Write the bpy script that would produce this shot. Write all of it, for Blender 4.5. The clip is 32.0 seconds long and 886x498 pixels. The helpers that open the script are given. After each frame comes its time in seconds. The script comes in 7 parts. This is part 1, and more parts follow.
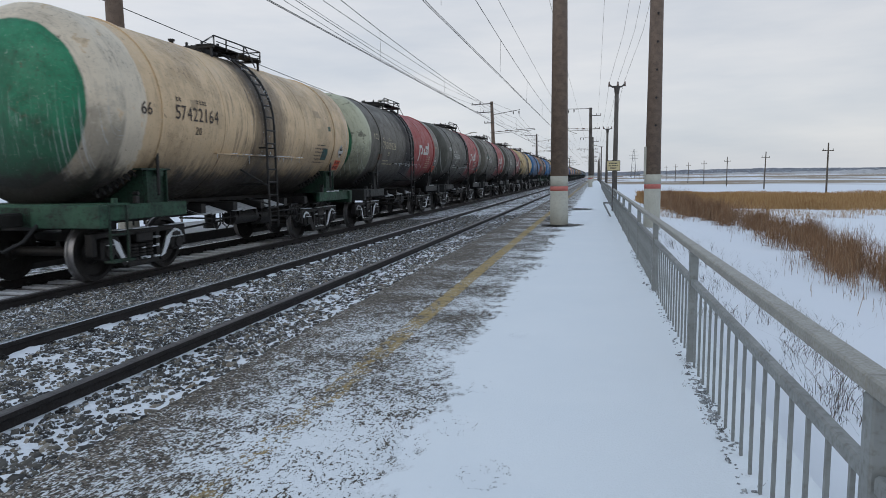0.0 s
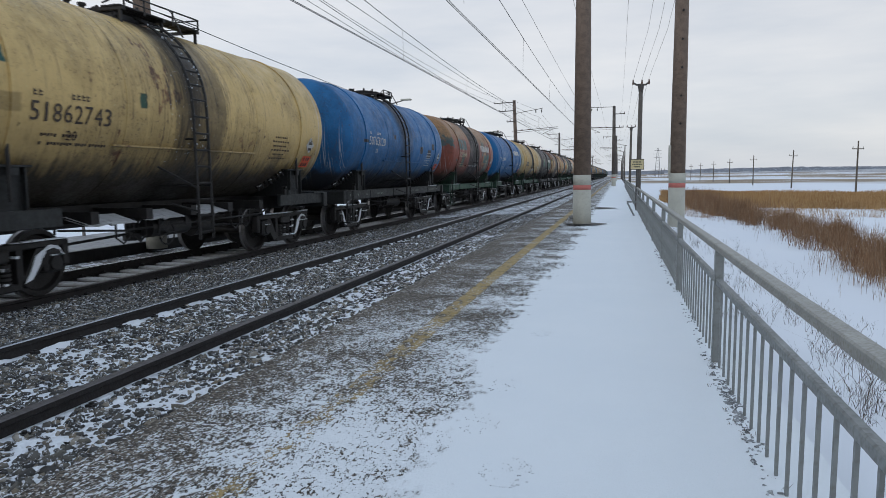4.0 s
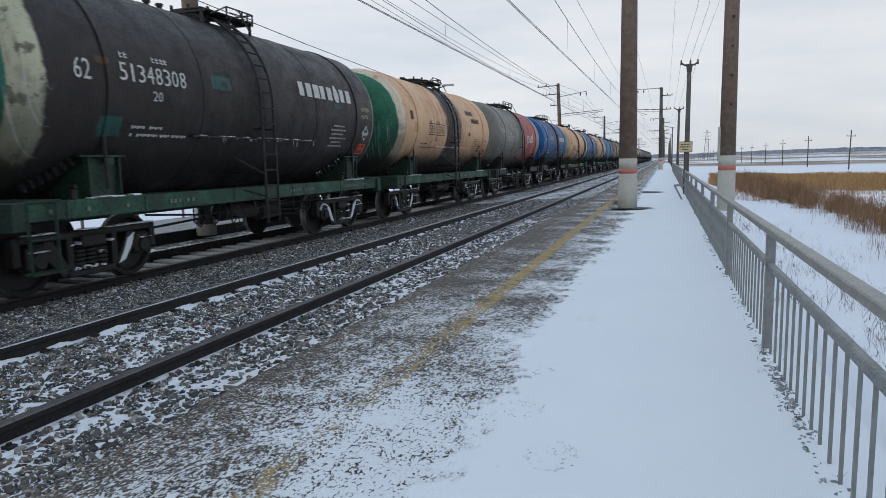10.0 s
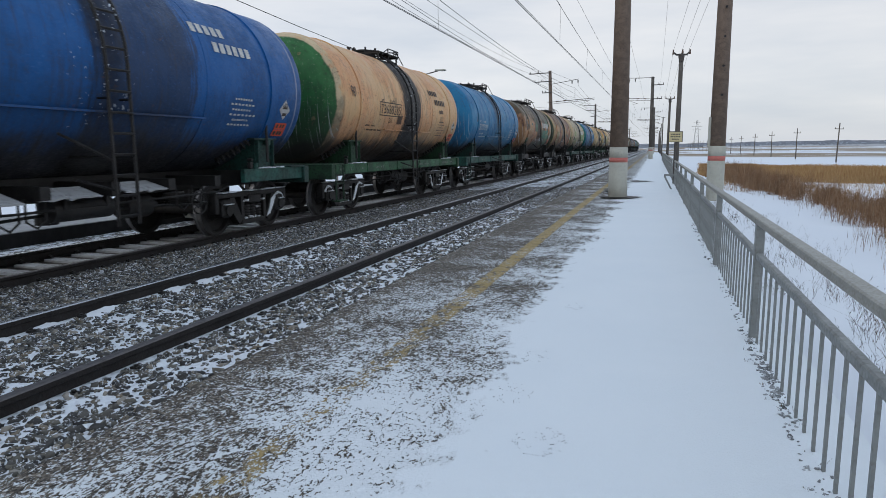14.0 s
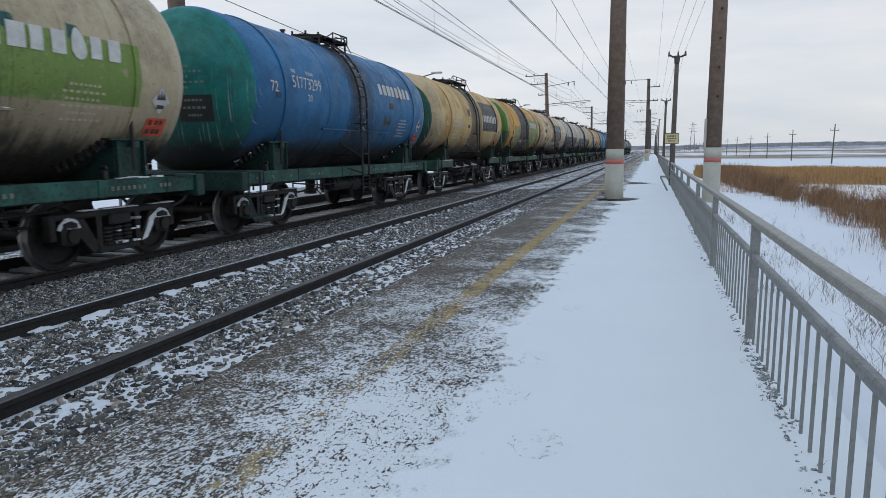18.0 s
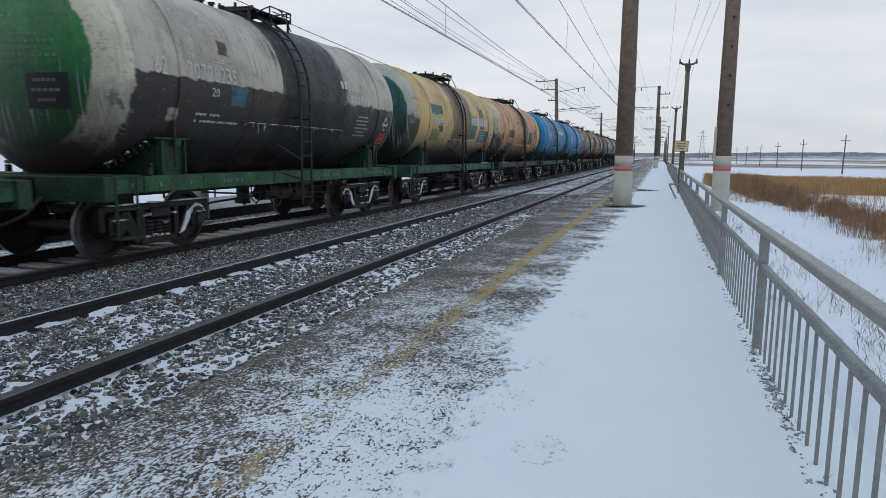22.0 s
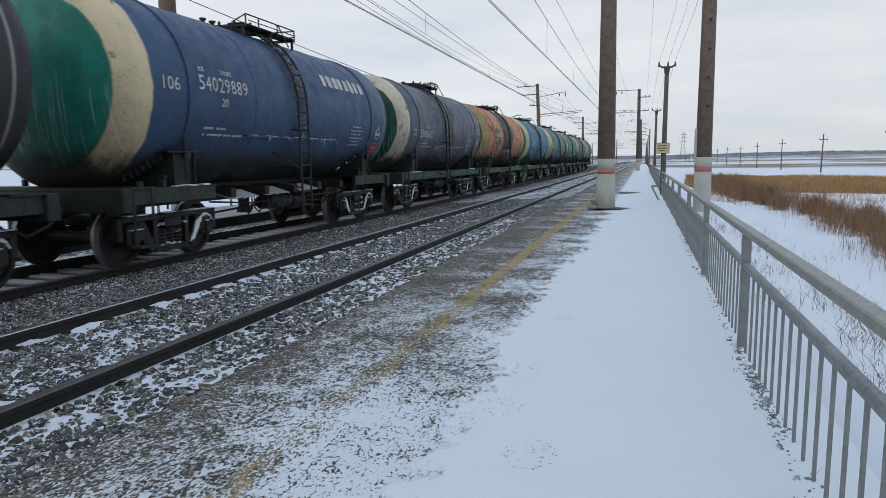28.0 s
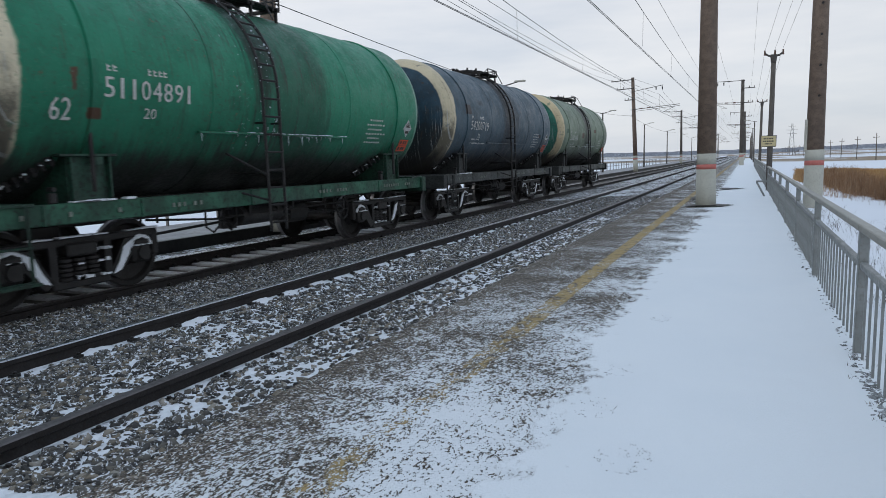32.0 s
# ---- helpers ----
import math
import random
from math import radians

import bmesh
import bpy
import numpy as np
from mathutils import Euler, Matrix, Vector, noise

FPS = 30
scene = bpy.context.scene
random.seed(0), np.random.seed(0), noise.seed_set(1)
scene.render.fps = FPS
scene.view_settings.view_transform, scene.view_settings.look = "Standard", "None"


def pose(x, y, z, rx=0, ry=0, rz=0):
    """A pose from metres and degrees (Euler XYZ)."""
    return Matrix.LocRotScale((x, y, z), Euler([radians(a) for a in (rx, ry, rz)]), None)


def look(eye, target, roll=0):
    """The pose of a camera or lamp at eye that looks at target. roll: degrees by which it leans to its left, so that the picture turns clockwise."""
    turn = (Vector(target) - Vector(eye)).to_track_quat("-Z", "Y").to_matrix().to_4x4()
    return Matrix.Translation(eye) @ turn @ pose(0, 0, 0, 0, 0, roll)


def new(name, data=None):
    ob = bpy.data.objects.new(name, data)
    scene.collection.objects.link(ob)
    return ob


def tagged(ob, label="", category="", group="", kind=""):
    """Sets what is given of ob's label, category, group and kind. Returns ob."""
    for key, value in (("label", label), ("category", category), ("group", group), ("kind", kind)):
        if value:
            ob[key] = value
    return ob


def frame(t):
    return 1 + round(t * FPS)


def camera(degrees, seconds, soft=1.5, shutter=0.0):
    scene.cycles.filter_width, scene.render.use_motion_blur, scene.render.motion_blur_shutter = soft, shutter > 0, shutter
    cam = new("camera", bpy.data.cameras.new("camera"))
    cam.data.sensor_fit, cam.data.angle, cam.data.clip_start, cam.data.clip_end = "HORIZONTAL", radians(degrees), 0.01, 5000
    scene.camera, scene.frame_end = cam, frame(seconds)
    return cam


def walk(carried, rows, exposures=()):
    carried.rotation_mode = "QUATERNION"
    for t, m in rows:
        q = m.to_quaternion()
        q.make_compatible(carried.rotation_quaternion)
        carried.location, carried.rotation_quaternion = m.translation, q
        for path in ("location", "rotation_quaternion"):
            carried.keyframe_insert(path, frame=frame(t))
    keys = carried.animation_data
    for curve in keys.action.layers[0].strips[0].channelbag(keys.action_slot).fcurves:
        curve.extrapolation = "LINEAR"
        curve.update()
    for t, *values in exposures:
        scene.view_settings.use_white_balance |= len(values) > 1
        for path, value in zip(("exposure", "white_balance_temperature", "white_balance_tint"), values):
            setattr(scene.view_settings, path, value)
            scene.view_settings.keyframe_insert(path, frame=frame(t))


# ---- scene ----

# ---------------------------------------------------------------- camera
cam = camera(66.72, 32.0, soft=0.75, shutter=0.08)
# seconds, x, y, z, yaw, pitch, roll of a hand-held camera on the platform
PATH = [
    (0, 0.011, 0.018, 1.410, 12.64, -6.13, 0.47),
    (0.5, 0.009, 0.015, 1.411, 12.98, -6.33, 0.23),
    (1, 0.010, 0.011, 1.409, 13.39, -6.71, 0.39),
    (1.5, 0.007, 0.007, 1.408, 13.43, -6.82, 0.18),
    (2, 0.003, 0.003, 1.407, 13.15, -6.91, -0.13),
    (2.5, 0.001, 0.002, 1.407, 13.89, -6.80, -0.10),
    (3, 0.004, -0.001, 1.407, 14.42, -6.52, 0.40),
    (3.5, 0.005, 0.002, 1.406, 14.60, -6.38, 0.42),
    (5.5, 0.020, 0.012, 1.408, 14.13, -5.62, 1.11),
    (6, 0.022, 0.004, 1.407, 15.23, -5.78, 0.42),
    (6.5, 0.024, -0.007, 1.407, 15.80, -5.99, 0.33),
    (7, 0.023, -0.008, 1.415, 15.75, -6.17, 0.85),
    (7.5, 0.013, -0.003, 1.417, 15.89, -5.88, 0.81),
    (8, -0.001, 0.004, 1.412, 16.74, -6.00, 1.54),
    (8.5, -0.000, 0.009, 1.410, 17.32, -6.06, 1.47),
    (9, 0.001, 0.006, 1.407, 17.68, -6.49, 1.28),
    (9.5, 0.002, -0.004, 1.404, 18.40, -7.08, 0.96),
    (10, 0.007, -0.009, 1.401, 18.13, -7.36, 1.16),
    (10.5, -0.001, -0.006, 1.403, 17.71, -7.79, 0.81),
    (11, -0.009, -0.005, 1.404, 17.95, -7.82, 0.31),
    (11.5, -0.005, -0.014, 1.400, 18.09, -7.68, -0.00),
    (12, -0.000, -0.023, 1.403, 18.27, -8.01, 0.04),
    (12.5, 0.002, -0.029, 1.401, 17.91, -8.12, -0.43),
    (13, 0.000, -0.023, 1.398, 17.22, -8.43, -0.71),
    (13.5, -0.006, -0.012, 1.398, 16.89, -8.67, -0.56),
    (14, -0.008, -0.011, 1.397, 17.32, -8.55, 0.18),
    (14.5, 0.003, -0.008, 1.398, 17.06, -8.42, 0.60),
    (16.5, -0.006, 0.002, 1.395, 17.36, -8.67, 0.32),
    (17, 0.000, -0.002, 1.393, 17.86, -8.60, 0.40),
    (17.5, 0.005, -0.002, 1.392, 17.30, -8.77, 0.83),
    (18, -0.003, 0.001, 1.392, 17.04, -8.34, 0.35),
    (18.5, -0.004, 0.001, 1.390, 17.06, -8.65, 0.07),
    (19, -0.011, 0.002, 1.392, 17.01, -8.61, -0.22),
    (19.5, -0.007, 0.007, 1.392, 17.17, -8.19, -0.25),
    (20, -0.002, 0.010, 1.392, 17.21, -8.09, -0.39),
    (20.5, 0.000, 0.011, 1.390, 17.47, -8.28, -0.89),
    (21, 0.001, 0.009, 1.391, 17.42, -8.55, -0.18),
    (21.5, -0.003, 0.009, 1.392, 17.80, -8.33, -0.48),
    (22, -0.005, 0.003, 1.392, 17.77, -8.05, -0.67),
    (22.5, -0.003, -0.005, 1.394, 17.80, -7.69, -0.78),
    (23, -0.003, -0.010, 1.392, 17.95, -7.99, -0.49),
    (23.5, -0.001, -0.014, 1.392, 17.82, -7.64, -0.31),
    (24, -0.002, -0.020, 1.394, 17.50, -7.42, -0.39),
    (24.5, -0.002, -0.014, 1.393, 16.76, -7.24, -0.04),
    (25, -0.011, -0.005, 1.392, 15.96, -7.20, -0.56),
    (25.5, -0.013, 0.003, 1.395, 16.06, -7.15, -0.37),
    (27.5, -0.005, 0.007, 1.395, 16.59, -7.09, 0.26),
    (28, -0.002, 0.006, 1.392, 16.38, -7.48, 0.54),
    (28.5, -0.013, -0.002, 1.394, 16.72, -7.56, 0.28),
    (29, -0.031, -0.020, 1.397, 17.87, -7.60, 0.19),
    (29.5, -0.026, -0.002, 1.396, 20.36, -7.65, 0.40),
    (30, 0.003, 0.012, 1.389, 20.53, -7.55, 0.97),
    (30.5, 0.009, 0.028, 1.390, 20.85, -7.34, 1.29),
    (31, -0.000, 0.029, 1.390, 22.59, -7.61, 1.44),
    (31.5, 0.002, 0.015, 1.389, 23.71, -7.39, 1.71),
    (32, -0.000, 0.012, 1.390, 24.07, -7.45, 1.53),
]
walk(cam, [(t, pose(x, y, z, 90 + pitch, roll, yaw)) for t, x, y, z, yaw, pitch, roll in PATH],
     exposures=((0.0, -0.13), (1.0, -0.08), (3.0, -0.05), (6.0, -0.03), (10.0, 0.0), (32.0, 0.0)))

# ---------------------------------------------------------------- light
world = bpy.data.worlds.new("overcast")
scene.world = world
world.use_nodes = True
wn, wl = world.node_tree.nodes, world.node_tree.links
wn.clear()
SUN_EL, SUN_AZ = radians(24), radians(-150)
sky = wn.new("ShaderNodeTexSky")
sky.sky_type = "NISHITA"
sky.sun_disc = False
sky.sun_elevation, sky.sun_rotation = SUN_EL, SUN_AZ
w_co = wn.new("ShaderNodeTexCoord")
w_map = wn.new("ShaderNodeMapping")
w_map.inputs["Scale"].default_value = (1.0, 1.0, 5.0)
w_noise = wn.new("ShaderNodeTexNoise")
w_noise.inputs["Scale"].default_value = 2.2
w_noise.inputs["Detail"].default_value = 5
w_noise.inputs["Roughness"].default_value = 0.55
w_ramp = wn.new("ShaderNodeValToRGB")
w_ramp.color_ramp.elements[0].position, w_ramp.color_ramp.elements[0].color = 0.34, (0.62, 0.67, 0.75, 1)
w_ramp.color_ramp.elements[1].position, w_ramp.color_ramp.elements[1].color = 0.66, (0.83, 0.84, 0.87, 1)
w_gain = wn.new("ShaderNodeMix")
w_gain.data_type = "RGBA"
w_gain.blend_type = "MULTIPLY"
w_gain.inputs[0].default_value = 1.0
w_gain.inputs[7].default_value = (0.1, 0.1, 0.1, 1)
w_mix = wn.new("ShaderNodeMix")
w_mix.data_type = "RGBA"
w_mix.inputs[0].default_value = 0.9
w_bg = wn.new("ShaderNodeBackground")
w_bg.inputs["Strength"].default_value = 1.0
w_out = wn.new("ShaderNodeOutputWorld")
wl.new(w_co.outputs["Generated"], w_map.inputs["Vector"])
wl.new(w_map.outputs["Vector"], w_noise.inputs["Vector"])
wl.new(w_noise.outputs["Fac"], w_ramp.inputs["Fac"])
wl.new(sky.outputs["Color"], w_gain.inputs[6])
wl.new(w_gain.outputs[2], w_mix.inputs[6])
wl.new(w_ramp.outputs["Color"], w_mix.inputs[7])
w_sep = wn.new("ShaderNodeSeparateXYZ")
wl.new(w_co.outputs["Generated"], w_sep.inputs[0])
w_high = wn.new("ShaderNodeMapRange")
w_high.interpolation_type = "SMOOTHSTEP"
for k, v in ((1, 0.18), (2, 0.75), (3, 0.0), (4, 1.0)):
    w_high.inputs[k].default_value = v
wl.new(w_sep.outputs[2], w_high.inputs[0])
w_tint = wn.new("ShaderNodeMix")
w_tint.data_type = "RGBA"
wl.new(w_high.outputs[0], w_tint.inputs[0])
w_side = wn.new("ShaderNodeMapRange")
for k, v in ((1, -0.7), (2, 0.6), (3, 1.12), (4, 0.93)):
    w_side.inputs[k].default_value = v
wl.new(w_sep.outputs[0], w_side.inputs[0])
w_west = wn.new("ShaderNodeVectorMath")
w_west.operation = "SCALE"
wl.new(w_mix.outputs[2], w_west.inputs[0])
wl.new(w_side.outputs[0], w_west.inputs["Scale"])
wl.new(w_west.outputs[0], w_tint.inputs[6])
w_tint.inputs[7].default_value = (0.605, 0.735, 0.93, 1)
wl.new(w_tint.outputs[2], w_bg.inputs["Color"])
wl.new(w_bg.outputs["Background"], w_out.inputs["Surface"])
sun = new("sun", bpy.data.lights.new("sun", "SUN"))
sun.data.energy, sun.data.angle, sun.data.color = 0.3, radians(25), (1.0, 0.95, 0.88)
sun.matrix_world = look((0, 0, 0), (-math.sin(SUN_AZ) * math.cos(SUN_EL), -math.cos(SUN_AZ) * math.cos(SUN_EL), -math.sin(SUN_EL)))
scene.view_settings.exposure = 0.0


# ---------------------------------------------------------------- materials
class Nodes:
    """Short names for building a node material."""

    def __init__(self, name):
        self.mat = bpy.data.materials.new(name)
        self.mat.use_nodes = True
        self.t = self.mat.node_tree
        self.t.nodes.clear()
        self.co = self.t.nodes.new("ShaderNodeTexCoord")

    def link(self, a, sock):
        if hasattr(a, "is_output"):
            self.t.links.new(a, sock)
        else:
            sock.default_value = a

    def math(self, op, a, b=0.0, clamp=False):
        n = self.t.nodes.new("ShaderNodeMath")
        n.operation, n.use_clamp = op, clamp
        self.link(a, n.inputs[0])
        self.link(b, n.inputs[1])
        return n.outputs[0]

    def xyz(self, v=None):
        n = self.t.nodes.new("ShaderNodeSeparateXYZ")
        self.t.links.new(v or self.co.outputs["Object"], n.inputs[0])
        return n.outputs[0], n.outputs[1], n.outputs[2]

    def vec(self, x, y, z):
        n = self.t.nodes.new("ShaderNodeCombineXYZ")
        for k, a in enumerate((x, y, z)):
            self.link(a, n.inputs[k])
        return n.outputs[0]

    def noise(self, scale, detail=4, rough=0.55, v=None, stretch=None):
        n = self.t.nodes.new("ShaderNodeTexNoise")
        n.inputs["Scale"].default_value, n.inputs["Detail"].default_value, n.inputs["Roughness"].default_value = scale, detail, rough
        v = v or self.co.outputs["Object"]
        if stretch:
            m = self.t.nodes.new("ShaderNodeMapping")
            m.inputs["Scale"].default_value = stretch
            self.t.links.new(v, m.inputs["Vector"])
            v = m.outputs["Vector"]
        self.t.links.new(v, n.inputs["Vector"])
        return n.outputs["Fac"]

    def voronoi(self, scale, out="Distance", v=None):
        n = self.t.nodes.new("ShaderNodeTexVoronoi")
        n.inputs["Scale"].default_value = scale
        self.t.links.new(v or self.co.outputs["Object"], n.inputs["Vector"])
        return n.outputs[out]

    def step(self, a, lo, hi, o0=0.0, o1=1.0):
        """A soft step of a from o0 at lo to o1 at hi."""
        n = self.t.nodes.new("ShaderNodeMapRange")
        n.interpolation_type = "SMOOTHSTEP"
        if lo > hi:
            lo, hi, o0, o1 = hi, lo, o1, o0
        for k, x in zip((0, 1, 2, 3, 4), (a, lo, hi, o0, o1)):
            self.link(x, n.inputs[k])
        return n.outputs[0]

    def mix(self, f, a, b, mode="MIX"):
        n = self.t.nodes.new("ShaderNodeMix")
        n.data_type, n.blend_type = "RGBA", mode
        for k, x in ((0, f), (6, a), (7, b)):
            self.link((*x, 1) if isinstance(x, tuple) else x, n.inputs[k])
        return n.outputs[2]

    def ramp(self, f, *stops):
        n = self.t.nodes.new("ShaderNodeValToRGB")
        e = n.color_ramp.elements
        while len(e) < len(stops):
            e.new(0.5)
        for s, (p, c) in zip(e, stops):
            s.position, s.color = p, (*c, 1)
        self.link(f, n.inputs[0])
        return n.outputs[0]

    def done(self, color, rough=0.7, metal=0.0, bump=None, height=0.01, spec=0.5):
        b = self.t.nodes.new("ShaderNodeBsdfPrincipled")
        self.link((*color, 1) if isinstance(color, tuple) else color, b.inputs["Base Color"])
        self.link(rough, b.inputs["Roughness"])
        self.link(metal, b.inputs["Metallic"])
        b.inputs["Specular IOR Level"].default_value = spec
        if bump is not None:
            n = self.t.nodes.new("ShaderNodeBump")
            n.inputs["Distance"].default_value = height
            self.t.links.new(bump, n.inputs["Height"])
            self.t.links.new(n.outputs[0], b.inputs["Normal"])
        o = self.t.nodes.new("ShaderNodeOutputMaterial")
        self.t.links.new(b.outputs[0], o.inputs[0])
        return self.mat


def worn(name, color, dark=0.6, rough=0.6, metal=0.0, scale=4.0, grime=(0.03, 0.028, 0.025), amount=0.5, bump=0.004):
    """Paint or metal with broad and fine wear."""
    n = Nodes(name)
    a, b = n.noise(scale, 5), n.noise(scale * 9, 4)
    c = n.mix(n.step(a, 0.35, 0.7), tuple(x * dark for x in color), color)
    c = n.mix(n.math("MULTIPLY", n.step(b, 0.5, 0.72), amount), c, grime)
    return n.done(c, n.step(b, 0.3, 0.7, rough - 0.1, rough + 0.15), metal, b, bump)


def snow_material(name="snow"):
    n = Nodes(name)
    a, b, c = n.noise(1.4, 4), n.noise(14, 4), n.noise(160, 2)
    col = n.mix(a, (0.71, 0.74, 0.78), (0.77, 0.79, 0.815))
    h = n.math("ADD", n.math("MULTIPLY", a, 3.0), n.math("ADD", n.math("MULTIPLY", b, 0.6), n.math("MULTIPLY", c, 0.07)))
    return n.done(col, 0.75, 0.0, h, 0.02, 0.2)


def ballast_material():
    """Stones seen too far off to part: dark, with snow caught between."""
    n = Nodes("ballast_bed")
    x, y, z = n.xyz()
    v = n.voronoi(17, "Color")
    vx, vy, vz = n.xyz(v)
    d = n.voronoi(17)
    stone = n.ramp(vx, (0.0, (0.05, 0.048, 0.047)), (0.6, (0.11, 0.105, 0.098)), (1.0, (0.21, 0.19, 0.165)))
    big = n.noise(0.9, 4)
    shoulder = n.step(x, -5.6, -6.4)
    cover = n.math("ADD", n.math("MULTIPLY", n.noise(9, 4), 0.8), n.math("MULTIPLY", big, 0.4))
    cover = n.math("SUBTRACT", cover, n.math("MULTIPLY", shoulder, 0.02))
    cover = n.math("ADD", cover, n.math("MULTIPLY", n.step(y, 24, 10, 0.04, 0.23), n.step(y, 0.8, 2.4)))
    far = n.step(y, 8, 40)
    cover = n.math("SUBTRACT", cover, n.math("MULTIPLY", far, 0.02))
    cover = n.math("SUBTRACT", cover, n.step(y, 24, 30, 0.0, 0.075))
    cover = n.math("SUBTRACT", cover, n.step(y, 2.3, 1.0, 0.0, 0.085))
    cover = n.math("SUBTRACT", cover, n.step(x, -7.9, -8.4, 0.0, 0.24))
    col = n.mix(n.step(cover, 0.53, 0.60), stone, (0.72, 0.75, 0.785))
    return n.done(col, 0.85, 0.0, n.math("SUBTRACT", 1.0, d), 0.03, 0.3)


def platform_material():
    """Old asphalt with wind-blown snow, solid towards the railing."""
    n = Nodes("platform_surface")
    x, y, z = n.xyz()
    fine, mid, big = n.noise(70, 3, 0.6), n.noise(11, 5, 0.6, None, (1.0, 0.55, 1.0)), n.noise(1.1, 5)
    grit = n.voronoi(70, "Color")
    g1, g2, g3 = n.xyz(grit)
    tar = n.ramp(g1, (0.0, (0.022, 0.019, 0.017)), (0.5, (0.10, 0.085, 0.068)), (0.85, (0.24, 0.205, 0.165)), (1.0, (0.55, 0.52, 0.48)))
    tar = n.mix(n.step(big, 0.35, 0.7), n.mix(0.45, tar, (0.07, 0.06, 0.048)), tar)
    line = n.math("SUBTRACT", 1.0, n.step(n.math("ABSOLUTE", n.math("ADD", x, 1.655)), 0.075, 0.105))
    line = n.math("MULTIPLY", line, n.step(n.math("ADD", mid, n.math("ADD", n.math("MULTIPLY", fine, 0.3), n.step(y, 3, 9, -0.05, 0.08))), 0.55, 0.72))
    col = n.mix(n.math("MULTIPLY", line, 0.70), tar, (0.45, 0.325, 0.13))
    # the snow's edge wanders; near the camera it thins out into streaks over the bare part
    edge = n.math("ADD", x, n.math("MULTIPLY", n.math("SUBTRACT", big, 0.5), 0.9))
    edge = n.math("ADD", edge, n.math("MULTIPLY", n.math("SUBTRACT", mid, 0.5), 0.75))
    bare = n.step(y, 2.6, 6.0, -0.99, -1.05)
    bare = n.math("ADD", bare, n.step(y, 7.0, 12.0, 0.0, 0.12))
    solid = n.step(n.math("SUBTRACT", edge, bare), -0.07, 0.09)
    streak = n.math("ADD", n.math("MULTIPLY", mid, 0.26), n.math("ADD", n.math("MULTIPLY", n.noise(75, 2, 0.6, None, (1.0, 0.6, 1.0)), 0.44), n.math("MULTIPLY", n.noise(34, 3, 0.6, None, (1.0, 0.55, 1.0)), 0.40)))
    streak = n.math("ADD", streak, n.math("MULTIPLY", n.math("SUBTRACT", big, 0.5), 0.35))
    near = n.step(y, 2.2, 9.5, 0.045, -0.012)
    inward = n.math("MULTIPLY", n.math("ADD", x, 1.95), 0.045)
    streak = n.math("ADD", streak, n.math("ADD", near, inward))
    streak = n.math("SUBTRACT", streak, n.step(x, -2.25, -2.5, 0.0, 0.035))
    streak = n.math("SUBTRACT", streak, n.math("MULTIPLY", line, 0.075))
    thin = n.step(streak, 0.565, 0.605)
    snow = n.math("MAXIMUM", solid, n.math("MULTIPLY", thin, 0.93))
    col = n.mix(snow, col, n.mix(big, (0.705, 0.75, 0.78), (0.77, 0.80, 0.815)))
    h = n.math("ADD", n.math("MULTIPLY", snow, 0.9), n.math("ADD", n.math("MULTIPLY", fine, 0.3), n.math("MULTIPLY", big, 0.5)))
    return n.done(col, n.step(snow, 0, 1, 0.8, 0.72), 0.0, h, 0.012, 0.25)


def field_material():
    """Snow-covered steppe with brown weeds showing through far off."""
    n = Nodes("snowy_field")
    x, y, z = n.xyz()
    a = n.noise(0.016, 5, 0.55, None, (1.0, 0.22, 1.0))
    b = n.noise(0.5, 5, 0.6)
    weeds = n.step(n.math("ADD", a, n.math("MULTIPLY", b, 0.12)), 0.60, 0.66)
    weeds = n.math("MULTIPLY", weeds, n.step(y, 150, 320))
    yb = n.math("ADD", y, n.math("MULTIPLY", n.math("SUBTRACT", n.noise(0.012, 5, 0.6), 0.5), 190))
    strips = n.math("MULTIPLY", n.step(yb, 205, 240), n.step(yb, 345, 300))
    strips = n.math("ADD", strips, n.math("MULTIPLY", n.step(yb, 520, 560), n.step(yb, 760, 700)))
    strips = n.math("ADD", strips, n.math("MULTIPLY", n.step(yb, 1000, 1050), n.step(yb, 1500, 1400)))
    strips = n.math("MULTIPLY", strips, n.step(n.math("ADD", n.noise(0.05, 4), n.math("MULTIPLY", b, 0.3)), 0.40, 0.60))
    speck = n.noise(0.045, 6, 0.75, None, (1.0, 0.30, 1.0))
    strips = n.math("MAXIMUM", strips, n.math("MULTIPLY", n.step(speck, 0.48, 0.57, 0.0, 0.72), n.step(y, 330, 520)))
    weeds = n.math("MAXIMUM", weeds, strips)
    col = n.mix(n.math("MULTIPLY", weeds, 0.92), n.mix(n.noise(0.1, 4), (0.70, 0.735, 0.785), (0.77, 0.79, 0.815)), (0.23, 0.16, 0.085))
    return n.done(col, 0.8, 0.0, b, 0.05, 0.2)


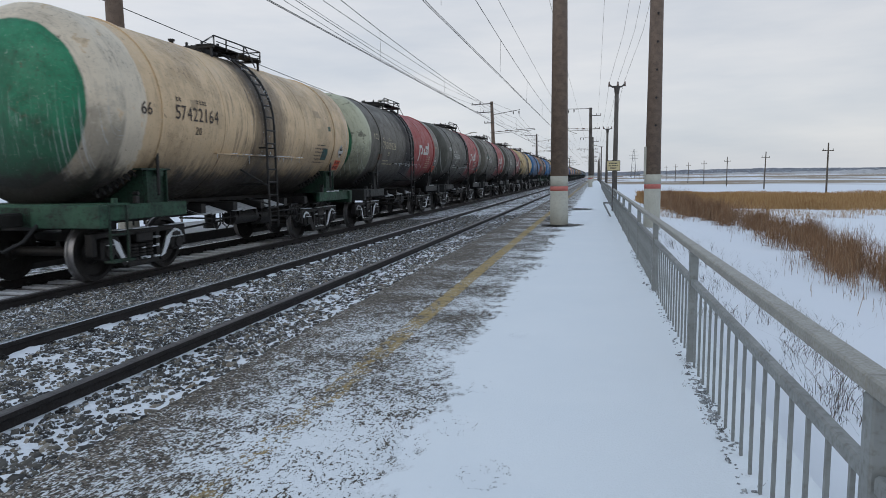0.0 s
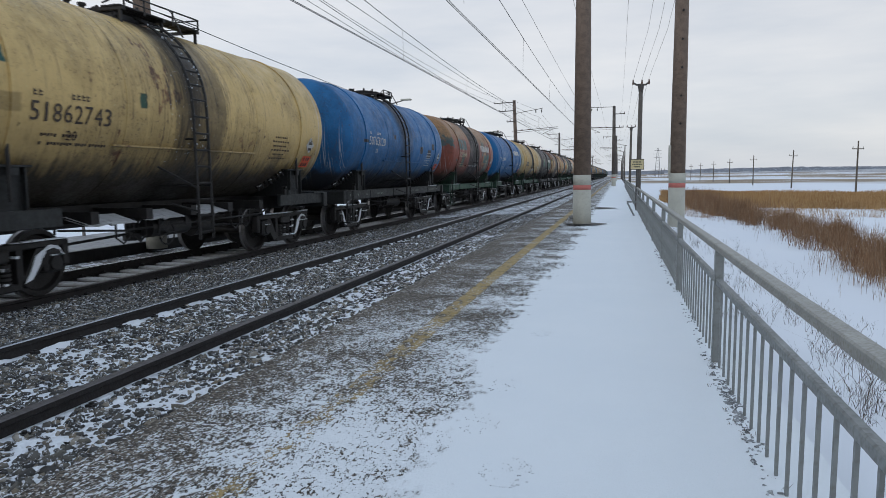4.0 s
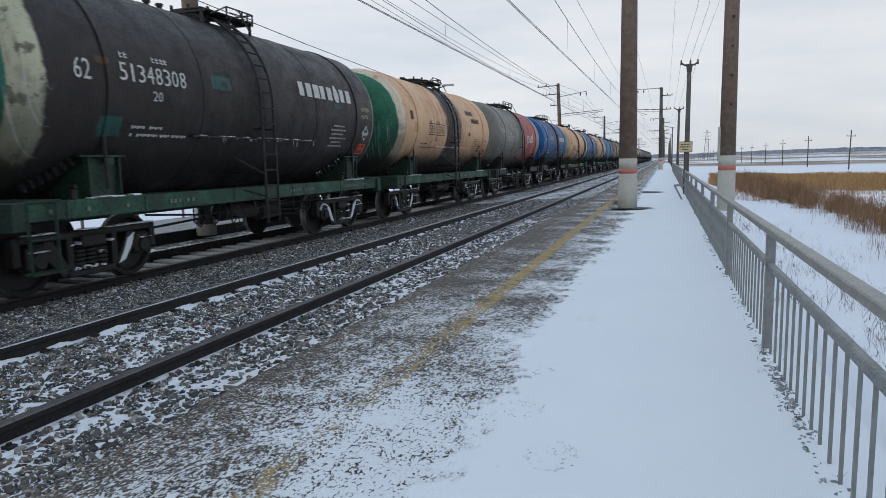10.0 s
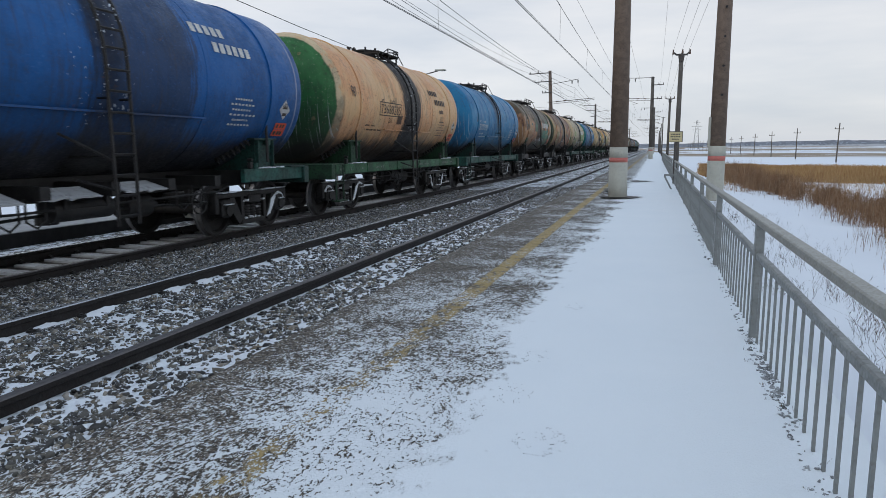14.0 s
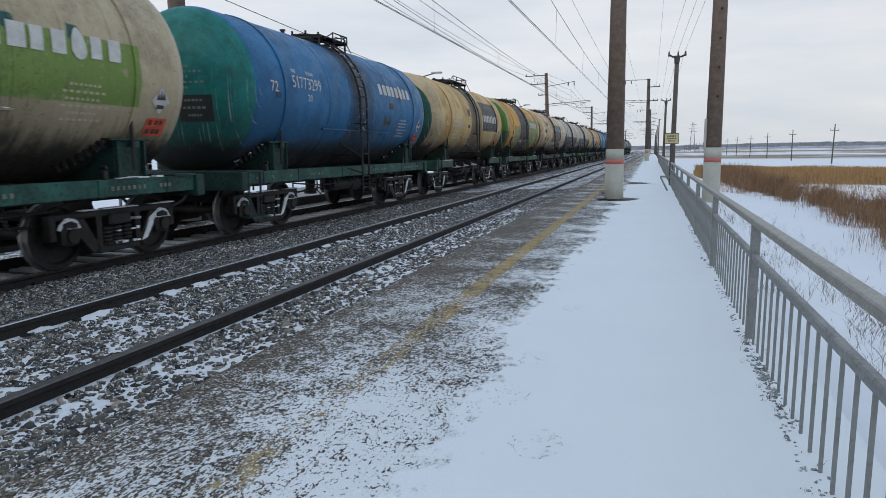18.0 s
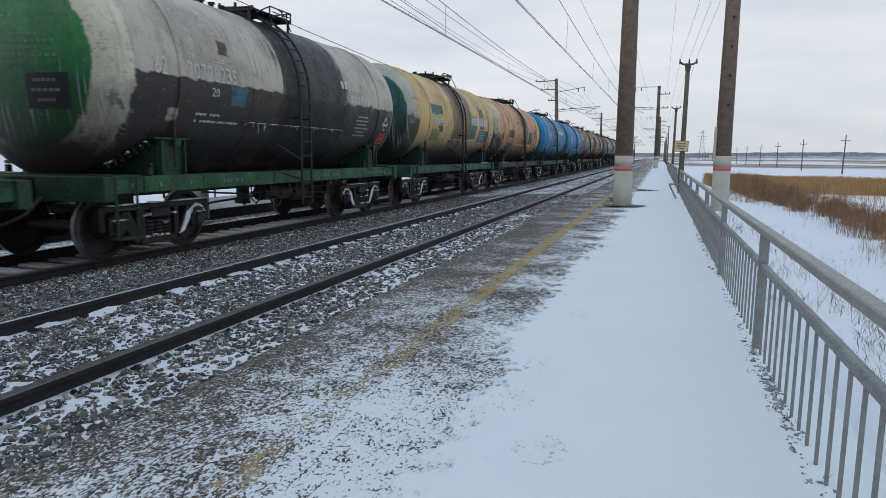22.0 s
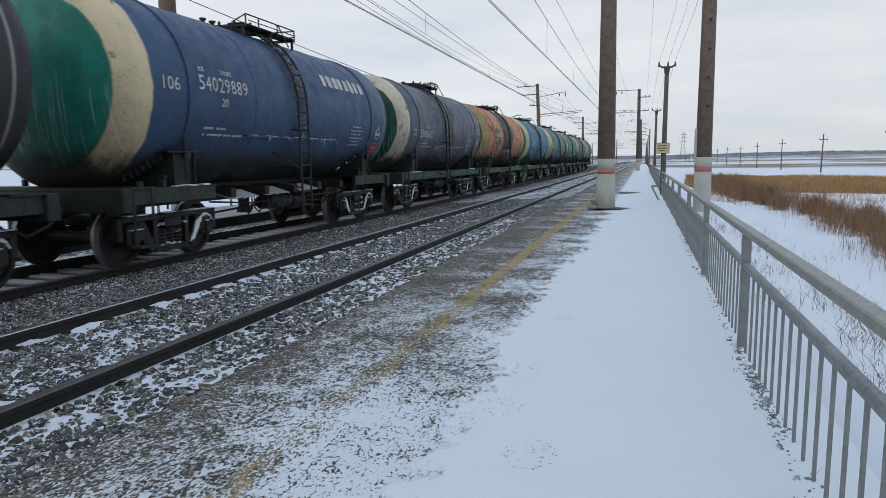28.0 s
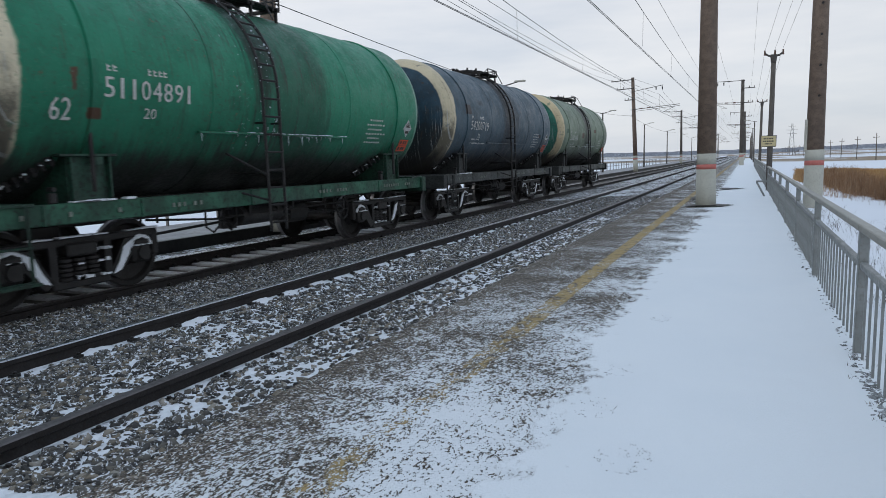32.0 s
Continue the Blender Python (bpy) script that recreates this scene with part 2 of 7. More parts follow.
def tank_material(name, c):
    """Painted tank barrel: end disc, ring, body, dark band at the ladder, tail colour, patches, spills, peeling, grime
    and underside shade.
    """
    def warm(v):
        return (v[0] * 1.14, v[1], v[2] * 0.84) if isinstance(v, tuple) and len(v) == 3 and not isinstance(v[0], tuple) and v[2] < v[1] * 1.25 and v[1] < v[0] * 3 else v
    c = {k: warm(v) for k, v in c.items()}
    for k in ("body", "body2", "tail", "cap"):
        if k in c:
            c[k] = tuple(min(0.68, v * 1.13) for v in c[k])
    dirt = c.get("dirt", 0.8)
    n = Nodes(name)
    auto = random.Random(len(name) + int(c["no"]))
    off = n.t.nodes.new("ShaderNodeVectorMath")
    n.t.links.new(n.co.outputs["Object"], off.inputs[0])
    off.inputs[1].default_value = (0, 40 * auto.random(), 0)
    place = off.outputs[0]
    x, y, z = n.xyz()
    w = n.math("MULTIPLY", n.math("SUBTRACT", n.noise(3.1, 5, 0.6, place), 0.5), 0.30 * c.get("rag", 0.6))
    yw = n.math("ADD", y, w)
    ang = n.math("ARCTAN2", z, n.math("ABSOLUTE", x))
    ys = n.math("ADD", y, 13 * auto.random())
    streak = n.noise(1.6, 5, 0.65, n.vec(n.math("MULTIPLY", ys, 5.0), n.math("MULTIPLY", ang, 0.9), 0.0))
    thin = n.noise(1.7, 4, 0.7, n.vec(n.math("MULTIPLY", ys, 15.0), n.math("MULTIPLY", ang, 0.7), 0.0))
    blot = n.noise(0.85, 5, 0.6, place)
    mid = n.noise(2.6, 6, 0.66, place)
    fine = n.noise(24, 4, 0.6)
    body = c["body"]
    body2 = c.get("body2", tuple(v * 0.74 for v in body))
    col = n.mix(n.step(n.math("ADD", blot, n.math("MULTIPLY", n.math("SUBTRACT", mid, 0.5), 0.35)), 0.40, 0.60), body, body2)
    if "camo" in c:
        warp = n.t.nodes.new("ShaderNodeVectorMath")
        n.t.links.new(place, warp.inputs[0])
        n.t.links.new(n.vec(w, n.math("MULTIPLY", w, 2.5), n.math("MULTIPLY", w, 2.0)), warp.inputs[1])
        cell = n.t.nodes.new("ShaderNodeTexVoronoi")
        cell.distance = "CHEBYCHEV"
        cell.inputs["Scale"].default_value = 1.15
        n.t.links.new(warp.outputs[0], cell.inputs["Vector"])
        h, _, _ = n.xyz(cell.outputs["Color"])
        k = len(c["camo"])
        for q, tone in enumerate(c["camo"]):
            on = n.math("MULTIPLY", n.step(h, 0.4 + 0.6 * q / k - 0.01, 0.4 + 0.6 * q / k + 0.01), n.step(h, 0.4 + 0.6 * (q + 1) / k + 0.01, 0.4 + 0.6 * (q + 1) / k - 0.01))
            col = n.mix(n.math("MULTIPLY", on, n.step(mid, 0.66, 0.52, 0.25, 0.95)), col, tone)
    if "tail" in c:
        col = n.mix(n.step(yw, c.get("split", 0.5), c.get("split", 0.5) + 0.08), col, c["tail"])
        col = n.mix(n.step(yw, 4.15, 4.2), col, tuple(v * 1.1 for v in body))
    if "low" in c:
        col = n.mix(n.step(n.math("ADD", z, n.math("MULTIPLY", w, 0.6)), -0.02, -0.06), col, c["low"])
    if "top" in c:
        k = n.step(n.math("ADD", z, n.math("ADD", n.math("MULTIPLY", n.math("SUBTRACT", mid, 0.5), 1.5), n.math("MULTIPLY", n.math("SUBTRACT", streak, 0.5), 0.8))), 0.35, 0.75)
        col = n.mix(n.math("MULTIPLY", k, 0.9), col, n.mix(n.step(fine, 0.4, 0.6), c["top"], tuple(v * 1.7 for v in c["top"])))
    patches = list(c.get("patch", ()))
    if dirt >= 0.7:
        for k in range(5):
            py, pz = auto.choice((-4.35, -4.2, -2.9, -1.5, 1.6, 2.6, 3.3)) + auto.uniform(-0.2, 0.2), auto.uniform(-0.85, 0.45)
            tones = [tuple(v * 0.6 for v in c["body"]), tuple(v * 0.75 for v in c["body"]), (0.03, 0.026, 0.026)]
            if c["body"][2] < 1.2 * c["body"][1]:
                tones += [(0.09, 0.045, 0.025), (0.02, 0.07, 0.045), (0.02, 0.09, 0.08)]
            tone = auto.choice(tones)
            patches.append((py, py + auto.uniform(0.18, 0.55), pz, pz + auto.uniform(0.12, 0.35), tone))
    for y0, y1, z0, z1, pc in patches:
        zw = n.math("ADD", z, n.math("MULTIPLY", w, 0.4))
        k = n.math("MULTIPLY", n.step(yw, y0, y0 + 0.04), n.step(yw, y1, y1 - 0.04))
        k = n.math("MULTIPLY", k, n.math("MULTIPLY", n.step(zw, z0, z0 + 0.03), n.step(zw, z1, z1 - 0.03)))
        col = n.mix(n.math("MULTIPLY", k, n.step(mid, 0.66, 0.58, 0.35, 1.0)), col, pc)
    rr = n.math("SQRT", n.math("ADD", n.math("MULTIPLY", x, x), n.math("MULTIPLY", z, z)))
    if "ring" in c:
        k = n.step(yw, c.get("edge", -4.5) + 0.03, c.get("edge", -4.5) - 0.03)
        peel = n.step(mid, 0.70 - 0.08 * dirt, 0.66 - 0.08 * dirt, 0.35, 1.0)
        col = n.mix(n.math("MULTIPLY", k, peel), col, n.mix(n.step(blot, 0.4, 0.6), c["ring"], tuple(v * 0.82 for v in c["ring"])))
    if "rust" in c:
        r = n.step(n.math("ADD", n.math("MULTIPLY", blot, 0.5), n.math("ADD", n.math("MULTIPLY", mid, 0.5), n.math("MULTIPLY", streak, 0.3))), 0.76 - 0.16 * c["rust"], 0.80 - 0.14 * c["rust"])
        tone = n.ramp(n.noise(6.0, 5, 0.65, place), (0.30, (0.05, 0.022, 0.018)), (0.47, (0.13, 0.055, 0.035)), (0.60, (0.25, 0.12, 0.055)), (0.72, (0.42, 0.33, 0.22)))
        col = n.mix(n.math("MULTIPLY", r, 0.9), col, tone)
    if "cap" in c:
        k = n.math("MULTIPLY", n.step(y, -4.80, -4.84), n.step(n.math("ADD", rr, n.math("MULTIPLY", w, 0.4)), c.get("disc", 1.22) * 1.07 + 0.02, c.get("disc", 1.22) * 1.07 - 0.02))
        face = n.mix(n.step(n.math("ADD", n.math("MULTIPLY", streak, 0.6), n.math("MULTIPLY", mid, 0.4)), 0.40, 0.60), c["cap"], tuple(v * 0.68 for v in c["cap"]))
        col = n.mix(k, col, face)
        soot = n.math("MULTIPLY", n.step(y, -4.80, -4.88), n.step(n.math("ADD", z, n.math("ADD", n.math("MULTIPLY", n.math("SUBTRACT", mid, 0.5), 2.2), n.math("MULTIPLY", n.math("SUBTRACT", blot, 0.5), 1.5))), 0.1, -0.55))
        col = n.mix(n.math("MULTIPLY", soot, auto.choice((0.2, 0.5, 0.85)) * min(1.0, dirt + 0.1)), col, (0.015, 0.017, 0.016))
    if c.get("band", 0):
        b0, b1 = c.get("bandy", (-0.75, 0.75))
        jag = n.math("ADD", n.math("MULTIPLY", n.math("SUBTRACT", streak, 0.5), 0.8), n.math("MULTIPLY", n.math("SUBTRACT", thin, 0.5), 0.9))
        k = n.math("MULTIPLY", n.step(n.math("ADD", yw, jag), b0 - 0.06, b0 + 0.06), n.step(n.math("ADD", yw, n.math("MULTIPLY", jag, 1.3)), b1 + 0.06, b1 - 0.06))
        col = n.mix(n.math("MULTIPLY", k, c["band"]), col, c.get("bandc", (0.010, 0.0095, 0.013)))
    # spill down from the hatch, thin runs and rubbed paint
    lad = c.get("lad", 0.0) - 0.2
    near = n.math("ABSOLUTE", n.math("SUBTRACT", y, lad))
    spill = n.step(n.math("ADD", near, n.math("ADD", n.math("MULTIPLY", n.math("SUBTRACT", thin, 0.5), 1.6), n.math("MULTIPLY", n.step(z, 0.9, -0.9), 0.35))), 0.50, 0.18)
    col = n.mix(n.math("MULTIPLY", spill, min(0.9, 0.25 + 0.6 * dirt)), col, (0.012, 0.011, 0.013))
    reach = n.math("ADD", 0.25, n.math("MULTIPLY", n.step(near, 3.0, 0.3), 0.65))
    k = n.math("MULTIPLY", n.step(n.math("ADD", n.math("MULTIPLY", streak, 0.5), n.math("MULTIPLY", thin, 0.5)), 0.50, 0.62), n.math("MULTIPLY", reach, dirt))
    col = n.mix(k, col, (0.030, 0.024, 0.021))
    k = n.math("MULTIPLY", n.step(thin, 0.60, 0.68), n.math("MULTIPLY", n.step(z, 1.2, 0.2), 0.45 * dirt))
    col = n.mix(k, col, (0.10, 0.055, 0.03))
    chip = n.step(n.noise(7.5, 5, 0.7, place), 0.645, 0.69)
    col = n.mix(n.math("MULTIPLY", chip, 0.85 * dirt), col, n.mix(n.step(blot, 0.45, 0.55), (0.05, 0.032, 0.024), (0.15, 0.07, 0.04)))
    scrape = n.step(mid, 0.655, 0.70)
    col = n.mix(n.math("MULTIPLY", scrape, 0.5 * dirt), col, tuple(0.35 * v + 0.02 for v in body))
    col = n.mix(n.math("MULTIPLY", n.step(fine, 0.58, 0.75), 0.07), col, (0.5, 0.46, 0.4))
    # fine sharp flecks, dark and pale, and frozen runs down the dished end
    speck = n.noise(17, 6, 0.78, place)
    col = n.mix(n.math("MULTIPLY", n.step(speck, 0.565, 0.59), n.math("MULTIPLY", n.step(blot, 0.40, 0.62, 0.25, 1.0), 0.25 + 0.35 * dirt)), col, (0.045, 0.034, 0.028))
    col = n.mix(n.math("MULTIPLY", n.step(speck, 0.385, 0.365), 0.18 + 0.15 * dirt), col, tuple(min(0.6, v * 1.5 + 0.08) for v in body))
    runs = n.noise(1.5, 4, 0.7, n.vec(n.math("MULTIPLY", x, 16.0), n.math("MULTIPLY", ys, 0.3), n.math("MULTIPLY", z, 0.35)))
    k = n.math("MULTIPLY", n.math("MULTIPLY", n.step(runs, 0.585, 0.62), n.step(y, -4.75, -4.95)), n.step(n.math("ADD", z, n.math("MULTIPLY", n.math("SUBTRACT", mid, 0.5), 1.4)), 0.45, -0.5))
    col = n.mix(n.math("MULTIPLY", k, 0.55), col, (0.55, 0.57, 0.56))
    # pale rims at both ends
    rim = n.step(n.math("ABSOLUTE", n.math("SUBTRACT", y, 4.845)), 0.03, 0.015)
    col = n.mix(n.math("MULTIPLY", rim, 0.45), col, (0.5, 0.5, 0.48))
    # road grime thrown up from below; its black also holds the underside's shade
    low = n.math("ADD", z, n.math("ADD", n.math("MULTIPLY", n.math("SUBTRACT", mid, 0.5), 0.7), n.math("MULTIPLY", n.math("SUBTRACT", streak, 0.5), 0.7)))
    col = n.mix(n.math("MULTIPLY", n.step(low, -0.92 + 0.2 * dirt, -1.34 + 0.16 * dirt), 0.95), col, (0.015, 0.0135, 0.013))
    film_shade = n.math("MULTIPLY", n.step(low, 0.0, -0.95), 0.06 + 0.26 * dirt)
    col = n.mix(film_shade, col, (0.028, 0.024, 0.021))
    h = n.math("ADD", n.math("MULTIPLY", blot, 1.5), n.math("ADD", n.math("MULTIPLY", mid, 0.35), n.math("MULTIPLY", fine, 0.12)))
    return n.done(col, n.step(n.math("ADD", fine, n.math("SUBTRACT", mid, 0.5)), 0.3, 0.7, 0.36, 0.64), 0.0, h, 0.014, 0.30)


SNOW = snow_material()
DULL_SNOW = worn("trodden_grey_snow", (0.56, 0.57, 0.58), 0.75, 0.85, 0, 1.2, (0.22, 0.21, 0.20), 0.6, 0.01)
BALLAST = ballast_material()
PLATFORM = platform_material()
FIELD = field_material()


def stone_material():
    n = Nodes("ballast_stone")
    g = n.t.nodes.new("ShaderNodeNewGeometry")
    col = n.ramp(g.outputs["Random Per Island"], (0.0, (0.026, 0.026, 0.027)), (0.4, (0.075, 0.073, 0.068)), (0.75, (0.15, 0.14, 0.118)), (0.92, (0.24, 0.20, 0.145)), (1.0, (0.36, 0.34, 0.30)))
    f = n.noise(60, 4)
    col = n.mix(n.math("MULTIPLY", f, 0.35), col, (0.04, 0.036, 0.032))
    frost = n.step(n.noise(38, 3, 0.6), 0.57, 0.62)
    col = n.mix(n.math("MULTIPLY", frost, 0.85), col, (0.70, 0.73, 0.77))
    return n.done(col, 0.8, 0.0, f, 0.004, 0.35)


STONE = stone_material()
CONCRETE = worn("weathered_concrete", (0.30, 0.26, 0.22), 0.62, 0.85, 0, 2.2, (0.10, 0.085, 0.07), 0.6, 0.006)
PALE = worn("pale_painted_concrete", (0.48, 0.475, 0.41), 0.85, 0.8, 0, 3.0, (0.2, 0.19, 0.18), 0.4)
RED_STRIPE = worn("faded_red_paint", (0.55, 0.16, 0.13), 0.8, 0.7, 0, 6.0, (0.4, 0.3, 0.28), 0.5)
RAIL_SIDE = worn("rusty_rail_steel", (0.024, 0.020, 0.019), 0.6, 0.75, 0.2, 6.0, (0.045, 0.032, 0.026), 0.5)
RAIL_TOP = worn("polished_rail_head", (0.42, 0.43, 0.45), 0.8, 0.28, 0.9, 2.0, (0.2, 0.19, 0.18), 0.4, 0.001)
RAIL_DULL = worn("dull_rail_head", (0.13, 0.12, 0.12), 0.8, 0.5, 0.6, 2.0, (0.06, 0.05, 0.05), 0.5, 0.001)
SLEEPER = worn("sleeper_concrete", (0.22, 0.21, 0.195), 0.7, 0.9, 0, 3.0, (0.07, 0.06, 0.05), 0.6)
IRON = worn("dark_oily_iron", (0.020, 0.018, 0.017), 0.4, 0.55, 0.2, 6.0, (0.055, 0.046, 0.040), 0.5)
WHEEL_IRON = worn("rolled_wheel_steel", (0.026, 0.023, 0.021), 0.6, 0.6, 0.3, 5.0, (0.025, 0.02, 0.018), 0.6)
TREAD = worn("bright_wheel_tread", (0.30, 0.29, 0.29), 0.7, 0.38, 0.8, 6.0, (0.1, 0.1, 0.1), 0.4)
FENCE = worn("grey_fence_paint", (0.235, 0.25, 0.245), 0.75, 0.5, 0.0, 5.0, (0.13, 0.12, 0.10), 0.45, 0.0006)
FENCE_TOP = worn("worn_handrail_paint", (0.30, 0.295, 0.265), 0.8, 0.5, 0.0, 9.0, (0.22, 0.19, 0.13), 0.5, 0.0005)
WIRE = worn("cable_metal", (0.05, 0.05, 0.052), 0.8, 0.6, 0.4)
STEEL_ARM = worn("catenary_steel", (0.09, 0.085, 0.08), 0.7, 0.6, 0.3, 3.0, (0.16, 0.08, 0.05), 0.5)
POLE_BROWN = worn("brown_pole_concrete", (0.20, 0.145, 0.11), 0.72, 0.85, 0, 7.0, (0.065, 0.05, 0.042), 0.75, 0.004)
POLE_DARK = worn("dark_pole_concrete", (0.13, 0.115, 0.10), 0.7, 0.85, 0, 2.0, (0.06, 0.05, 0.045), 0.5)
TIMBER = worn("grey_timber", (0.14, 0.115, 0.09), 0.7, 0.9, 0, 2.0)
SIGN_YELLOW = worn("sign_yellow", (0.62, 0.53, 0.30), 0.9, 0.5, 0, 5.0, (0.4, 0.35, 0.25), 0.3)
SIGN_DARK = worn("sign_lettering", (0.05, 0.045, 0.04), 0.9, 0.6)
CERAMIC = worn("brown_porcelain", (0.12, 0.06, 0.04), 0.8, 0.25)
LETTER_WHITE = worn("stencil_white", (0.62, 0.62, 0.58), 0.8, 0.6, 0, 7.0, (0.2, 0.19, 0.17), 0.4, 0.001)
LETTER_DARK = worn("stencil_brown", (0.05, 0.035, 0.028), 0.8, 0.6, 0, 7.0, (0.2, 0.15, 0.1), 0.3, 0.001)
LETTER_CREAM = worn("stencil_cream", (0.50, 0.44, 0.30), 0.85, 0.6, 0, 7.0, (0.2, 0.17, 0.12), 0.4, 0.001)
PLATFORM_SNOW = worn("thin_dirty_snow", (0.33, 0.33, 0.33), 0.7, 0.85, 0, 0.9, (0.16, 0.14, 0.12), 0.6, 0.01)
LETTER_FAINT = worn("faded_print", (0.22, 0.25, 0.21), 0.6, 0.7, 0, 9.0, (0.05, 0.08, 0.06), 0.6, 0.001)
PLACARD_RED = worn("orange_placard", (0.70, 0.085, 0.03), 0.85, 0.5, 0, 8.0, (0.2, 0.05, 0.03), 0.3, 0.001)
PLACARD_WHITE = worn("white_placard", (0.52, 0.52, 0.50), 0.85, 0.5, 0, 8.0, (0.1, 0.1, 0.1), 0.4, 0.001)
ICE = worn("icicle_ice", (0.72, 0.78, 0.84), 0.9, 0.25, 0, 8.0, (0.5, 0.55, 0.6), 0.2)


# ---------------------------------------------------------------- mesh helpers
def box(bm, x0, x1, y0, y1, z0, z1, bevel=0.0):
    r = bmesh.ops.create_cube(bm, size=1.0, matrix=Matrix.Translation(((x0 + x1) / 2, (y0 + y1) / 2, (z0 + z1) / 2)) @ Matrix.Diagonal((x1 - x0, y1 - y0, z1 - z0, 1)))
    if bevel:
        edges = list({e for v in r["verts"] for e in v.link_edges})
        bmesh.ops.bevel(bm, geom=edges, offset=bevel, segments=1, affect="EDGES")


def rod(bm, a, b, r, r2=None, seg=8, caps=True):
    a, b = Vector(a), Vector(b)
    d = b - a
    m = Matrix.Translation((a + b) / 2) @ d.to_track_quat("Z", "Y").to_matrix().to_4x4()
    bmesh.ops.create_cone(bm, cap_ends=caps, segments=seg, radius1=r, radius2=r if r2 is None else r2, depth=d.length, matrix=m)


def pipe(bm, pts, r, seg=6):
    """One bent tube through pts."""
    pts = [Vector(p) for p in pts]
    rings = []
    for i, p in enumerate(pts):
        d = (pts[min(i + 1, len(pts) - 1)] - pts[max(i - 1, 0)]).normalized()
        u = d.cross(Vector((0, 0, 1)) if abs(d.z) < 0.9 else Vector((1, 0, 0))).normalized()
        v = d.cross(u)
        rings.append([bm.verts.new(p + u * (r * math.cos(2 * math.pi * k / seg)) + v * (r * math.sin(2 * math.pi * k / seg))) for k in range(seg)])
    for a, b in zip(rings, rings[1:]):
        for k in range(seg):
            j = (k + 1) % seg
            bm.faces.new((a[k], a[j], b[j], b[k]))
    bm.faces.new(rings[0])
    bm.faces.new(list(reversed(rings[-1])))


def lathe(bm, profile, seg=32, axis="x"):
    """Turns a profile of (along, radius) about an axis."""
    rings = []
    for u, r in profile:
        if r < 1e-5:
            rings.append([bm.verts.new((u, 0, 0) if axis == "x" else (0, u, 0) if axis == "y" else (0, 0, u))])
            continue
        ring = []
        for k in range(seg):
            a = 2 * math.pi * k / seg
            p, q = r * math.cos(a), r * math.sin(a)
            ring.append(bm.verts.new((u, p, q) if axis == "x" else (p, u, q) if axis == "y" else (p, q, u)))
        rings.append(ring)
    for a, b in zip(rings, rings[1:]):
        for k in range(seg):
            j = (k + 1) % seg
            if len(a) == 1 and len(b) == 1:
                continue
            if len(a) == 1:
                bm.faces.new((a[0], b[k], b[j]))
            elif len(b) == 1:
                bm.faces.new((a[k], b[0], a[j]))
            else:
                bm.faces.new((a[k], b[k], b[j], a[j]))


def mesh_of(bm, name, mat, smooth=False):
    me = bpy.data.meshes.new(name)
    bmesh.ops.recalc_face_normals(bm, faces=bm.faces[:])
    bm.to_mesh(me)
    bm.free()
    me.materials.append(mat)
    if smooth:
        me.shade_smooth()
        if smooth is not True:
            me.set_sharp_from_angle(angle=radians(smooth))
    return me


def part(name, bm, material, parent, label="", smooth=False, at=None):
    ob = new(name, mesh_of(bm, name, material, smooth) if isinstance(bm, bmesh.types.BMesh) else bm)
    ob.parent = parent
    if at:
        ob.location = at
    return tagged(ob, label)


def thing(name, label, category, m=None, group="", kind=""):
    ob = tagged(new(name), label, category, group, kind)
    if m:
        ob.matrix_basis = m
    return ob


def solid(name, bm, mat, label, category, kind="", group="", smooth=False):
    return tagged(new(name, mesh_of(bm, name, mat, smooth)), label, category, group, kind)


def grid_mesh(name, xs, ys, height, mat, smooth=True):
    """A sheet over the lines xs and ys with heights from a function."""
    nx, ny = len(xs), len(ys)
    verts = [(x, y, height(x, y)) for y in ys for x in xs]
    faces = [(j * nx + i, j * nx + i + 1, (j + 1) * nx + i + 1, (j + 1) * nx + i) for j in range(ny - 1) for i in range(nx - 1)]
    me = bpy.data.meshes.new(name)
    me.from_pydata(verts, [], faces)
    me.materials.append(mat)
    if smooth:
        me.shade_smooth()
    return me


def steps(*spans):
    """Lines from (start, end, step) spans."""
    out = []
    for a, b, s in spans:
        k = max(1, round((b - a) / s))
        out += [a + (b - a) * i / k for i in range(k)]
    return out + [spans[-1][1]]


def ramp1(x, *pts):
    """A broken line through (x, z) points."""
    if x <= pts[0][0]:
        return pts[0][1]
    for (a, za), (b, zb) in zip(pts, pts[1:]):
        if x <= b:
            return za + (zb - za) * (x - a) / (b - a)
    return pts[-1][1]


# ---------------------------------------------------------------- plan
NEAR_X, NEAR_Z = -4.41, -0.045      # axis and rail-head height of the free track
TRAIN_X, TRAIN_Z = -8.80, -0.24     # axis and rail-head height of the train's track
EDGE_X, FENCE_X = -2.58, 0.73       # platform edge, railing
Y0, Y1 = -25.0, 420.0


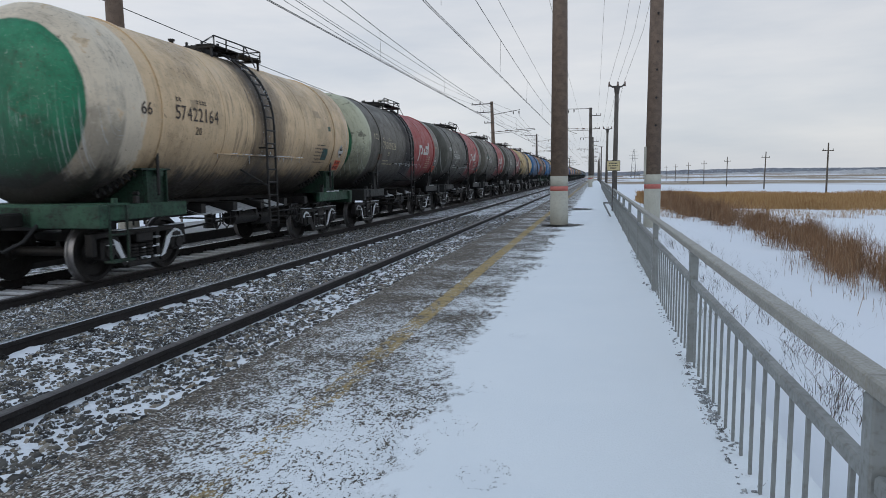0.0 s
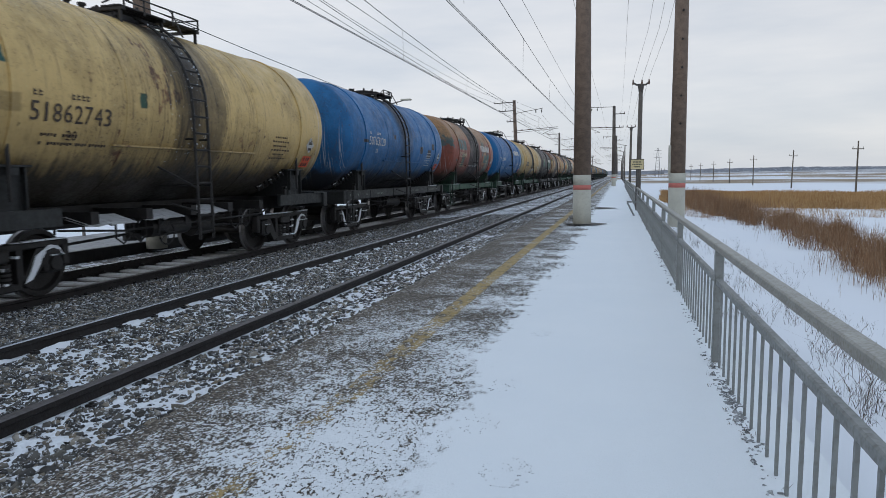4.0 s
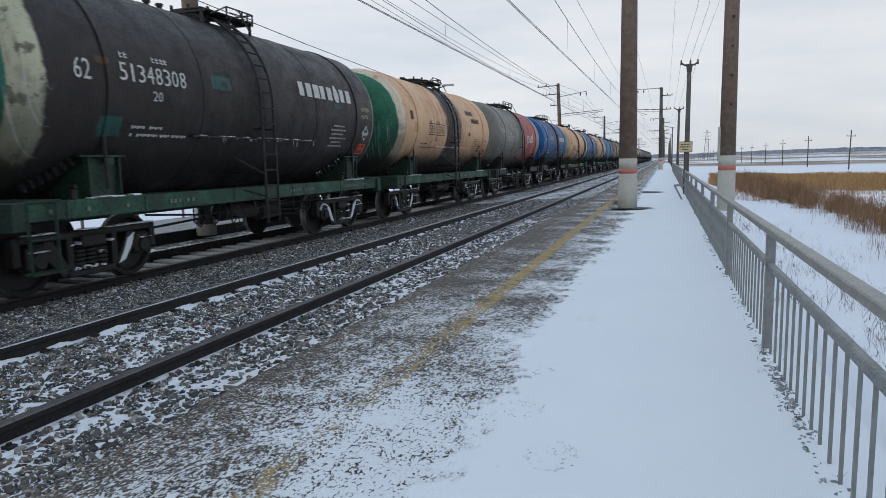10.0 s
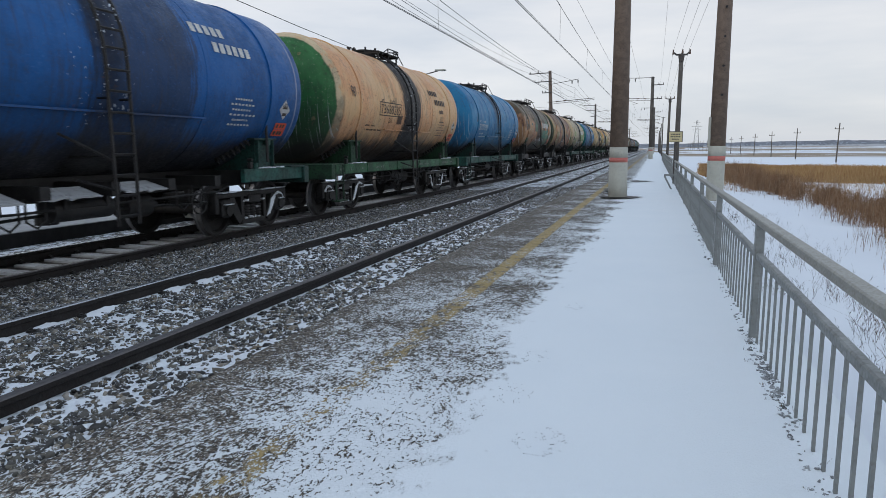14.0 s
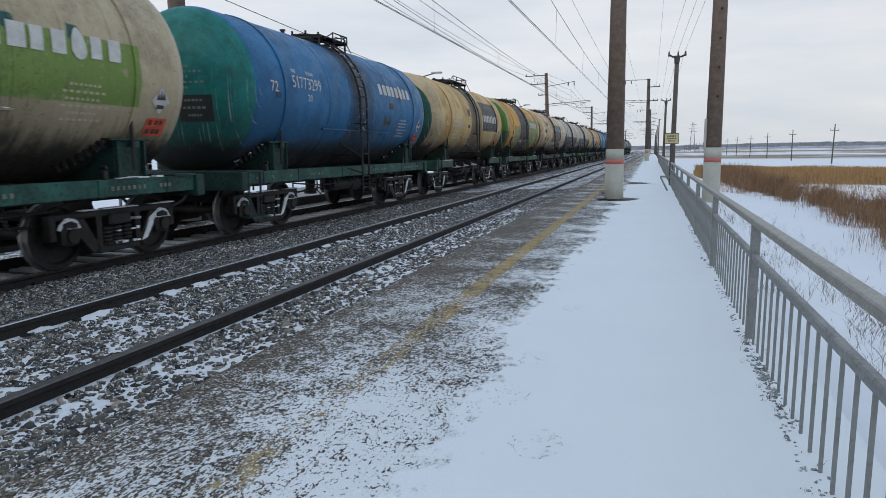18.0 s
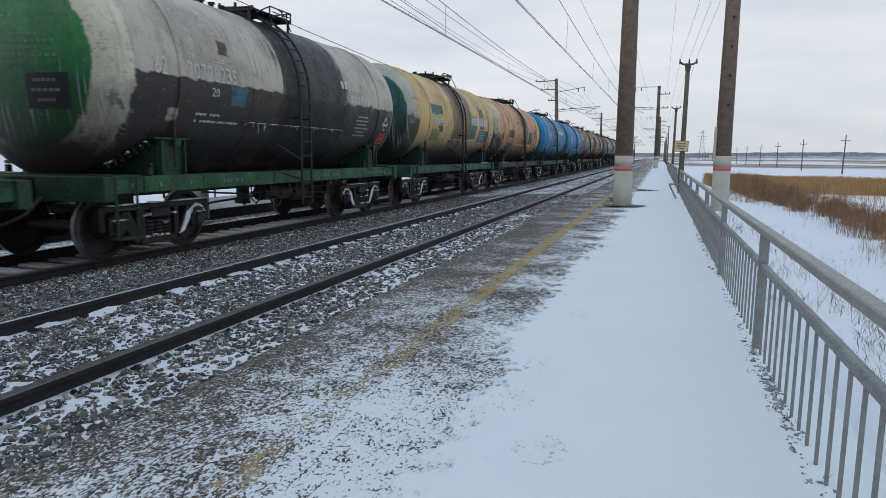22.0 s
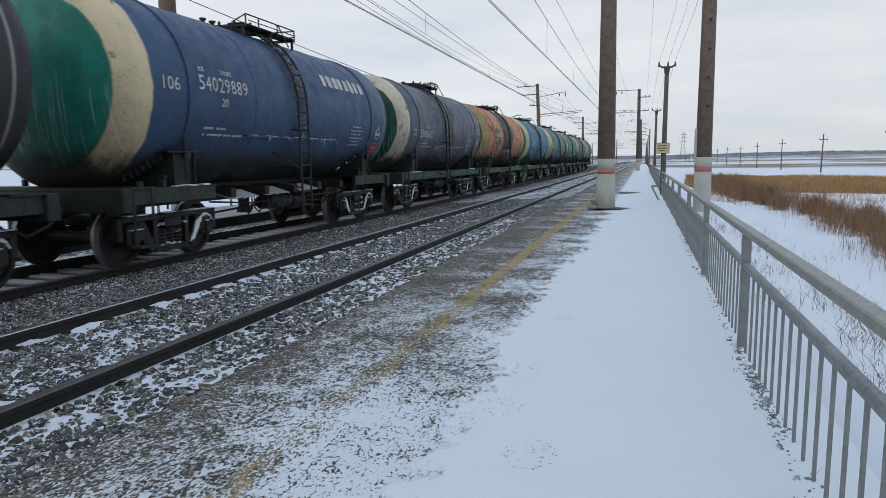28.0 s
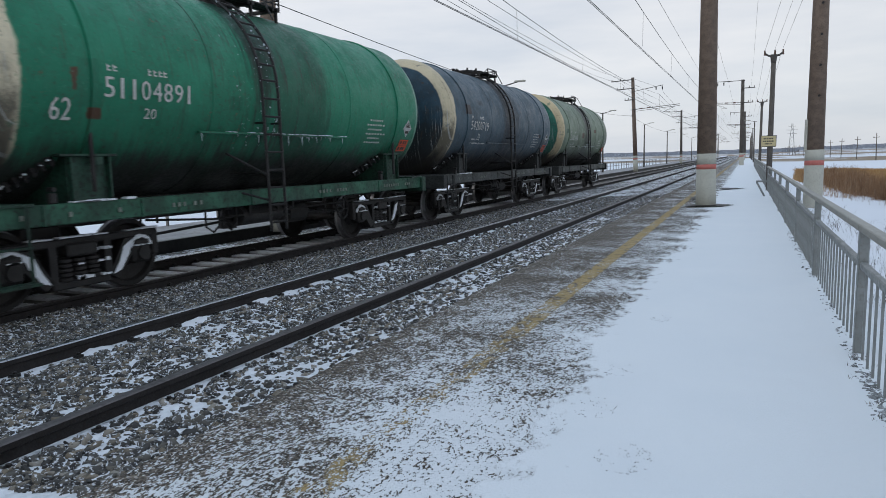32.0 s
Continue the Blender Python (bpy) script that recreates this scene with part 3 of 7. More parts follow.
def ground_z(x, y):
    z = ramp1(x, (-60, -0.9), (-17, -0.8), (-15.2, -0.3), (-11.9, -0.3), (-11.85, -0.52), (-10.3, -0.50), (-8.06, -0.50), (-7.92, -0.395), (-6.9, -0.355), (-5.6, -0.195),
              (-3.2, -0.172), (EDGE_X - 0.02, -0.07), (EDGE_X, -0.25), (1.0, -0.25), (1.9, -0.28), (4.2, -1.22), (7.0, -1.42), (30, -1.5))
    if x > 1.2:
        z += 0.10 * noise.noise((x * 0.35, y * 0.22, 0.3)) + 0.04 * noise.noise((x * 1.3, y * 0.9, 4.1))
    if x < -15.2:
        z += 0.12 * noise.noise((x * 0.2, y * 0.1, 2.0))
    if x > 40 and y > 250:
        z += 7.0 * max(0, noise.noise((x * 0.0016 + 3, y * 0.0012, 1.0))) * min(1, (y - 250) / 900)
    return z


# the ground: one sheet out to the horizon
gx = steps((-4000, -300, 370), (-300, -60, 40), (-60, -16, 4), (-16, -11.9, 0.5), (-11.85, -8.2, 0.4), (-8.2, -7.8, 0.07), (-7.8, -2.62, 0.2), (-2.6, 1.0, 0.9), (1.0, 10, 0.3), (10, 60, 4), (60, 300, 30), (300, 4000, 370))
gx = sorted(set(gx + [-2.58]))
gy = steps((-400, -25, 40), (-25, 0, 2), (0, 30, 0.5), (30, 80, 1.5), (80, 420, 12), (420, 4800, 240))
ground = tagged(new("ground", grid_mesh("ground", gx, gy, ground_z, FIELD)), "snow-covered steppe with brown weeds out to the horizon", "ground", "", "structure")


def bed_z(x, y):
    return ground_z(x, y) + 0.012


bed = tagged(new("ballast_bed", grid_mesh("ballast_bed", steps((-11.84, -8.2, 0.3), (-8.2, -7.8, 0.07), (-7.8, -2.6, 0.15)), steps((Y0, 0, 2), (0, 40, 0.5), (40, Y1, 10)), bed_z, BALLAST)),
             "crushed-stone track bed with snow caught between the stones", "track bed", "", "structure")


# platform: an asphalt slab with a snow cover
def platform_z(x, y):
    z = 0.0
    if x > -1.0:
        k = min(1, (x + 1.0) / 0.5)
        z += k * (0.012 + 0.010 * noise.noise((x * 1.4, y * 0.9, 0.0)) + 0.004 * noise.noise((x * 6, y * 5, 1.0)))
        for fx, fy, r in ((-0.73, 4.38, 0.10), (-0.73, 3.65, 0.11), (-0.48, 3.04, 0.12), (-0.95, 3.3, 0.13), (-0.62, 5.9, 0.09)):
            d = ((x - fx) / r) ** 2 + ((y - fy) / (r * 1.4)) ** 2
            if d < 4:
                z -= 0.020 * math.exp(-d) * (1 + 0.8 * noise.noise((x * 30, y * 30, 2)))
    if x > 0.45:
        z += 0.03 * min(1, (x - 0.45) / 0.3) * (0.7 + 0.6 * noise.noise((x * 3, y * 2.2, 5.0)))
    return z


plat_me = grid_mesh("platform", steps((EDGE_X, -1.1, 0.12), (-1.1, 1.0, 0.035)), steps((Y0, 0.6, 1.5), (0.6, 9, 0.035), (9, 30, 0.3), (30, 190, 4)), platform_z, PLATFORM)
platform = tagged(new("platform", plat_me), "asphalt railway platform with drifted snow and a worn yellow line", "platform", "", "structure")
bm = bmesh.new()
box(bm, EDGE_X + 0.002, 1.0, Y0, 190, -0.32, -0.045)
part("platform_slab", bm, CONCRETE, platform, "grey concrete platform body")
bm = bmesh.new()
box(bm, -15.0, -11.9, Y0, 240, -0.5, -0.22)
far_platform = solid("platform_opposite", bm, PLATFORM_SNOW, "snow-covered low platform across the tracks", "platform", "structure")
bm = bmesh.new()
box(bm, -11.9, -11.86, Y0, 240, -0.55, -0.23)
part("platform_face", bm, IRON, far_platform, "dark stained concrete face of the platform")


# ---------------------------------------------------------------- tracks
def rail_mesh(head_mat, length):
    bm = bmesh.new()
    prof = [(-0.075, -0.18), (0.075, -0.18), (0.075, -0.168), (0.014, -0.145), (0.010, -0.06), (0.037, -0.042), (0.037, -0.010), (0.028, 0.0), (-0.028, 0.0), (-0.037, -0.010), (-0.037, -0.042), (-0.010, -0.06), (-0.014, -0.145), (-0.075, -0.168)]
    a = [bm.verts.new((x, 0, z)) for x, z in prof]
    b = [bm.verts.new((x, length, z)) for x, z in prof]
    for k in range(len(prof)):
        j = (k + 1) % len(prof)
        f = bm.faces.new((a[k], b[k], b[j], a[j]))
        f.material_index = 1 if prof[k][1] > -0.02 and prof[j][1] > -0.02 else 0
    bm.faces.new(a)
    bm.faces.new(list(reversed(b)))
    me = mesh_of(bm, "rail", RAIL_SIDE)
    me.materials.append(head_mat)
    return me


def track(name, ax, z, head, label):
    tr = thing(name, label, "railway track", pose(ax, 0, z), "", "structure")
    for side, mat in ((-0.795, head[0]), (0.795, head[1])):
        part("rail", rail_mesh(mat, Y1 - Y0), None, tr, "", False, (side, Y0, 0))
    return tr


near_track = track("track_near", NEAR_X, NEAR_Z, (RAIL_TOP, RAIL_DULL), "empty railway track with dark steel rails on snowy ballast")
train_track = track("track_far", TRAIN_X, TRAIN_Z, (RAIL_TOP, RAIL_DULL), "railway track under the goods train, sleepers dusted with snow")

bm = bmesh.new()
bottom = [bm.verts.new(p) for p in ((-1.35, -0.15, -0.36), (1.35, -0.15, -0.36), (1.35, 0.15, -0.36), (-1.35, 0.15, -0.36))]
top = [bm.verts.new(p) for p in ((-1.34, -0.11, -0.175), (1.34, -0.11, -0.175), (1.34, 0.11, -0.175), (-1.34, 0.11, -0.175))]
bm.faces.new(top)
for k in range(4):
    bm.faces.new((bottom[k], bottom[(k + 1) % 4], top[(k + 1) % 4], top[k]))
sleeper_me = mesh_of(bm, "sleeper", SLEEPER)
bm = bmesh.new()
box(bm, -0.70, 0.70, -0.12, 0.12, -0.20, -0.150, 0.012)
sleeper_snow_me = mesh_of(bm, "sleeper_snow", DULL_SNOW)
bm = bmesh.new()
box(bm, 0.08, 0.19, -0.075, 0.075, -0.178, -0.150, 0.006)
rod(bm, (0.115, 0, -0.16), (0.115, 0, -0.085), 0.016, None, 6)
box(bm, 0.085, 0.145, -0.028, 0.028, -0.125, -0.100)
box(bm, -0.19, -0.08, -0.075, 0.075, -0.178, -0.150, 0.006)
rod(bm, (-0.115, 0, -0.16), (-0.115, 0, -0.085), 0.016, None, 6)
box(bm, -0.145, -0.085, -0.028, 0.028, -0.125, -0.100)
clip_me = mesh_of(bm, "rail_fastening", IRON)
drift_me = []
for d in range(5):
    bm = bmesh.new()
    rows_d = []
    for a in range(5):
        row = []
        for b in range(9):
            u, w = a / 4, b / 8
            reach = 0.20 * (0.55 + 0.45 * math.sin(math.pi * w)) * (0.75 + 0.5 * noise.noise((d * 7.0, w * 3.1, 0)))
            h = 0.055 * (1 - u) ** 0.7 * math.sin(math.pi * min(1, max(0, w * 0.9 + 0.05))) ** 0.5 * (0.8 + 0.5 * noise.noise((d * 3.0, w * 4, u * 2)))
            row.append(bm.verts.new((0.045 + reach * u, 0.05 + 0.45 * w, -0.195 + h)))
        rows_d.append(row)
    for a in range(4):
        for b in range(8):
            bm.faces.new((rows_d[a][b], rows_d[a][b + 1], rows_d[a + 1][b + 1], rows_d[a + 1][b]))
    drift_me.append(mesh_of(bm, "snow_drift", SNOW, True))

# ---------------------------------------------------------------- masts, poles, wires
def round_pole(bm, h, r0, r1, z0=-0.4, seg=20):
    rod(bm, (0, 0, z0), (0, 0, h), r0, r1, seg)


ARMS = {  # top, cantilever height and reach, upper arm heights and reach, crossarms (height, reach) by side
    1: (9.9, 6.42, 4.85, 8.35, 8.75, 3.2, ((9.62, -2.3), (8.68, -1.75), (7.46, -0.9))),
    -1: (9.5, 6.95, 3.3, 9.38, 9.42, 2.7, ((8.5, -1.25), (6.92, -1.1))),
}


def mast(x, y, side, lean, full, group, z=0.0, near=False):
    """A concrete catenary mast with its bracket over the track on side (+1: track to its right)."""
    th = thing("catenary_mast", "round concrete catenary mast with painted foot and steel bracket", "mast", pose(x, y, z, 0, lean, 0), group)
    bm = bmesh.new()
    top, cz, reach, ua, ub, ur, crossarms = ARMS[side]
    rod(bm, (0, 0, 1.4), (0, 0, top if full else 10.2), 0.243, 0.17, 24)
    part("shaft", bm, POLE_BROWN if near else POLE_DARK, th, "", True)
    for z0, z1, mat, nm in ((-0.4, 0.985, PALE, "painted_foot"), (0.985, 1.115, RED_STRIPE, "red_stripe"), (1.115, 1.4, PALE, "painted_collar")):
        bm = bmesh.new()
        rod(bm, (0, 0, z0), (0, 0, z1), 0.258 - 0.008 * z0, 0.258 - 0.008 * z1, 24)
        part(nm, bm, mat, th, "", True)
    if not full:
        return th
    s = side
    bm = bmesh.new()
    pipe(bm, [(-s * 0.3, -0.25, cz), (s * reach, -0.25, cz + 0.16)], 0.034)
    pipe(bm, [(0, -0.25, cz - 0.2), (s * reach, -0.25, cz)], 0.024)
    pipe(bm, [(s * (reach - 0.4), -0.25, cz), (s * (reach - 1.7), -0.25, cz - 0.5), (s * (reach - 1.1), -0.25, cz - 0.54)], 0.020)
    part("cantilever", bm, STEEL_ARM, th, "twin-tube steel cantilever over the track")
    bm = bmesh.new()
    pipe(bm, [(-s * 0.2, -0.25, ua), (s * ur, -0.25, ub)], 0.034)
    pipe(bm, [(0, -0.25, top - 0.1), (s * ur * 0.75, -0.25, ub - 0.08)], 0.012)
    part("upper_arm", bm, STEEL_ARM, th, "long rusty upper arm")
    for u in (ur - 0.1, ur - 0.75):
        bm = bmesh.new()
        pipe(bm, [(s * u, -0.25, ub), (s * u, -0.25, ub - 0.15)], 0.014)
        rod(bm, (s * u, -0.25, ub - 0.15), (s * u, -0.25, ub - 0.45), 0.07, 0.05, 8)
        part("hanger", bm, STEEL_ARM, th)
    bm = bmesh.new()
    pipe(bm, [(s * (ur - 0.1), -0.25, ub - 0.45), (s * (ur - 0.05), -0.25, ub - 0.75), (s * (reach - 0.6), -0.25, cz + 0.2)], 0.010)
    part("feeder_support", bm, STEEL_ARM, th)
    bm = bmesh.new()
    pipe(bm, [(0, -0.25, 5.95), (-s * 0.24, -0.25, 5.8)], 0.03)
    part("feeder_support", bm, STEEL_ARM, th)
    for zz, a in crossarms:
        bm = bmesh.new()
        box(bm, *sorted((s * 0.1, s * a)), -0.29, -0.20, zz, zz + 0.09)
        for k in (0.55, 0.95):
            rod(bm, (s * a * k, -0.245, zz + 0.09), (s * a * k, -0.245, zz + 0.28), 0.05, 0.03, 8)
        part("crossarm", bm, STEEL_ARM, th)
    for u in (0.8, 1.6):
        bm = bmesh.new()
        lathe(bm, [(0, 0.0), (0, 0.06), (0.05, 0.09), (0.1, 0.04), (0.15, 0.09), (0.2, 0.04), (0.25, 0.09), (0.3, 0.03), (0.32, 0.0)], 10, "x")
        part("insulator", bm, CERAMIC, th, "ribbed brown insulator", False, (s * u - 0.15, -0.25, cz + 0.03 + u * 0.03))
    return th


mast(-0.965, 19.45, -1, -0.3, False, "masts along the platform", 0.0, True)
mast(-0.50, 84.0, -1, -0.6, True, "masts along the platform")
for k in range(1, 5):
    mast(-0.5, 84.0 + 64 * k, -1, 0, True, "masts along the platform")
for k in range(6):
    mast(-11.2 if k == 1 else -11.62, 15.05 + 62.5 * k, 1, -2.4 if k == 1 else -0.6, True, "masts across the tracks", 0.0, k < 2)


def utility_pole(x, y, h, r, lean, painted, z=-0.35):
    th = thing("utility_pole", "dark concrete utility pole with insulators on a short yoke", "pole", pose(x, y, z, 0, lean, 0), "poles behind the railing")
    foot = 1.78 if painted else 0.0
    bm = bmesh.new()
    rod(bm, (0, 0, foot), (0, 0, h), r * 0.94, r * 0.72, 20)
    part("shaft", bm, POLE_DARK if not painted else POLE_BROWN, th, "", True)
    if painted:
        for z0, z1, mat, nm in ((-0.8, 1.33, PALE, "painted_foot"), (1.33, 1.47, RED_STRIPE, "red_stripe"), (1.47, 1.78, PALE, "painted_collar")):
            bm = bmesh.new()
            rod(bm, (0, 0, z0), (0, 0, z1), r, r, 20)
            part(nm, bm, mat, th, "", True)
        bm = bmesh.new()
        box(bm, -0.283, -0.21, -0.12, 0.02, 1.75, 2.65, 0.01)
        part("cable_guard", bm, PALE, th, "pale metal cable guard")
        bm = bmesh.new()
        for k in range(5):
            rod(bm, (0.03, -r - 0.02, 3.3 + k * 0.85), (0.03, 0, 3.3 + k * 0.85), 0.035, None, 8)
        part("bolt_holes", bm, IRON, th, "dark bolt heads")
    bm = bmesh.new()
    pipe(bm, [(-0.45, 0, h + 0.12), (-0.25, 0, h - 0.02), (0.25, 0, h - 0.02), (0.45, 0, h + 0.12)], 0.055)
    rod(bm, (0, 0, h - 0.4), (0, 0, h + 0.02), r * 0.8, r * 1.15, 12)
    part("yoke", bm, STEEL_ARM, th)
    for u in (-0.43, 0.05, 0.43):
        bm = bmesh.new()
        rod(bm, (u, 0, h), (u, 0, h + 0.26), 0.055, 0.035, 8)
        part("insulator", bm, CERAMIC, th)
    return th


utility_pole(1.81, 22.5, 9.6, 0.256, 0.0, True)
utility_pole(1.12, 40.0, 6.75, 0.155, 0.3, False)
utility_pole(1.22, 75.0, 6.7, 0.15, 0.4, False)


def platform_lamp(x, y, h, s, group):
    th = thing("platform_lamp", "slim grey platform lamp with a short arm and flat head", "lamp post", pose(x, y, 0), group)
    bm = bmesh.new()
    rod(bm, (0, 0, -0.3), (0, 0, h), 0.11, 0.07, 12)
    part("post", bm, POLE_DARK, th, "", True)
    bm = bmesh.new()
    pipe(bm, [(-s * 0.3, 0, h), (s * 0.15, 0, h + 0.05), (s * 0.9, 0, h + 0.22)], 0.035)
    part("arm", bm, STEEL_ARM, th)
    bm = bmesh.new()
    box(bm, min(s * 0.7, s * 1.35), max(s * 0.7, s * 1.35), -0.13, 0.13, h + 0.2, h + 0.3, 0.03)
    part("lamp_head", bm, PALE, th, "flat pale lamp head")


for k in range(7):
    platform_lamp(-13.5, 39.5 + 31.0 * k, 5.75, 1, "lamps across the tracks")
for k in range(5):
    platform_lamp(0.95, 108 + 30 * k, 5.8, -1, "lamps beyond the railing")


def wire(name, pts, r, label):
    bm = bmesh.new()
    pipe(bm, pts, r, 5)
    return solid(name, bm, WIRE, label, "cable", "", "overhead lines")


def sagging(x, ys, z, sag, dx=0.0):
    """Points of a line hung at each y in ys."""
    out = []
    for a, b in zip(ys, ys[1:]):
        k = 10 if a < 150 else 4
        for i in range(k):
            u = i / k
            out.append((x + dx * ((a - ys[0]) / 62.5 + u), a + (b - a) * u, z - sag * 4 * u * (1 - u)))
    return out + [(x, ys[-1], z)]


SPAN_R = [-45, 19.45, 84, 148, 212, 276, 340]
SPAN_L = [-47.5, 15.05, 77.5, 140, 202.5, 265, 327.5]
for ax, zz, span, zig, mz, sag in ((NEAR_X, 6.3, SPAN_R, -0.30, 8.1, 0.5), (TRAIN_X, 6.2, SPAN_L, 0.12, 7.95, 0.75)):
    for dx in (-0.03, 0.03):
        wire("contact_wire", [(ax + dx + (zig if i % 2 else -0.8 * zig), y, zz) for i, y in enumerate(span)], 0.011, "taut copper contact wire above the track")
    mess = sagging(ax, span, mz, sag)
    wire("messenger_wire", mess, 0.013, "sagging steel messenger wire above the track")
    for x, y, z in mess[2::2]:
        if -5 < y < 150:
            wire("dropper", [(x, y, z), (x + random.uniform(-0.1, 0.1), y, zz)], 0.006, "thin dropper between messenger and contact wire")
wire("feeder_wire", sagging(NEAR_X + 0.05, SPAN_R, 9.42, 0.15), 0.010, "feeder wire above the platform-side track")
wire("feeder_wire", sagging(TRAIN_X, SPAN_L, 7.32, 0.3), 0.010, "feeder wire above the train's track")
wire("feeder_wire", sagging(-13.28, SPAN_L, 10.05, 0.8), 0.011, "feeder wire on the masts across the tracks")
wire("feeder_wire", sagging(-12.8, SPAN_L, 9.3, 0.8), 0.011, "feeder wire on the masts across the tracks")
wire("feeder_wire", sagging(-11.85, SPAN_L, 5.8, 0.75), 0.012, "feeder wire on the masts across the tracks")
wire("feeder_wire", sagging(TRAIN_X, SPAN_L, 6.85, 0.6), 0.010, "auxiliary wire above the contact wire")
for y in SPAN_L[1:4]:
    wire("dropper", [(TRAIN_X, y, 6.85), (TRAIN_X, y, 7.95)], 0.006, "thin dropper between messenger and auxiliary wire")
for y in SPAN_R[1:4]:
    wire("dropper", [(NEAR_X + 0.05, y, 9.42), (NEAR_X, y, 8.1)], 0.006, "thin hanger between feeder and messenger wire")
wire("line_wire", sagging(-2.1, SPAN_R, 9.45, 0.3), 0.008, "thin wire along the platform masts")
wire("line_wire", sagging(0.3, SPAN_R, 9.4, 0.9), 0.006, "thin telephone wire along the platform")
for a, b in ((0.72, 1.35), (1.17, 1.79), (1.53, 2.15)):
    wire("line_wire", sagging(a, [40, 75, 110], 6.6, 0.3), 0.006, "thin telephone wire on the utility poles")
    wire("line_wire", [(a, 40, 6.6), (b - 0.2, 31, 7.6), (b, 22.5, 9.3), (b + 0.2, 5, 10.4)], 0.006, "thin telephone wire on the utility poles")


def telegraph_pole(y, k):
    th = thing("telegraph_pole", "old wooden telegraph pole with two crossarms in the snowy field", "pole", pose(31.8 + 0.15 * math.sin(k * 2.1), y, -1.5, 0, 1.2 * math.sin(k * 1.7), 20), "telegraph poles in the field")
    bm = bmesh.new()
    rod(bm, (0, 0, -0.5), (0, 0, 7.2), 0.14, 0.09, 8)
    part("shaft", bm, TIMBER, th)
    bm = bmesh.new()
    box(bm, -0.85, 0.85, -0.06, 0.06, 6.05, 6.17)
    crossarm = part("crossarm", bm, TIMBER, th)
    for u in (-0.75, 0.75):
        bm = bmesh.new()
        rod(bm, (u, 0, 6.17), (u, 0, 6.42), 0.06, 0.045, 6)
        part("insulator", bm, PALE, crossarm)


for k in range(18):
    telegraph_pole(104.5 + 36.5 * k, k)

# pale grey: the distance haze is mixed into the pylon's colour
HAZE_STEEL = worn("hazed_steel", (0.24, 0.25, 0.26), 0.8, 0.6, 0.2)
# lattice tower far off
tower = thing("lattice_tower", "tall steel lattice power pylon far off on the plain", "pylon", pose(45, 840, -1))
for sx in (-1, 1):
    for sy in (-1, 1):
        bm = bmesh.new()
        rod(bm, (sx * 3.2, sy * 3.2, 0), (sx * 0.6, sy * 0.6, 33), 0.20, 0.14, 5)
        part("leg", bm, HAZE_STEEL, tower)
bm = bmesh.new()
for k in range(8):
    a, b = 3.2 - 0.325 * k, 3.2 - 0.325 * (k + 1)
    z0, z1 = k * 4.1, (k + 1) * 4.1
    rod(bm, (-a, -a, z0), (b, -b, z1), 0.08, None, 4)
    rod(bm, (a, -a, z0), (-b, -b, z1), 0.08, None, 4)
part("lattice", bm, HAZE_STEEL, tower)
for zz, w in ((22, 4.5), (26, 5.5), (30, 4.0)):
    bm = bmesh.new()
    rod(bm, (-w, 0, zz), (w, 0, zz), 0.17, None, 4)
    part("crossarm", bm, HAZE_STEEL, tower)

# ---------------------------------------------------------------- railing along the platform
bm = bmesh.new()
box(bm, -0.030, 0.030, -0.035, 0.035, -0.25, 0.852, 0.006)
post_me = mesh_of(bm, "post", FENCE)
bm = bmesh.new()
box(bm, -0.007, 0.007, -0.009, 0.009, 0.0, 0.61)
baluster_me = mesh_of(bm, "baluster", FENCE)
POSTS = [-10.75, -7.65, -4.60, -1.55, 1.88, 5.20, 8.38] + [8.38 + 3.05 * k for k in range(1, 24)]
for k, (y, y_next) in enumerate(zip(POSTS, POSTS[1:])):
    fence = thing("railing", "grey-painted welded steel platform railing with square top tube", "railing", pose(FENCE_X, y, 0), "railing along the platform")
    span = y_next - y
    bm = bmesh.new()
    box(bm, -0.036, 0.036, 0, span, 0.852, 0.902, 0.007)
    part("handrail", bm, FENCE_TOP, fence, "worn handrail tube")
    bm = bmesh.new()
    box(bm, -0.022, 0.022, 0.04, span - 0.04, 0.602, 0.655, 0.008)
    part("lower_rail", bm, FENCE, fence)
    part("post", post_me, None, fence)
    n_bal = round(span / 0.2085)
    at = [0.06 + (i + 0.5) * (span - 0.14) / n_bal for i in range(n_bal)]
    if 2 < k < 15:
        for u in at:
            part("baluster", baluster_me, None, fence, "", False, (0, u, 0.0))
    else:
        bm = bmesh.new()
        for u in at:
            box(bm, -0.007, 0.007, u - 0.009, u + 0.009, 0.0, 0.61)
        tagged(part("baluster_infill", bm, FENCE, fence), "", "", "", "stuff")

PICKET = worn("weathered_pickets", (0.30, 0.28, 0.26), 0.7, 0.85, 0, 3.0, (0.12, 0.11, 0.10), 0.6)
# dull railing on the platform across the tracks
bm = bmesh.new()
box(bm, -0.03, 0.03, -0.03, 0.03, 0.0, 0.95)
far_post_me = mesh_of(bm, "post", PICKET)
for k in range(40):
    fence = thing("railing", "weathered two-rail railing on the platform across the tracks", "railing", pose(-14.8, -4 + 6.0 * k, -0.22), "railing across the tracks")
    for z0 in (0.45, 0.89):
        bm = bmesh.new()
        box(bm, -0.025, 0.025, 0, 6.0, z0, z0 + 0.05)
        part("rail", bm, PICKET, fence)
    for i in range(3):
        part("post", far_post_me, None, fence, "", False, (0, 0.05 + 2.0 * i, 0))

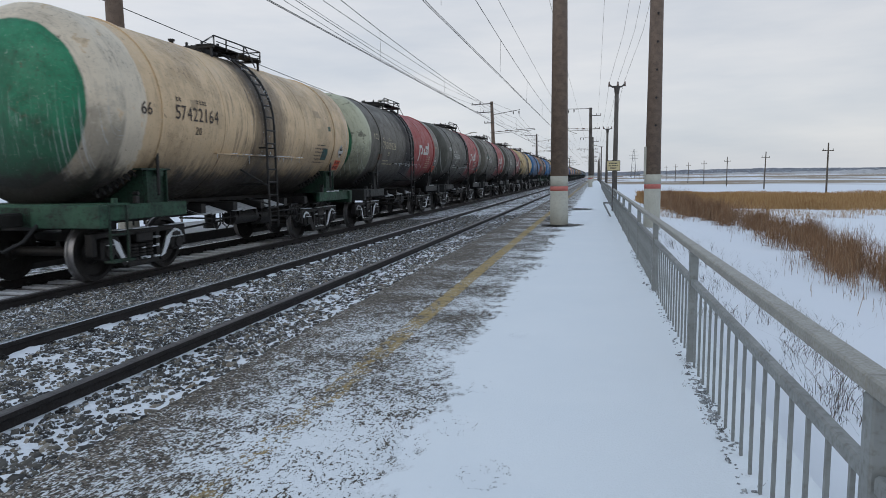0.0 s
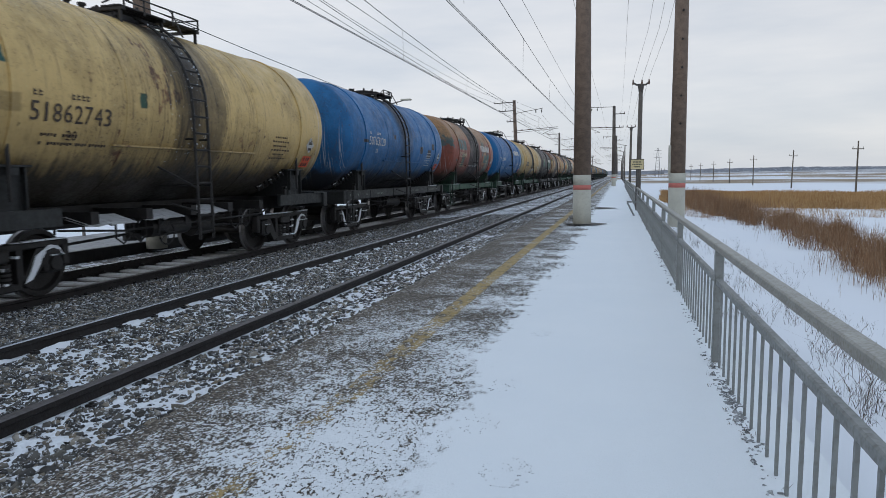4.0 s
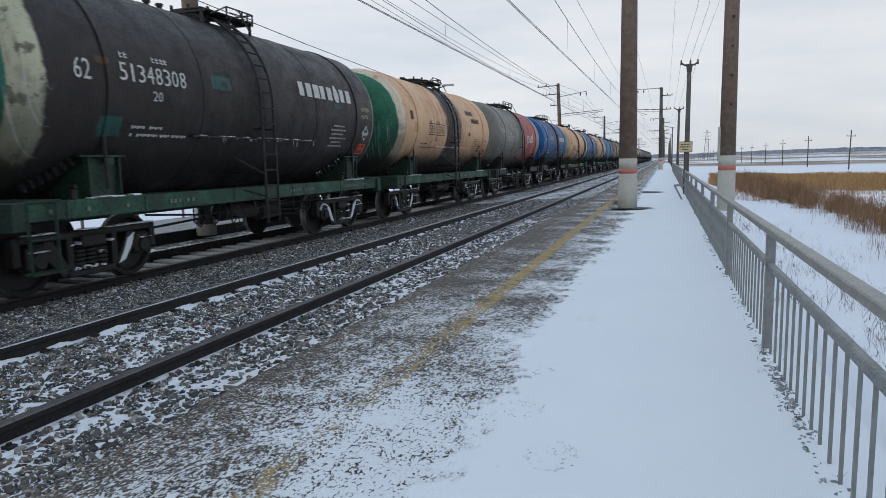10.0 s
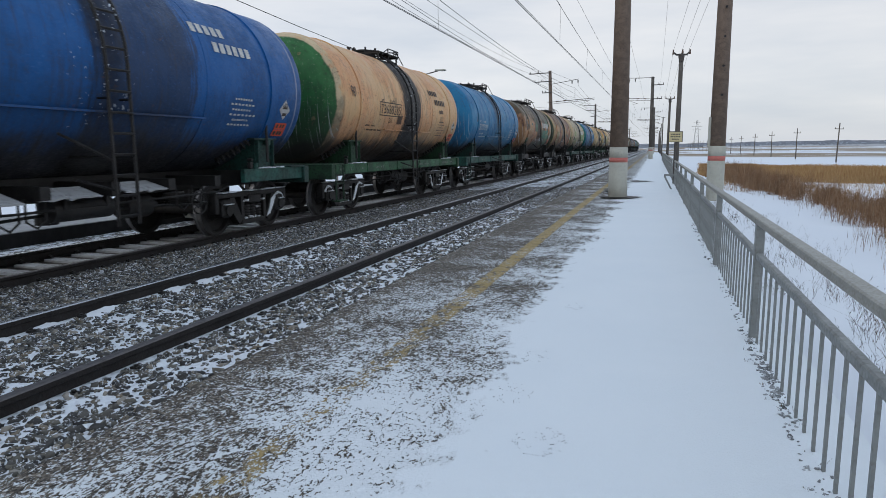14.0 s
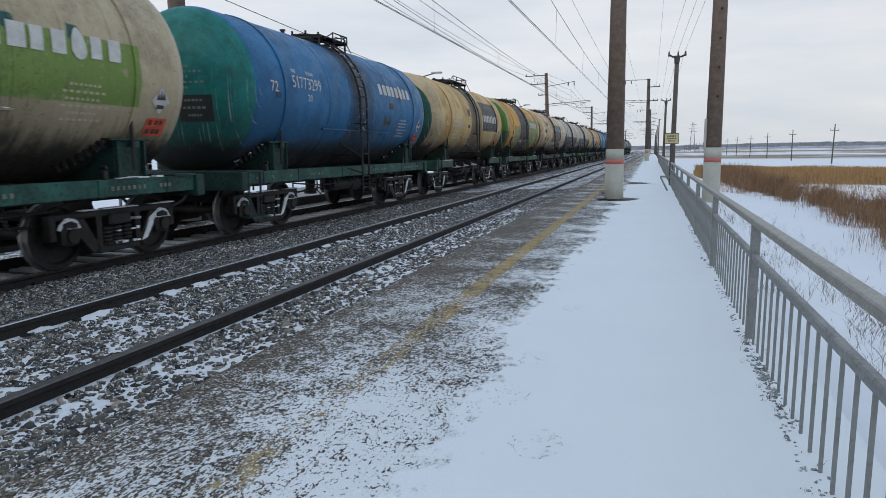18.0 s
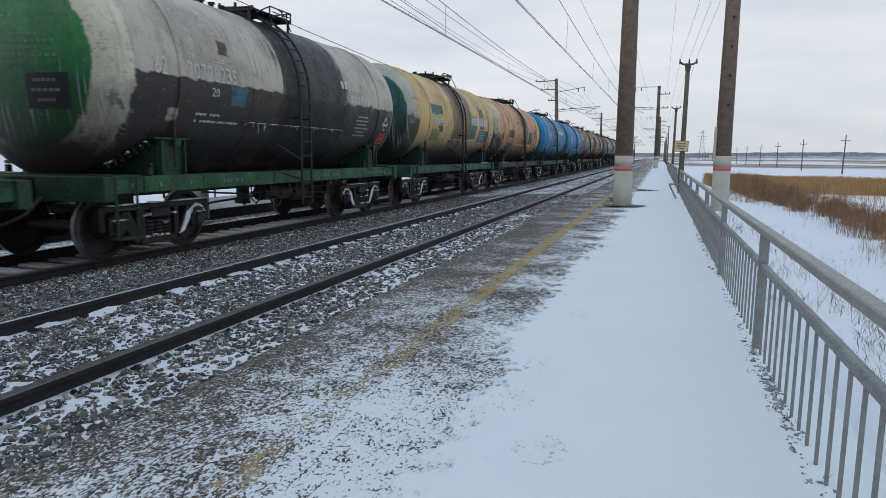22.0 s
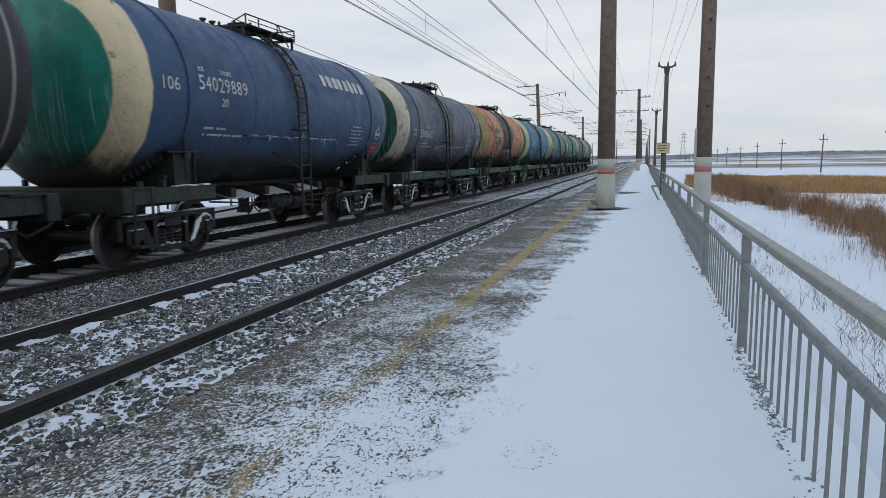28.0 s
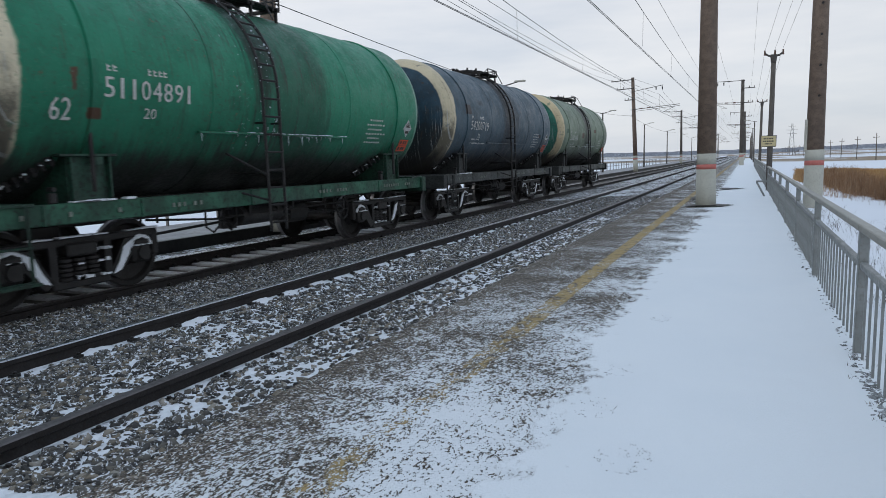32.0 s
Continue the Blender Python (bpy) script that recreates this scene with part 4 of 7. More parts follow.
# bench-like bracket reaching from the railing, and the yellow notice
bracket = thing("side_bracket", "grey steel bracket standing out from the railing over the snow", "bracket", pose(FENCE_X, 24.0, -0.3))
bm = bmesh.new()
box(bm, -0.42, 0.0, -0.03, 0.03, 0.74, 0.80, 0.008)
part("arm", bm, FENCE, bracket)
bm = bmesh.new()
rod(bm, (-0.40, 0, 0.74), (0.0, -0.5, -0.02), 0.03, None, 6)
part("strut", bm, FENCE, bracket)

# bare asphalt where the snow has melted round the near mast
WET_ASPHALT = worn("wet_asphalt", (0.035, 0.031, 0.027), 0.7, 0.6)
for px, py, rx, ry, wave in ((-0.93, 19.32, 0.50, 0.46, 0.12), (-0.62, 19.35, 0.30, 0.30, 0.15), (-0.55, 28.6, 0.42, 0.55, 0.2), (-1.35, 22.6, 0.25, 0.7, 0.25)):
    bm = bmesh.new()
    va = []
    for k in range(28):
        a = 2 * math.pi * k / 28
        r = 1 + wave * math.sin(3 * a + px * 9) + wave * 0.6 * math.sin(7 * a + 1)
        va.append(bm.verts.new((px + rx * r * math.cos(a), py + ry * r * math.sin(a), 0.036 + 0.001 * px)))
    bm.faces.new(va)
    solid("bare_patch", bm, WET_ASPHALT, "dark wet asphalt where snow melted round the mast", "bare patch", "structure")

sign = thing("warning_sign", "yellow rectangular notice with two dark lines on a thin post", "sign", pose(0.70, 27.0, 0, 0, 0, 4))
bm = bmesh.new()
rod(bm, (0, 0, -0.3), (0, 0, 2.0), 0.035, None, 8)
part("post", bm, STEEL_ARM, sign)
bm = bmesh.new()
box(bm, -0.25, 0.25, -0.065, -0.045, 1.58, 1.98, 0.008)
board = part("board", bm, SIGN_YELLOW, sign, "faded yellow board")
bm = bmesh.new()
for z0, z1 in ((1.58, 1.60), (1.96, 1.98)):
    box(bm, -0.255, 0.255, -0.07, -0.042, z0, z1)
for x0, x1 in ((-0.255, -0.235), (0.235, 0.255)):
    box(bm, x0, x1, -0.07, -0.042, 1.60, 1.96)
part("border", bm, SIGN_DARK, board, "dark border")
bm = bmesh.new()
for zz, w in ((1.87, 0.16), (1.78, 0.18), (1.69, 0.12)):
    for q in range(6):
        box(bm, -w + q * w / 3, -w + (q + 0.7) * w / 3, -0.069, -0.063, zz - 0.022, zz + 0.022)
part("lettering", bm, SIGN_DARK, board, "rows of dark print")

# ---------------------------------------------------------------- tank wagons
L_WAGON, SPEED, TANK_Z, TANK_R = 12.02, 15.9065, 2.82, 1.62
START = 14.25                      # y of the first wagon's middle at the start
GREEN, DKGREEN, TEAL, LTGREEN = (0.03, 0.16, 0.075), (0.022, 0.085, 0.05), (0.02, 0.17, 0.13), (0.07, 0.26, 0.07)
WHITE, CREAM, BEIGE, GREY = (0.62, 0.61, 0.56), (0.56, 0.49, 0.36), (0.57, 0.44, 0.32), (0.085, 0.09, 0.088)
BLUE, SKYBLUE, NAVY, BLACK = (0.012, 0.12, 0.30), (0.010, 0.20, 0.40), (0.028, 0.055, 0.11), (0.022, 0.020, 0.022)
RED, OCHRE, ORANGE, RUST, YELLOW = (0.24, 0.035, 0.040), (0.42, 0.22, 0.06), (0.42, 0.20, 0.095), (0.22, 0.10, 0.06), (0.46, 0.37, 0.18)
F_GREEN, F_DARK, F_TEAL = (0.035, 0.13, 0.07), (0.03, 0.034, 0.033), (0.02, 0.13, 0.10)
LW, LD, LC = "white", "dark", "cream"

# body, end disc, ring and so on of every wagon, front to tail of the train
WAGONS = [
    dict(say="beige with green end", body=BEIGE, cap=(0.02, 0.20, 0.10), ring=WHITE, edge=-4.35, band=0.55, bandc=(0.0434, 0.0372, 0.031), dirt=0.8, f=F_GREEN, no="57422164", num=(-3.56, 0.12, -2.15), code="66", cz=0.1, ink="dark"),
    dict(say="dark grey with red tail and green end", body=GREY, cap=GREEN, ring=(0.45, 0.52, 0.45), disc=1.05, edge=-4.88, tail=RED, band=1, bandy=(-0.75, 0.45), bandc=(0.0062, 0.0056, 0.0074), f=F_DARK, no="75000826", num=(-3.66, 0.06, -2.05), code="101", cz=0.3, ink="cream", logo="rail", load=("НЕФТЬ",)),
    dict(say="dark grey with red tail", body=(0.075, 0.085, 0.083), tail=RED, f=F_DARK, no="75095786", num=(-3.6, 0, -2.0), code="101", cz=0.34, ink="white", logo="rail", ez=0, load=("НЕФТЬ",)),
    dict(say="worn grey with red tail", body=(0.11, 0.115, 0.11), body2=(0.08, 0.085, 0.08), tail=RED, f=F_DARK, no="57687444", num=(-3.66, 0.0, -2.15), code="101", cz=0.2, ink="white", logo="rail", load=("НЕФТЬ",)),
    dict(say="dark grey with dark red tail", body=(0.07, 0.078, 0.076), tail=(0.19, 0.03, 0.035), band=0, f=F_DARK, no="75028233", num=(-3.63, 0.06, -2.04), code="101", cz=0.36, ink="white", logo="rail", load=("НЕФТЬ",)),
    dict(say="ochre with dark green end", body=YELLOW, cap=DKGREEN, disc=1.2, ring=(0.56, 0.5, 0.3), edge=-4.85, rust=0.15, band=0.6, dirt=1.0, f=F_DARK, no="51862743", ink="dark"),
    dict(say="bright blue", body=BLUE, band=0.4, f=F_DARK, no="50763120", ink="white"),
    dict(say="rust-stained brown with teal panels", body=(0.2, 0.06, 0.045), body2=(0.13, 0.045, 0.035), camo=[(0.3, 0.17, 0.09), (0.05, 0.09, 0.085), (0.24, 0.075, 0.05)], top=(0.2, 0.13, 0.075), rust=0.35, band=0.95, bandy=(-1.5, 0.95), patch=((-3.95, -2.2, 0.05, 0.55, (0.05, 0.1, 0.1)), (2.1, 3.4, -0.5, -0.05, (0.035, 0.12, 0.115)), (-3.2, -2.6, -0.75, -0.1, (0.04, 0.1, 0.085))), f=F_GREEN, no="50598648", num=(-3.85, -0.05, -2.25), ink="cream", logo="oil", ez=0.12),
    dict(say="clean blue", body=(0.006, 0.105, 0.27), body2=(0.005, 0.085, 0.235), dirt=0.15, f=F_GREEN, no="51124014", num=(-3.7, 0, -2.45), code="66", cz=0.05, ink="white", logo="oil", ez=0.25),
    dict(say="cream-yellow with green end", body=(0.4, 0.31, 0.13), cap=(0.025, 0.11, 0.045), disc=1.3, ring=(0.5, 0.48, 0.36), band=0.95, bandy=(-0.25, 0.95), bandc=(0.0186, 0.0161, 0.0217), f=F_GREEN, dy=-0.12, edge=-4.97, no="50954197", num=(-3.75, -0.15, -2.2), boxed=1, code="72", cz=-0.05, ink="cream"),
    dict(say="black with green panels and cream ring", body=BLACK, cap=(0.02, 0.075, 0.045), disc=1.12, ring=(0.52, 0.5, 0.42), edge=-4.95, patch=((-2.75, -1.5, -0.35, 0.42, (0.015, 0.115, 0.075)), (1.2, 3.7, -0.6, 0.45, (0.015, 0.075, 0.05))), f=F_DARK, dy=-0.1, no="51360105", num=(-2.85, 0.43, -1.55), code="81", ink="cream", logo="oil", ez=0.15),
    dict(say="mottled rust and olive", body=(0.34, 0.24, 0.12), body2=(0.23, 0.17, 0.07), camo=[(0.085, 0.12, 0.03), (0.17, 0.08, 0.05), (0.42, 0.33, 0.19)], top=(0.1, 0.045, 0.035), rust=0.7, band=1, bandy=(-1.0, 0.45), f=F_DARK, dy=-0.22, no="51959765", num=(-3.75, -0.2, -2.35), code="72", cz=-0.25, ink="cream"),
    dict(say="orange-ochre under rust with green end", body=(0.42, 0.235, 0.05), body2=(0.38, 0.2, 0.05), top=(0.115, 0.042, 0.036), cap=GREEN, ring=(0.45, 0.36, 0.24), edge=-3.9, rust=0.55, band=1, bandy=(-0.9, 1.1), patch=((-1.5, 2.0, -1.1, -0.58, (0.3, 0.34, 0.33)), (-1.6, -0.7, -0.5, 0.5, (0.4, 0.38, 0.28)), (-4.4, -4.0, -0.15, 0.15, (0.05, 0.06, 0.055))), f=F_GREEN, dy=-0.15, no="53905931", num=(-3.78, -0.07, -2.33), code="62", cz=-0.38, ink="cream", logo="oil", ez=0.2),
    dict(say="black with white ring and green end", body=BLACK, cap=(0.012, 0.15, 0.1), ring=(0.44, 0.5, 0.42), edge=-4.9, bandc=(0.0124, 0.0118, 0.0124), f=F_GREEN, dy=-0.08, no="51348308", num=(-3.7, 0.28, -2.3), code="62", cz=0.26, ink="white", logo="oil2", ez=0.25, load=("БЕНЗИН", "НЕФТЬ")),
    dict(say="beige with green end", body=(0.58, 0.38, 0.25), body2=(0.50, 0.31, 0.19), cap=(0.02, 0.15, 0.085), disc=1.36, ring=WHITE, edge=-4.9, band=1, bandy=(-1.0, 0.8), bandc=(0.0341, 0.0217, 0.0186), dirt=1.0, rag=1.0, f=F_GREEN, no="55811376", num=(-2.8, 0, -1.37), boxed=1, code="90", cz=0.38, ink="dark", logo="words", ez=0.3),
    dict(say="grey with red tail", body=(0.155, 0.165, 0.17), body2=(0.12, 0.13, 0.13), tail=(0.27, 0.05, 0.05), dirt=0.4, f=F_DARK, no="75021170", num=(-3.54, 0, -2.02), code="101", cz=0.33, ink="white", logo="rail", load=("НЕФТЬ",)),
    dict(say="blue with dark oil band", body=(0.005, 0.085, 0.26), band=0.8, bandy=(-0.1, 1.6), bandc=(0.0124, 0.0174, 0.0248), f=F_DARK, no="50332733", num=(-2.75, 0.34, -1.33), code="85", cz=0.2, ink="white", logo="oil", ez=0.1),
    dict(say="beige with light green end", body=(0.60, 0.365, 0.225), body2=(0.52, 0.30, 0.18), dirt=0.65, cap=LTGREEN, ring=(0.5, 0.5, 0.38), edge=-4.93, band=1, bandy=(0.15, 1.15), bandc=(0.0279, 0.0217, 0.026), f=(0.1, 0.19, 0.07), no="50473180", num=(-2.99, -0.18, -1.44), boxed=1, code="86", cz=0.34, ink="dark"),
    dict(say="deep blue with dark green end", body=(0.004, 0.085, 0.27), body2=(0.006, 0.065, 0.2), cap=(0.03, 0.085, 0.045), disc=1.47, ring=WHITE, edge=-4.8, band=0.7, bandy=(-0.5, 1.6), bandc=(0.0124, 0.0186, 0.0341), f=F_TEAL, dirt=0.6, no="50668185", num=(-3.78, 0.02, -2.25), code="66", cz=-0.02, ink="white", logo="words", ez=0.45),
    dict(say="beige with green end and black band", body=(0.60, 0.375, 0.225), body2=(0.52, 0.31, 0.18), cap=(0.03, 0.14, 0.04), disc=1.4, ring=CREAM, edge=-4.92, band=1, bandy=(-0.75, 0.75), dirt=1.0, rag=1.0, f=(0.04, 0.17, 0.07), no="73688285", num=(-2.58, 0.0, -1.08), boxed=1, code="90", cz=0.35, ink="dark", logo="words", ez=0.25),
    dict(say="sky blue", body=(0.015, 0.17, 0.33), body2=(0.012, 0.13, 0.28), f=F_TEAL, no="51107642", ink="white"),
    dict(say="brown with teal panels", body=(0.34, 0.2, 0.1), body2=(0.22, 0.13, 0.07), camo=[(0.04, 0.035, 0.025), (0.02, 0.13, 0.08), (0.36, 0.17, 0.09)], top=(0.05, 0.045, 0.03), rust=0.3, band=0.8, patch=((1.6, 3.4, -0.6, -0.05, (0.015, 0.16, 0.1)),), f=F_DARK, no="54112067", ink="cream", logo="oil", ez=0.1),
    dict(say="mottled brown with dark olive end", body=(0.32, 0.17, 0.075), body2=(0.2, 0.10, 0.05), camo=[(0.3, 0.2, 0.07), (0.40, 0.15, 0.09), (0.13, 0.07, 0.045), (0.36, 0.22, 0.11)], top=(0.1, 0.06, 0.04), cap=(0.025, 0.045, 0.028), disc=1.45, ring=(0.4, 0.33, 0.2), edge=-4.8, rust=0.5, band=1, bandy=(-0.6, 0.5), patch=((-3.9, -2.5, -0.85, 0.05, (0.16, 0.14, 0.035)), (-2.3, -1.2, -0.5, -0.05, (0.33, 0.13, 0.085))), f=F_DARK, no="51063444", num=(-3.7, -0.06, -2.3), code="66", cz=-0.06, ink="cream"),
    dict(say="grey-cream with green panels and green end", body=(0.36, 0.34, 0.26), cap=(0.06, 0.2, 0.04), disc=1.34, ring=CREAM, edge=-4.88, band=0.7, bandy=(-0.4, 1.1), bandc=(0.031, 0.0291, 0.0279), patch=((-3.95, -2.6, -0.15, 0.3, (0.2, 0.29, 0.07)), (-3.5, -2.2, -0.85, -0.3, (0.15, 0.2, 0.06)), (1.2, 4.0, -0.55, 0.35, (0.17, 0.26, 0.06))), f=F_TEAL, no="51238319", num=(-3.9, 0.18, -2.6), code="90", cz=0.2, ink="cream", logo="oil", ez=0.05),
    dict(say="blue with teal end", body=(0.01, 0.125, 0.28), cap=(0.01, 0.17, 0.15), disc=1.48, band=0.6, f=F_TEAL, no="51773299", num=(-3.61, 0.37, -2.3), code="72", cz=0.2, ink="white", logo="oil", ez=0.35),
    dict(say="yellow-cream with dark green end", body=YELLOW, body2=(0.36, 0.24, 0.08), cap=(0.016, 0.1, 0.07), ring=(0.52, 0.46, 0.32), edge=-4.9, band=0.7, bandy=(-0.9, 0.9), bandc=(0.031, 0.0248, 0.0217), patch=((1.05, 3.95, -0.35, 0.95, (0.022, 0.024, 0.028)),), dirt=1.0, f=F_GREEN, no="51028934", num=(-3.64, -0.05, -2.2), code="66", cz=-0.06, ink="white", logo="oil", ez=0.05),
    dict(say="ochre and olive with green end", body=(0.46, 0.26, 0.03), cap=(0.07, 0.19, 0.035), disc=1.42, ring=(0.46, 0.42, 0.3), edge=-4.88, rust=0.15, band=1, bandy=(-1.9, 0.95), bandc=(0.0279, 0.0279, 0.0341), patch=((-3.6, -2.0, -1.0, 0.15, (0.19, 0.21, 0.05)), (0.95, 4.3, -0.85, 0.65, (0.2, 0.23, 0.06))), f=F_GREEN, no="50297316", num=(-3.77, -0.2, -2.35), code="72", cz=-0.18, ink="white", logo="oil", ez=0.15),
    dict(say="cream-beige with dark teal end", body=(0.5, 0.42, 0.28), body2=(0.38, 0.29, 0.17), cap=(0.014, 0.09, 0.08), disc=1.3, ring=(0.52, 0.45, 0.33), edge=-4.85, rust=0.25, band=0.6, bandy=(0.0, 1.0), bandc=(0.0434, 0.0341, 0.0279), patch=((-3.4, -2.3, 0.5, 0.8, (0.03, 0.1, 0.08)), (-3.2, -2.5, -0.55, -0.3, (0.02, 0.11, 0.09)), (-3.4, -2.7, -1.0, -0.65, (0.03, 0.025, 0.028)), (-0.9, -0.4, -0.6, -0.3, (0.02, 0.1, 0.1)), (1.1, 4.5, 0.30, 0.72, (0.03, 0.13, 0.145)), (0.9, 3.9, -0.95, 0.30, (0.06, 0.052, 0.045)), (3.9, 4.5, -0.5, 0.2, (0.11, 0.03, 0.03))), dirt=1.0, f=F_DARK, no="57113028", num=(-3.81, 0.38, -2.35), box_only=1, ink="dark"),
    dict(say="pale grey over black with green end", body=(0.42, 0.43, 0.42), low=(0.03, 0.03, 0.034), cap=(0.03, 0.19, 0.06), ring=WHITE, edge=-4.88, band=0.85, bandy=(-0.1, 1.3), bandc=(0.0217, 0.0211, 0.0229), f=F_GREEN, no="70726062", num=(-3.66, 0.13, -2.17), code="62", cz=0.2, ink="dark"),
    dict(say="pale grey and charcoal with green end", body=(0.40, 0.41, 0.40), low=(0.04, 0.04, 0.042), cap=(0.03, 0.18, 0.06), ring=(0.6, 0.63, 0.58), disc=1.12, edge=-4.88, band=0.95, bandy=(-0.9, 2.0), patch=((-2.6, -2.1, -0.4, -0.05, (0.05, 0.13, 0.17)),), rag=1.2, f=(0.03, 0.16, 0.06), no="70728235", num=(-3.75, 0.2, -2.4), code="62", cz=0.22, ink="white", logo="words"),
    dict(say="yellow-cream with brown streaks and teal end", body=(0.5, 0.4, 0.2), cap=(0.015, 0.1, 0.09), ring=(0.44, 0.52, 0.55), edge=-4.95, band=0.7, bandy=(-1.3, 1.2), bandc=(0.0372, 0.0248, 0.0155), patch=((-3.8, -2.5, 0.1, 0.45, (0.03, 0.12, 0.11)), (-3.6, -2.7, -0.75, -0.35, (0.22, 0.28, 0.07)), (1.2, 2.0, -0.6, 0.3, (0.02, 0.16, 0.15)), (2.4, 3.2, -0.2, 0.7, (0.17, 0.1, 0.05)), (2.4, 3.9, -0.7, -0.2, (0.03, 0.13, 0.13))), dirt=1.2, rag=1.2, f=F_TEAL, no="50608520", num=(-3.66, 0, -2.2), ink="white", logo="oil", ez=-0.05),
    dict(say="orange-beige with green end and white ring", body=(0.46, 0.28, 0.15), cap=(0.012, 0.12, 0.08), disc=1.12, ring=(0.58, 0.54, 0.46), edge=-4.97, rust=0.3, band=0.75, bandy=(0.1, 1.25), bandc=(0.0248, 0.0217, 0.0186), patch=((-3.9, -2.5, -0.35, 0.05, (0.06, 0.07, 0.04)), (-3.7, -2.4, -1.0, -0.62, (0.05, 0.1, 0.055)), (1.4, 2.6, -0.6, 0.1, (0.045, 0.085, 0.045)), (3.0, 3.6, -0.3, 0.3, (0.05, 0.055, 0.04))), dirt=1.1, f=F_DARK, no="51391415", num=(-3.87, -0.07, -2.5), code="62", ink="dark"),
    dict(say="blue with green end", body=SKYBLUE, body2=(0.01, 0.165, 0.35), cap=(0.02, 0.13, 0.06), disc=1.3, band=0.7, bandy=(-0.9, 0.1), bandc=(0.0124, 0.0217, 0.0372), f=F_GREEN, no="53939666", num=(-3.64, 0.35, -2.2), ink="white", logo="oil", ez=0.28),
    dict(say="blue with green end", body=(0.008, 0.20, 0.40), body2=(0.007, 0.155, 0.36), cap=(0.015, 0.13, 0.075), disc=1.46, dirt=0.3, f=F_GREEN, no="51172922", num=(-3.77, 0.01, -2.4), code="66", cz=0.06, ink="white", load=("БЕНЗИН СТ",)),
    dict(say="pinkish beige with brown patches and olive end", body=(0.46, 0.36, 0.24), body2=(0.22, 0.13, 0.09), camo=[(0.05, 0.1, 0.07), (0.2, 0.12, 0.08)], top=(0.13, 0.065, 0.05), cap=(0.05, 0.1, 0.03), ring=(0.48, 0.43, 0.32), edge=-4.95, rust=0.5, band=0.7, patch=((-3.4, -2.2, -0.2, 0.6, (0.05, 0.13, 0.09)), (1.3, 3.9, -0.5, 0.5, (0.05, 0.12, 0.1))), f=F_DARK, no="50730512", num=(-3.6, 0.1, -2.3), ink="cream", logo="oil", ez=0.2),
    dict(say="mottled olive brown", body=(0.22, 0.18, 0.11), body2=(0.14, 0.1, 0.07), camo=[(0.3, 0.22, 0.12), (0.07, 0.08, 0.045)], rust=0.6, band=0.9, f=F_DARK, no="53660271", ink="cream"),
    dict(say="black-blue", body=(0.024, 0.026, 0.036), body2=(0.03, 0.028, 0.034), patch=((1.3, 3.9, -0.8, 0.1, (0.018, 0.06, 0.045)),), f=F_DARK, no="53365732", num=(-3.8, 0.26, -2.23), ink="white", logo="oil", ez=0.1),
    dict(say="navy blue with cream ring and teal end", body=(0.035, 0.075, 0.145), body2=(0.03, 0.06, 0.12), cap=(0.012, 0.19, 0.135), disc=1.25, ring=(0.6, 0.55, 0.4), edge=-4.8, dirt=0.5, f=(0.035, 0.06, 0.04), no="54029889", num=(-3.66, 0.28, -2.17), code="106", cz=0.18, ink="white", logo="oil", ez=0.6),
    dict(say="slate blue with white ring and dark green end", body=(0.075, 0.095, 0.125), body2=(0.06, 0.075, 0.10), cap=(0.012, 0.075, 0.05), disc=1.2, ring=(0.6, 0.63, 0.56), edge=-4.88, band=0.8, bandy=(-0.5, 0.5), bandc=(0.0099, 0.0099, 0.0124), dirt=0.7, f=(0.018, 0.08, 0.065), lad=-0.65, no="53966602", num=(-3.77, -0.15, -2.33), code="72", cz=-0.15, ink="white", load=("БЕНЗИН", "НЕФТЬ")),
    dict(say="orange-brown with black band and olive end", body=(0.4, 0.2, 0.1), body2=(0.33, 0.155, 0.075), cap=(0.06, 0.1, 0.03), disc=1.2, ring=(0.4, 0.36, 0.22), edge=-4.97, rust=0.25, band=1, bandy=(-1.6, 1.3), patch=((-3.5, -2.4, 0.15, 0.45, (0.045, 0.07, 0.03)), (-3.2, -2.4, -0.6, -0.25, (0.06, 0.14, 0.035)), (-4.6, -4.1, 0.2, 0.5, (0.04, 0.045, 0.035))), dirt=0.9, f=F_GREEN, dy=-0.12, no="53996211", num=(-3.7, -0.08, -2.4), boxed=1, code="72", cz=-0.03, ink="cream"),
    dict(say="blue with bright green end and cream ring", body=(0.012, 0.155, 0.25), body2=(0.010, 0.13, 0.215), cap=(0.04, 0.24, 0.07), disc=1.36, ring=(0.6, 0.58, 0.44), edge=-4.77, band=0.95, bandy=(-0.9, 0.6), bandc=(0.0155, 0.0136, 0.0217), dirt=0.5, f=(0.045, 0.16, 0.07), dy=-0.3, no="51140390", num=(-3.73, -0.03, -2.38), code="62", cz=-0.36, ink="white", load=("НЕФТЬ",)),
    dict(say="teal with cream ring", body=(0.05, 0.16, 0.175), body2=(0.042, 0.13, 0.145), cap=(0.015, 0.085, 0.085), disc=1.2, ring=(0.62, 0.55, 0.4), edge=-4.77, band=0.85, bandy=(-0.9, 0.35), bandc=(0.0186, 0.0155, 0.0248), dirt=0.4, f=(0.02, 0.1, 0.09), dy=-0.3, no="51561835", num=(-3.7, -0.01, -2.29), code="62", cz=0, ink="white", load=("БЕНЗИН", "НЕФТЬ")),
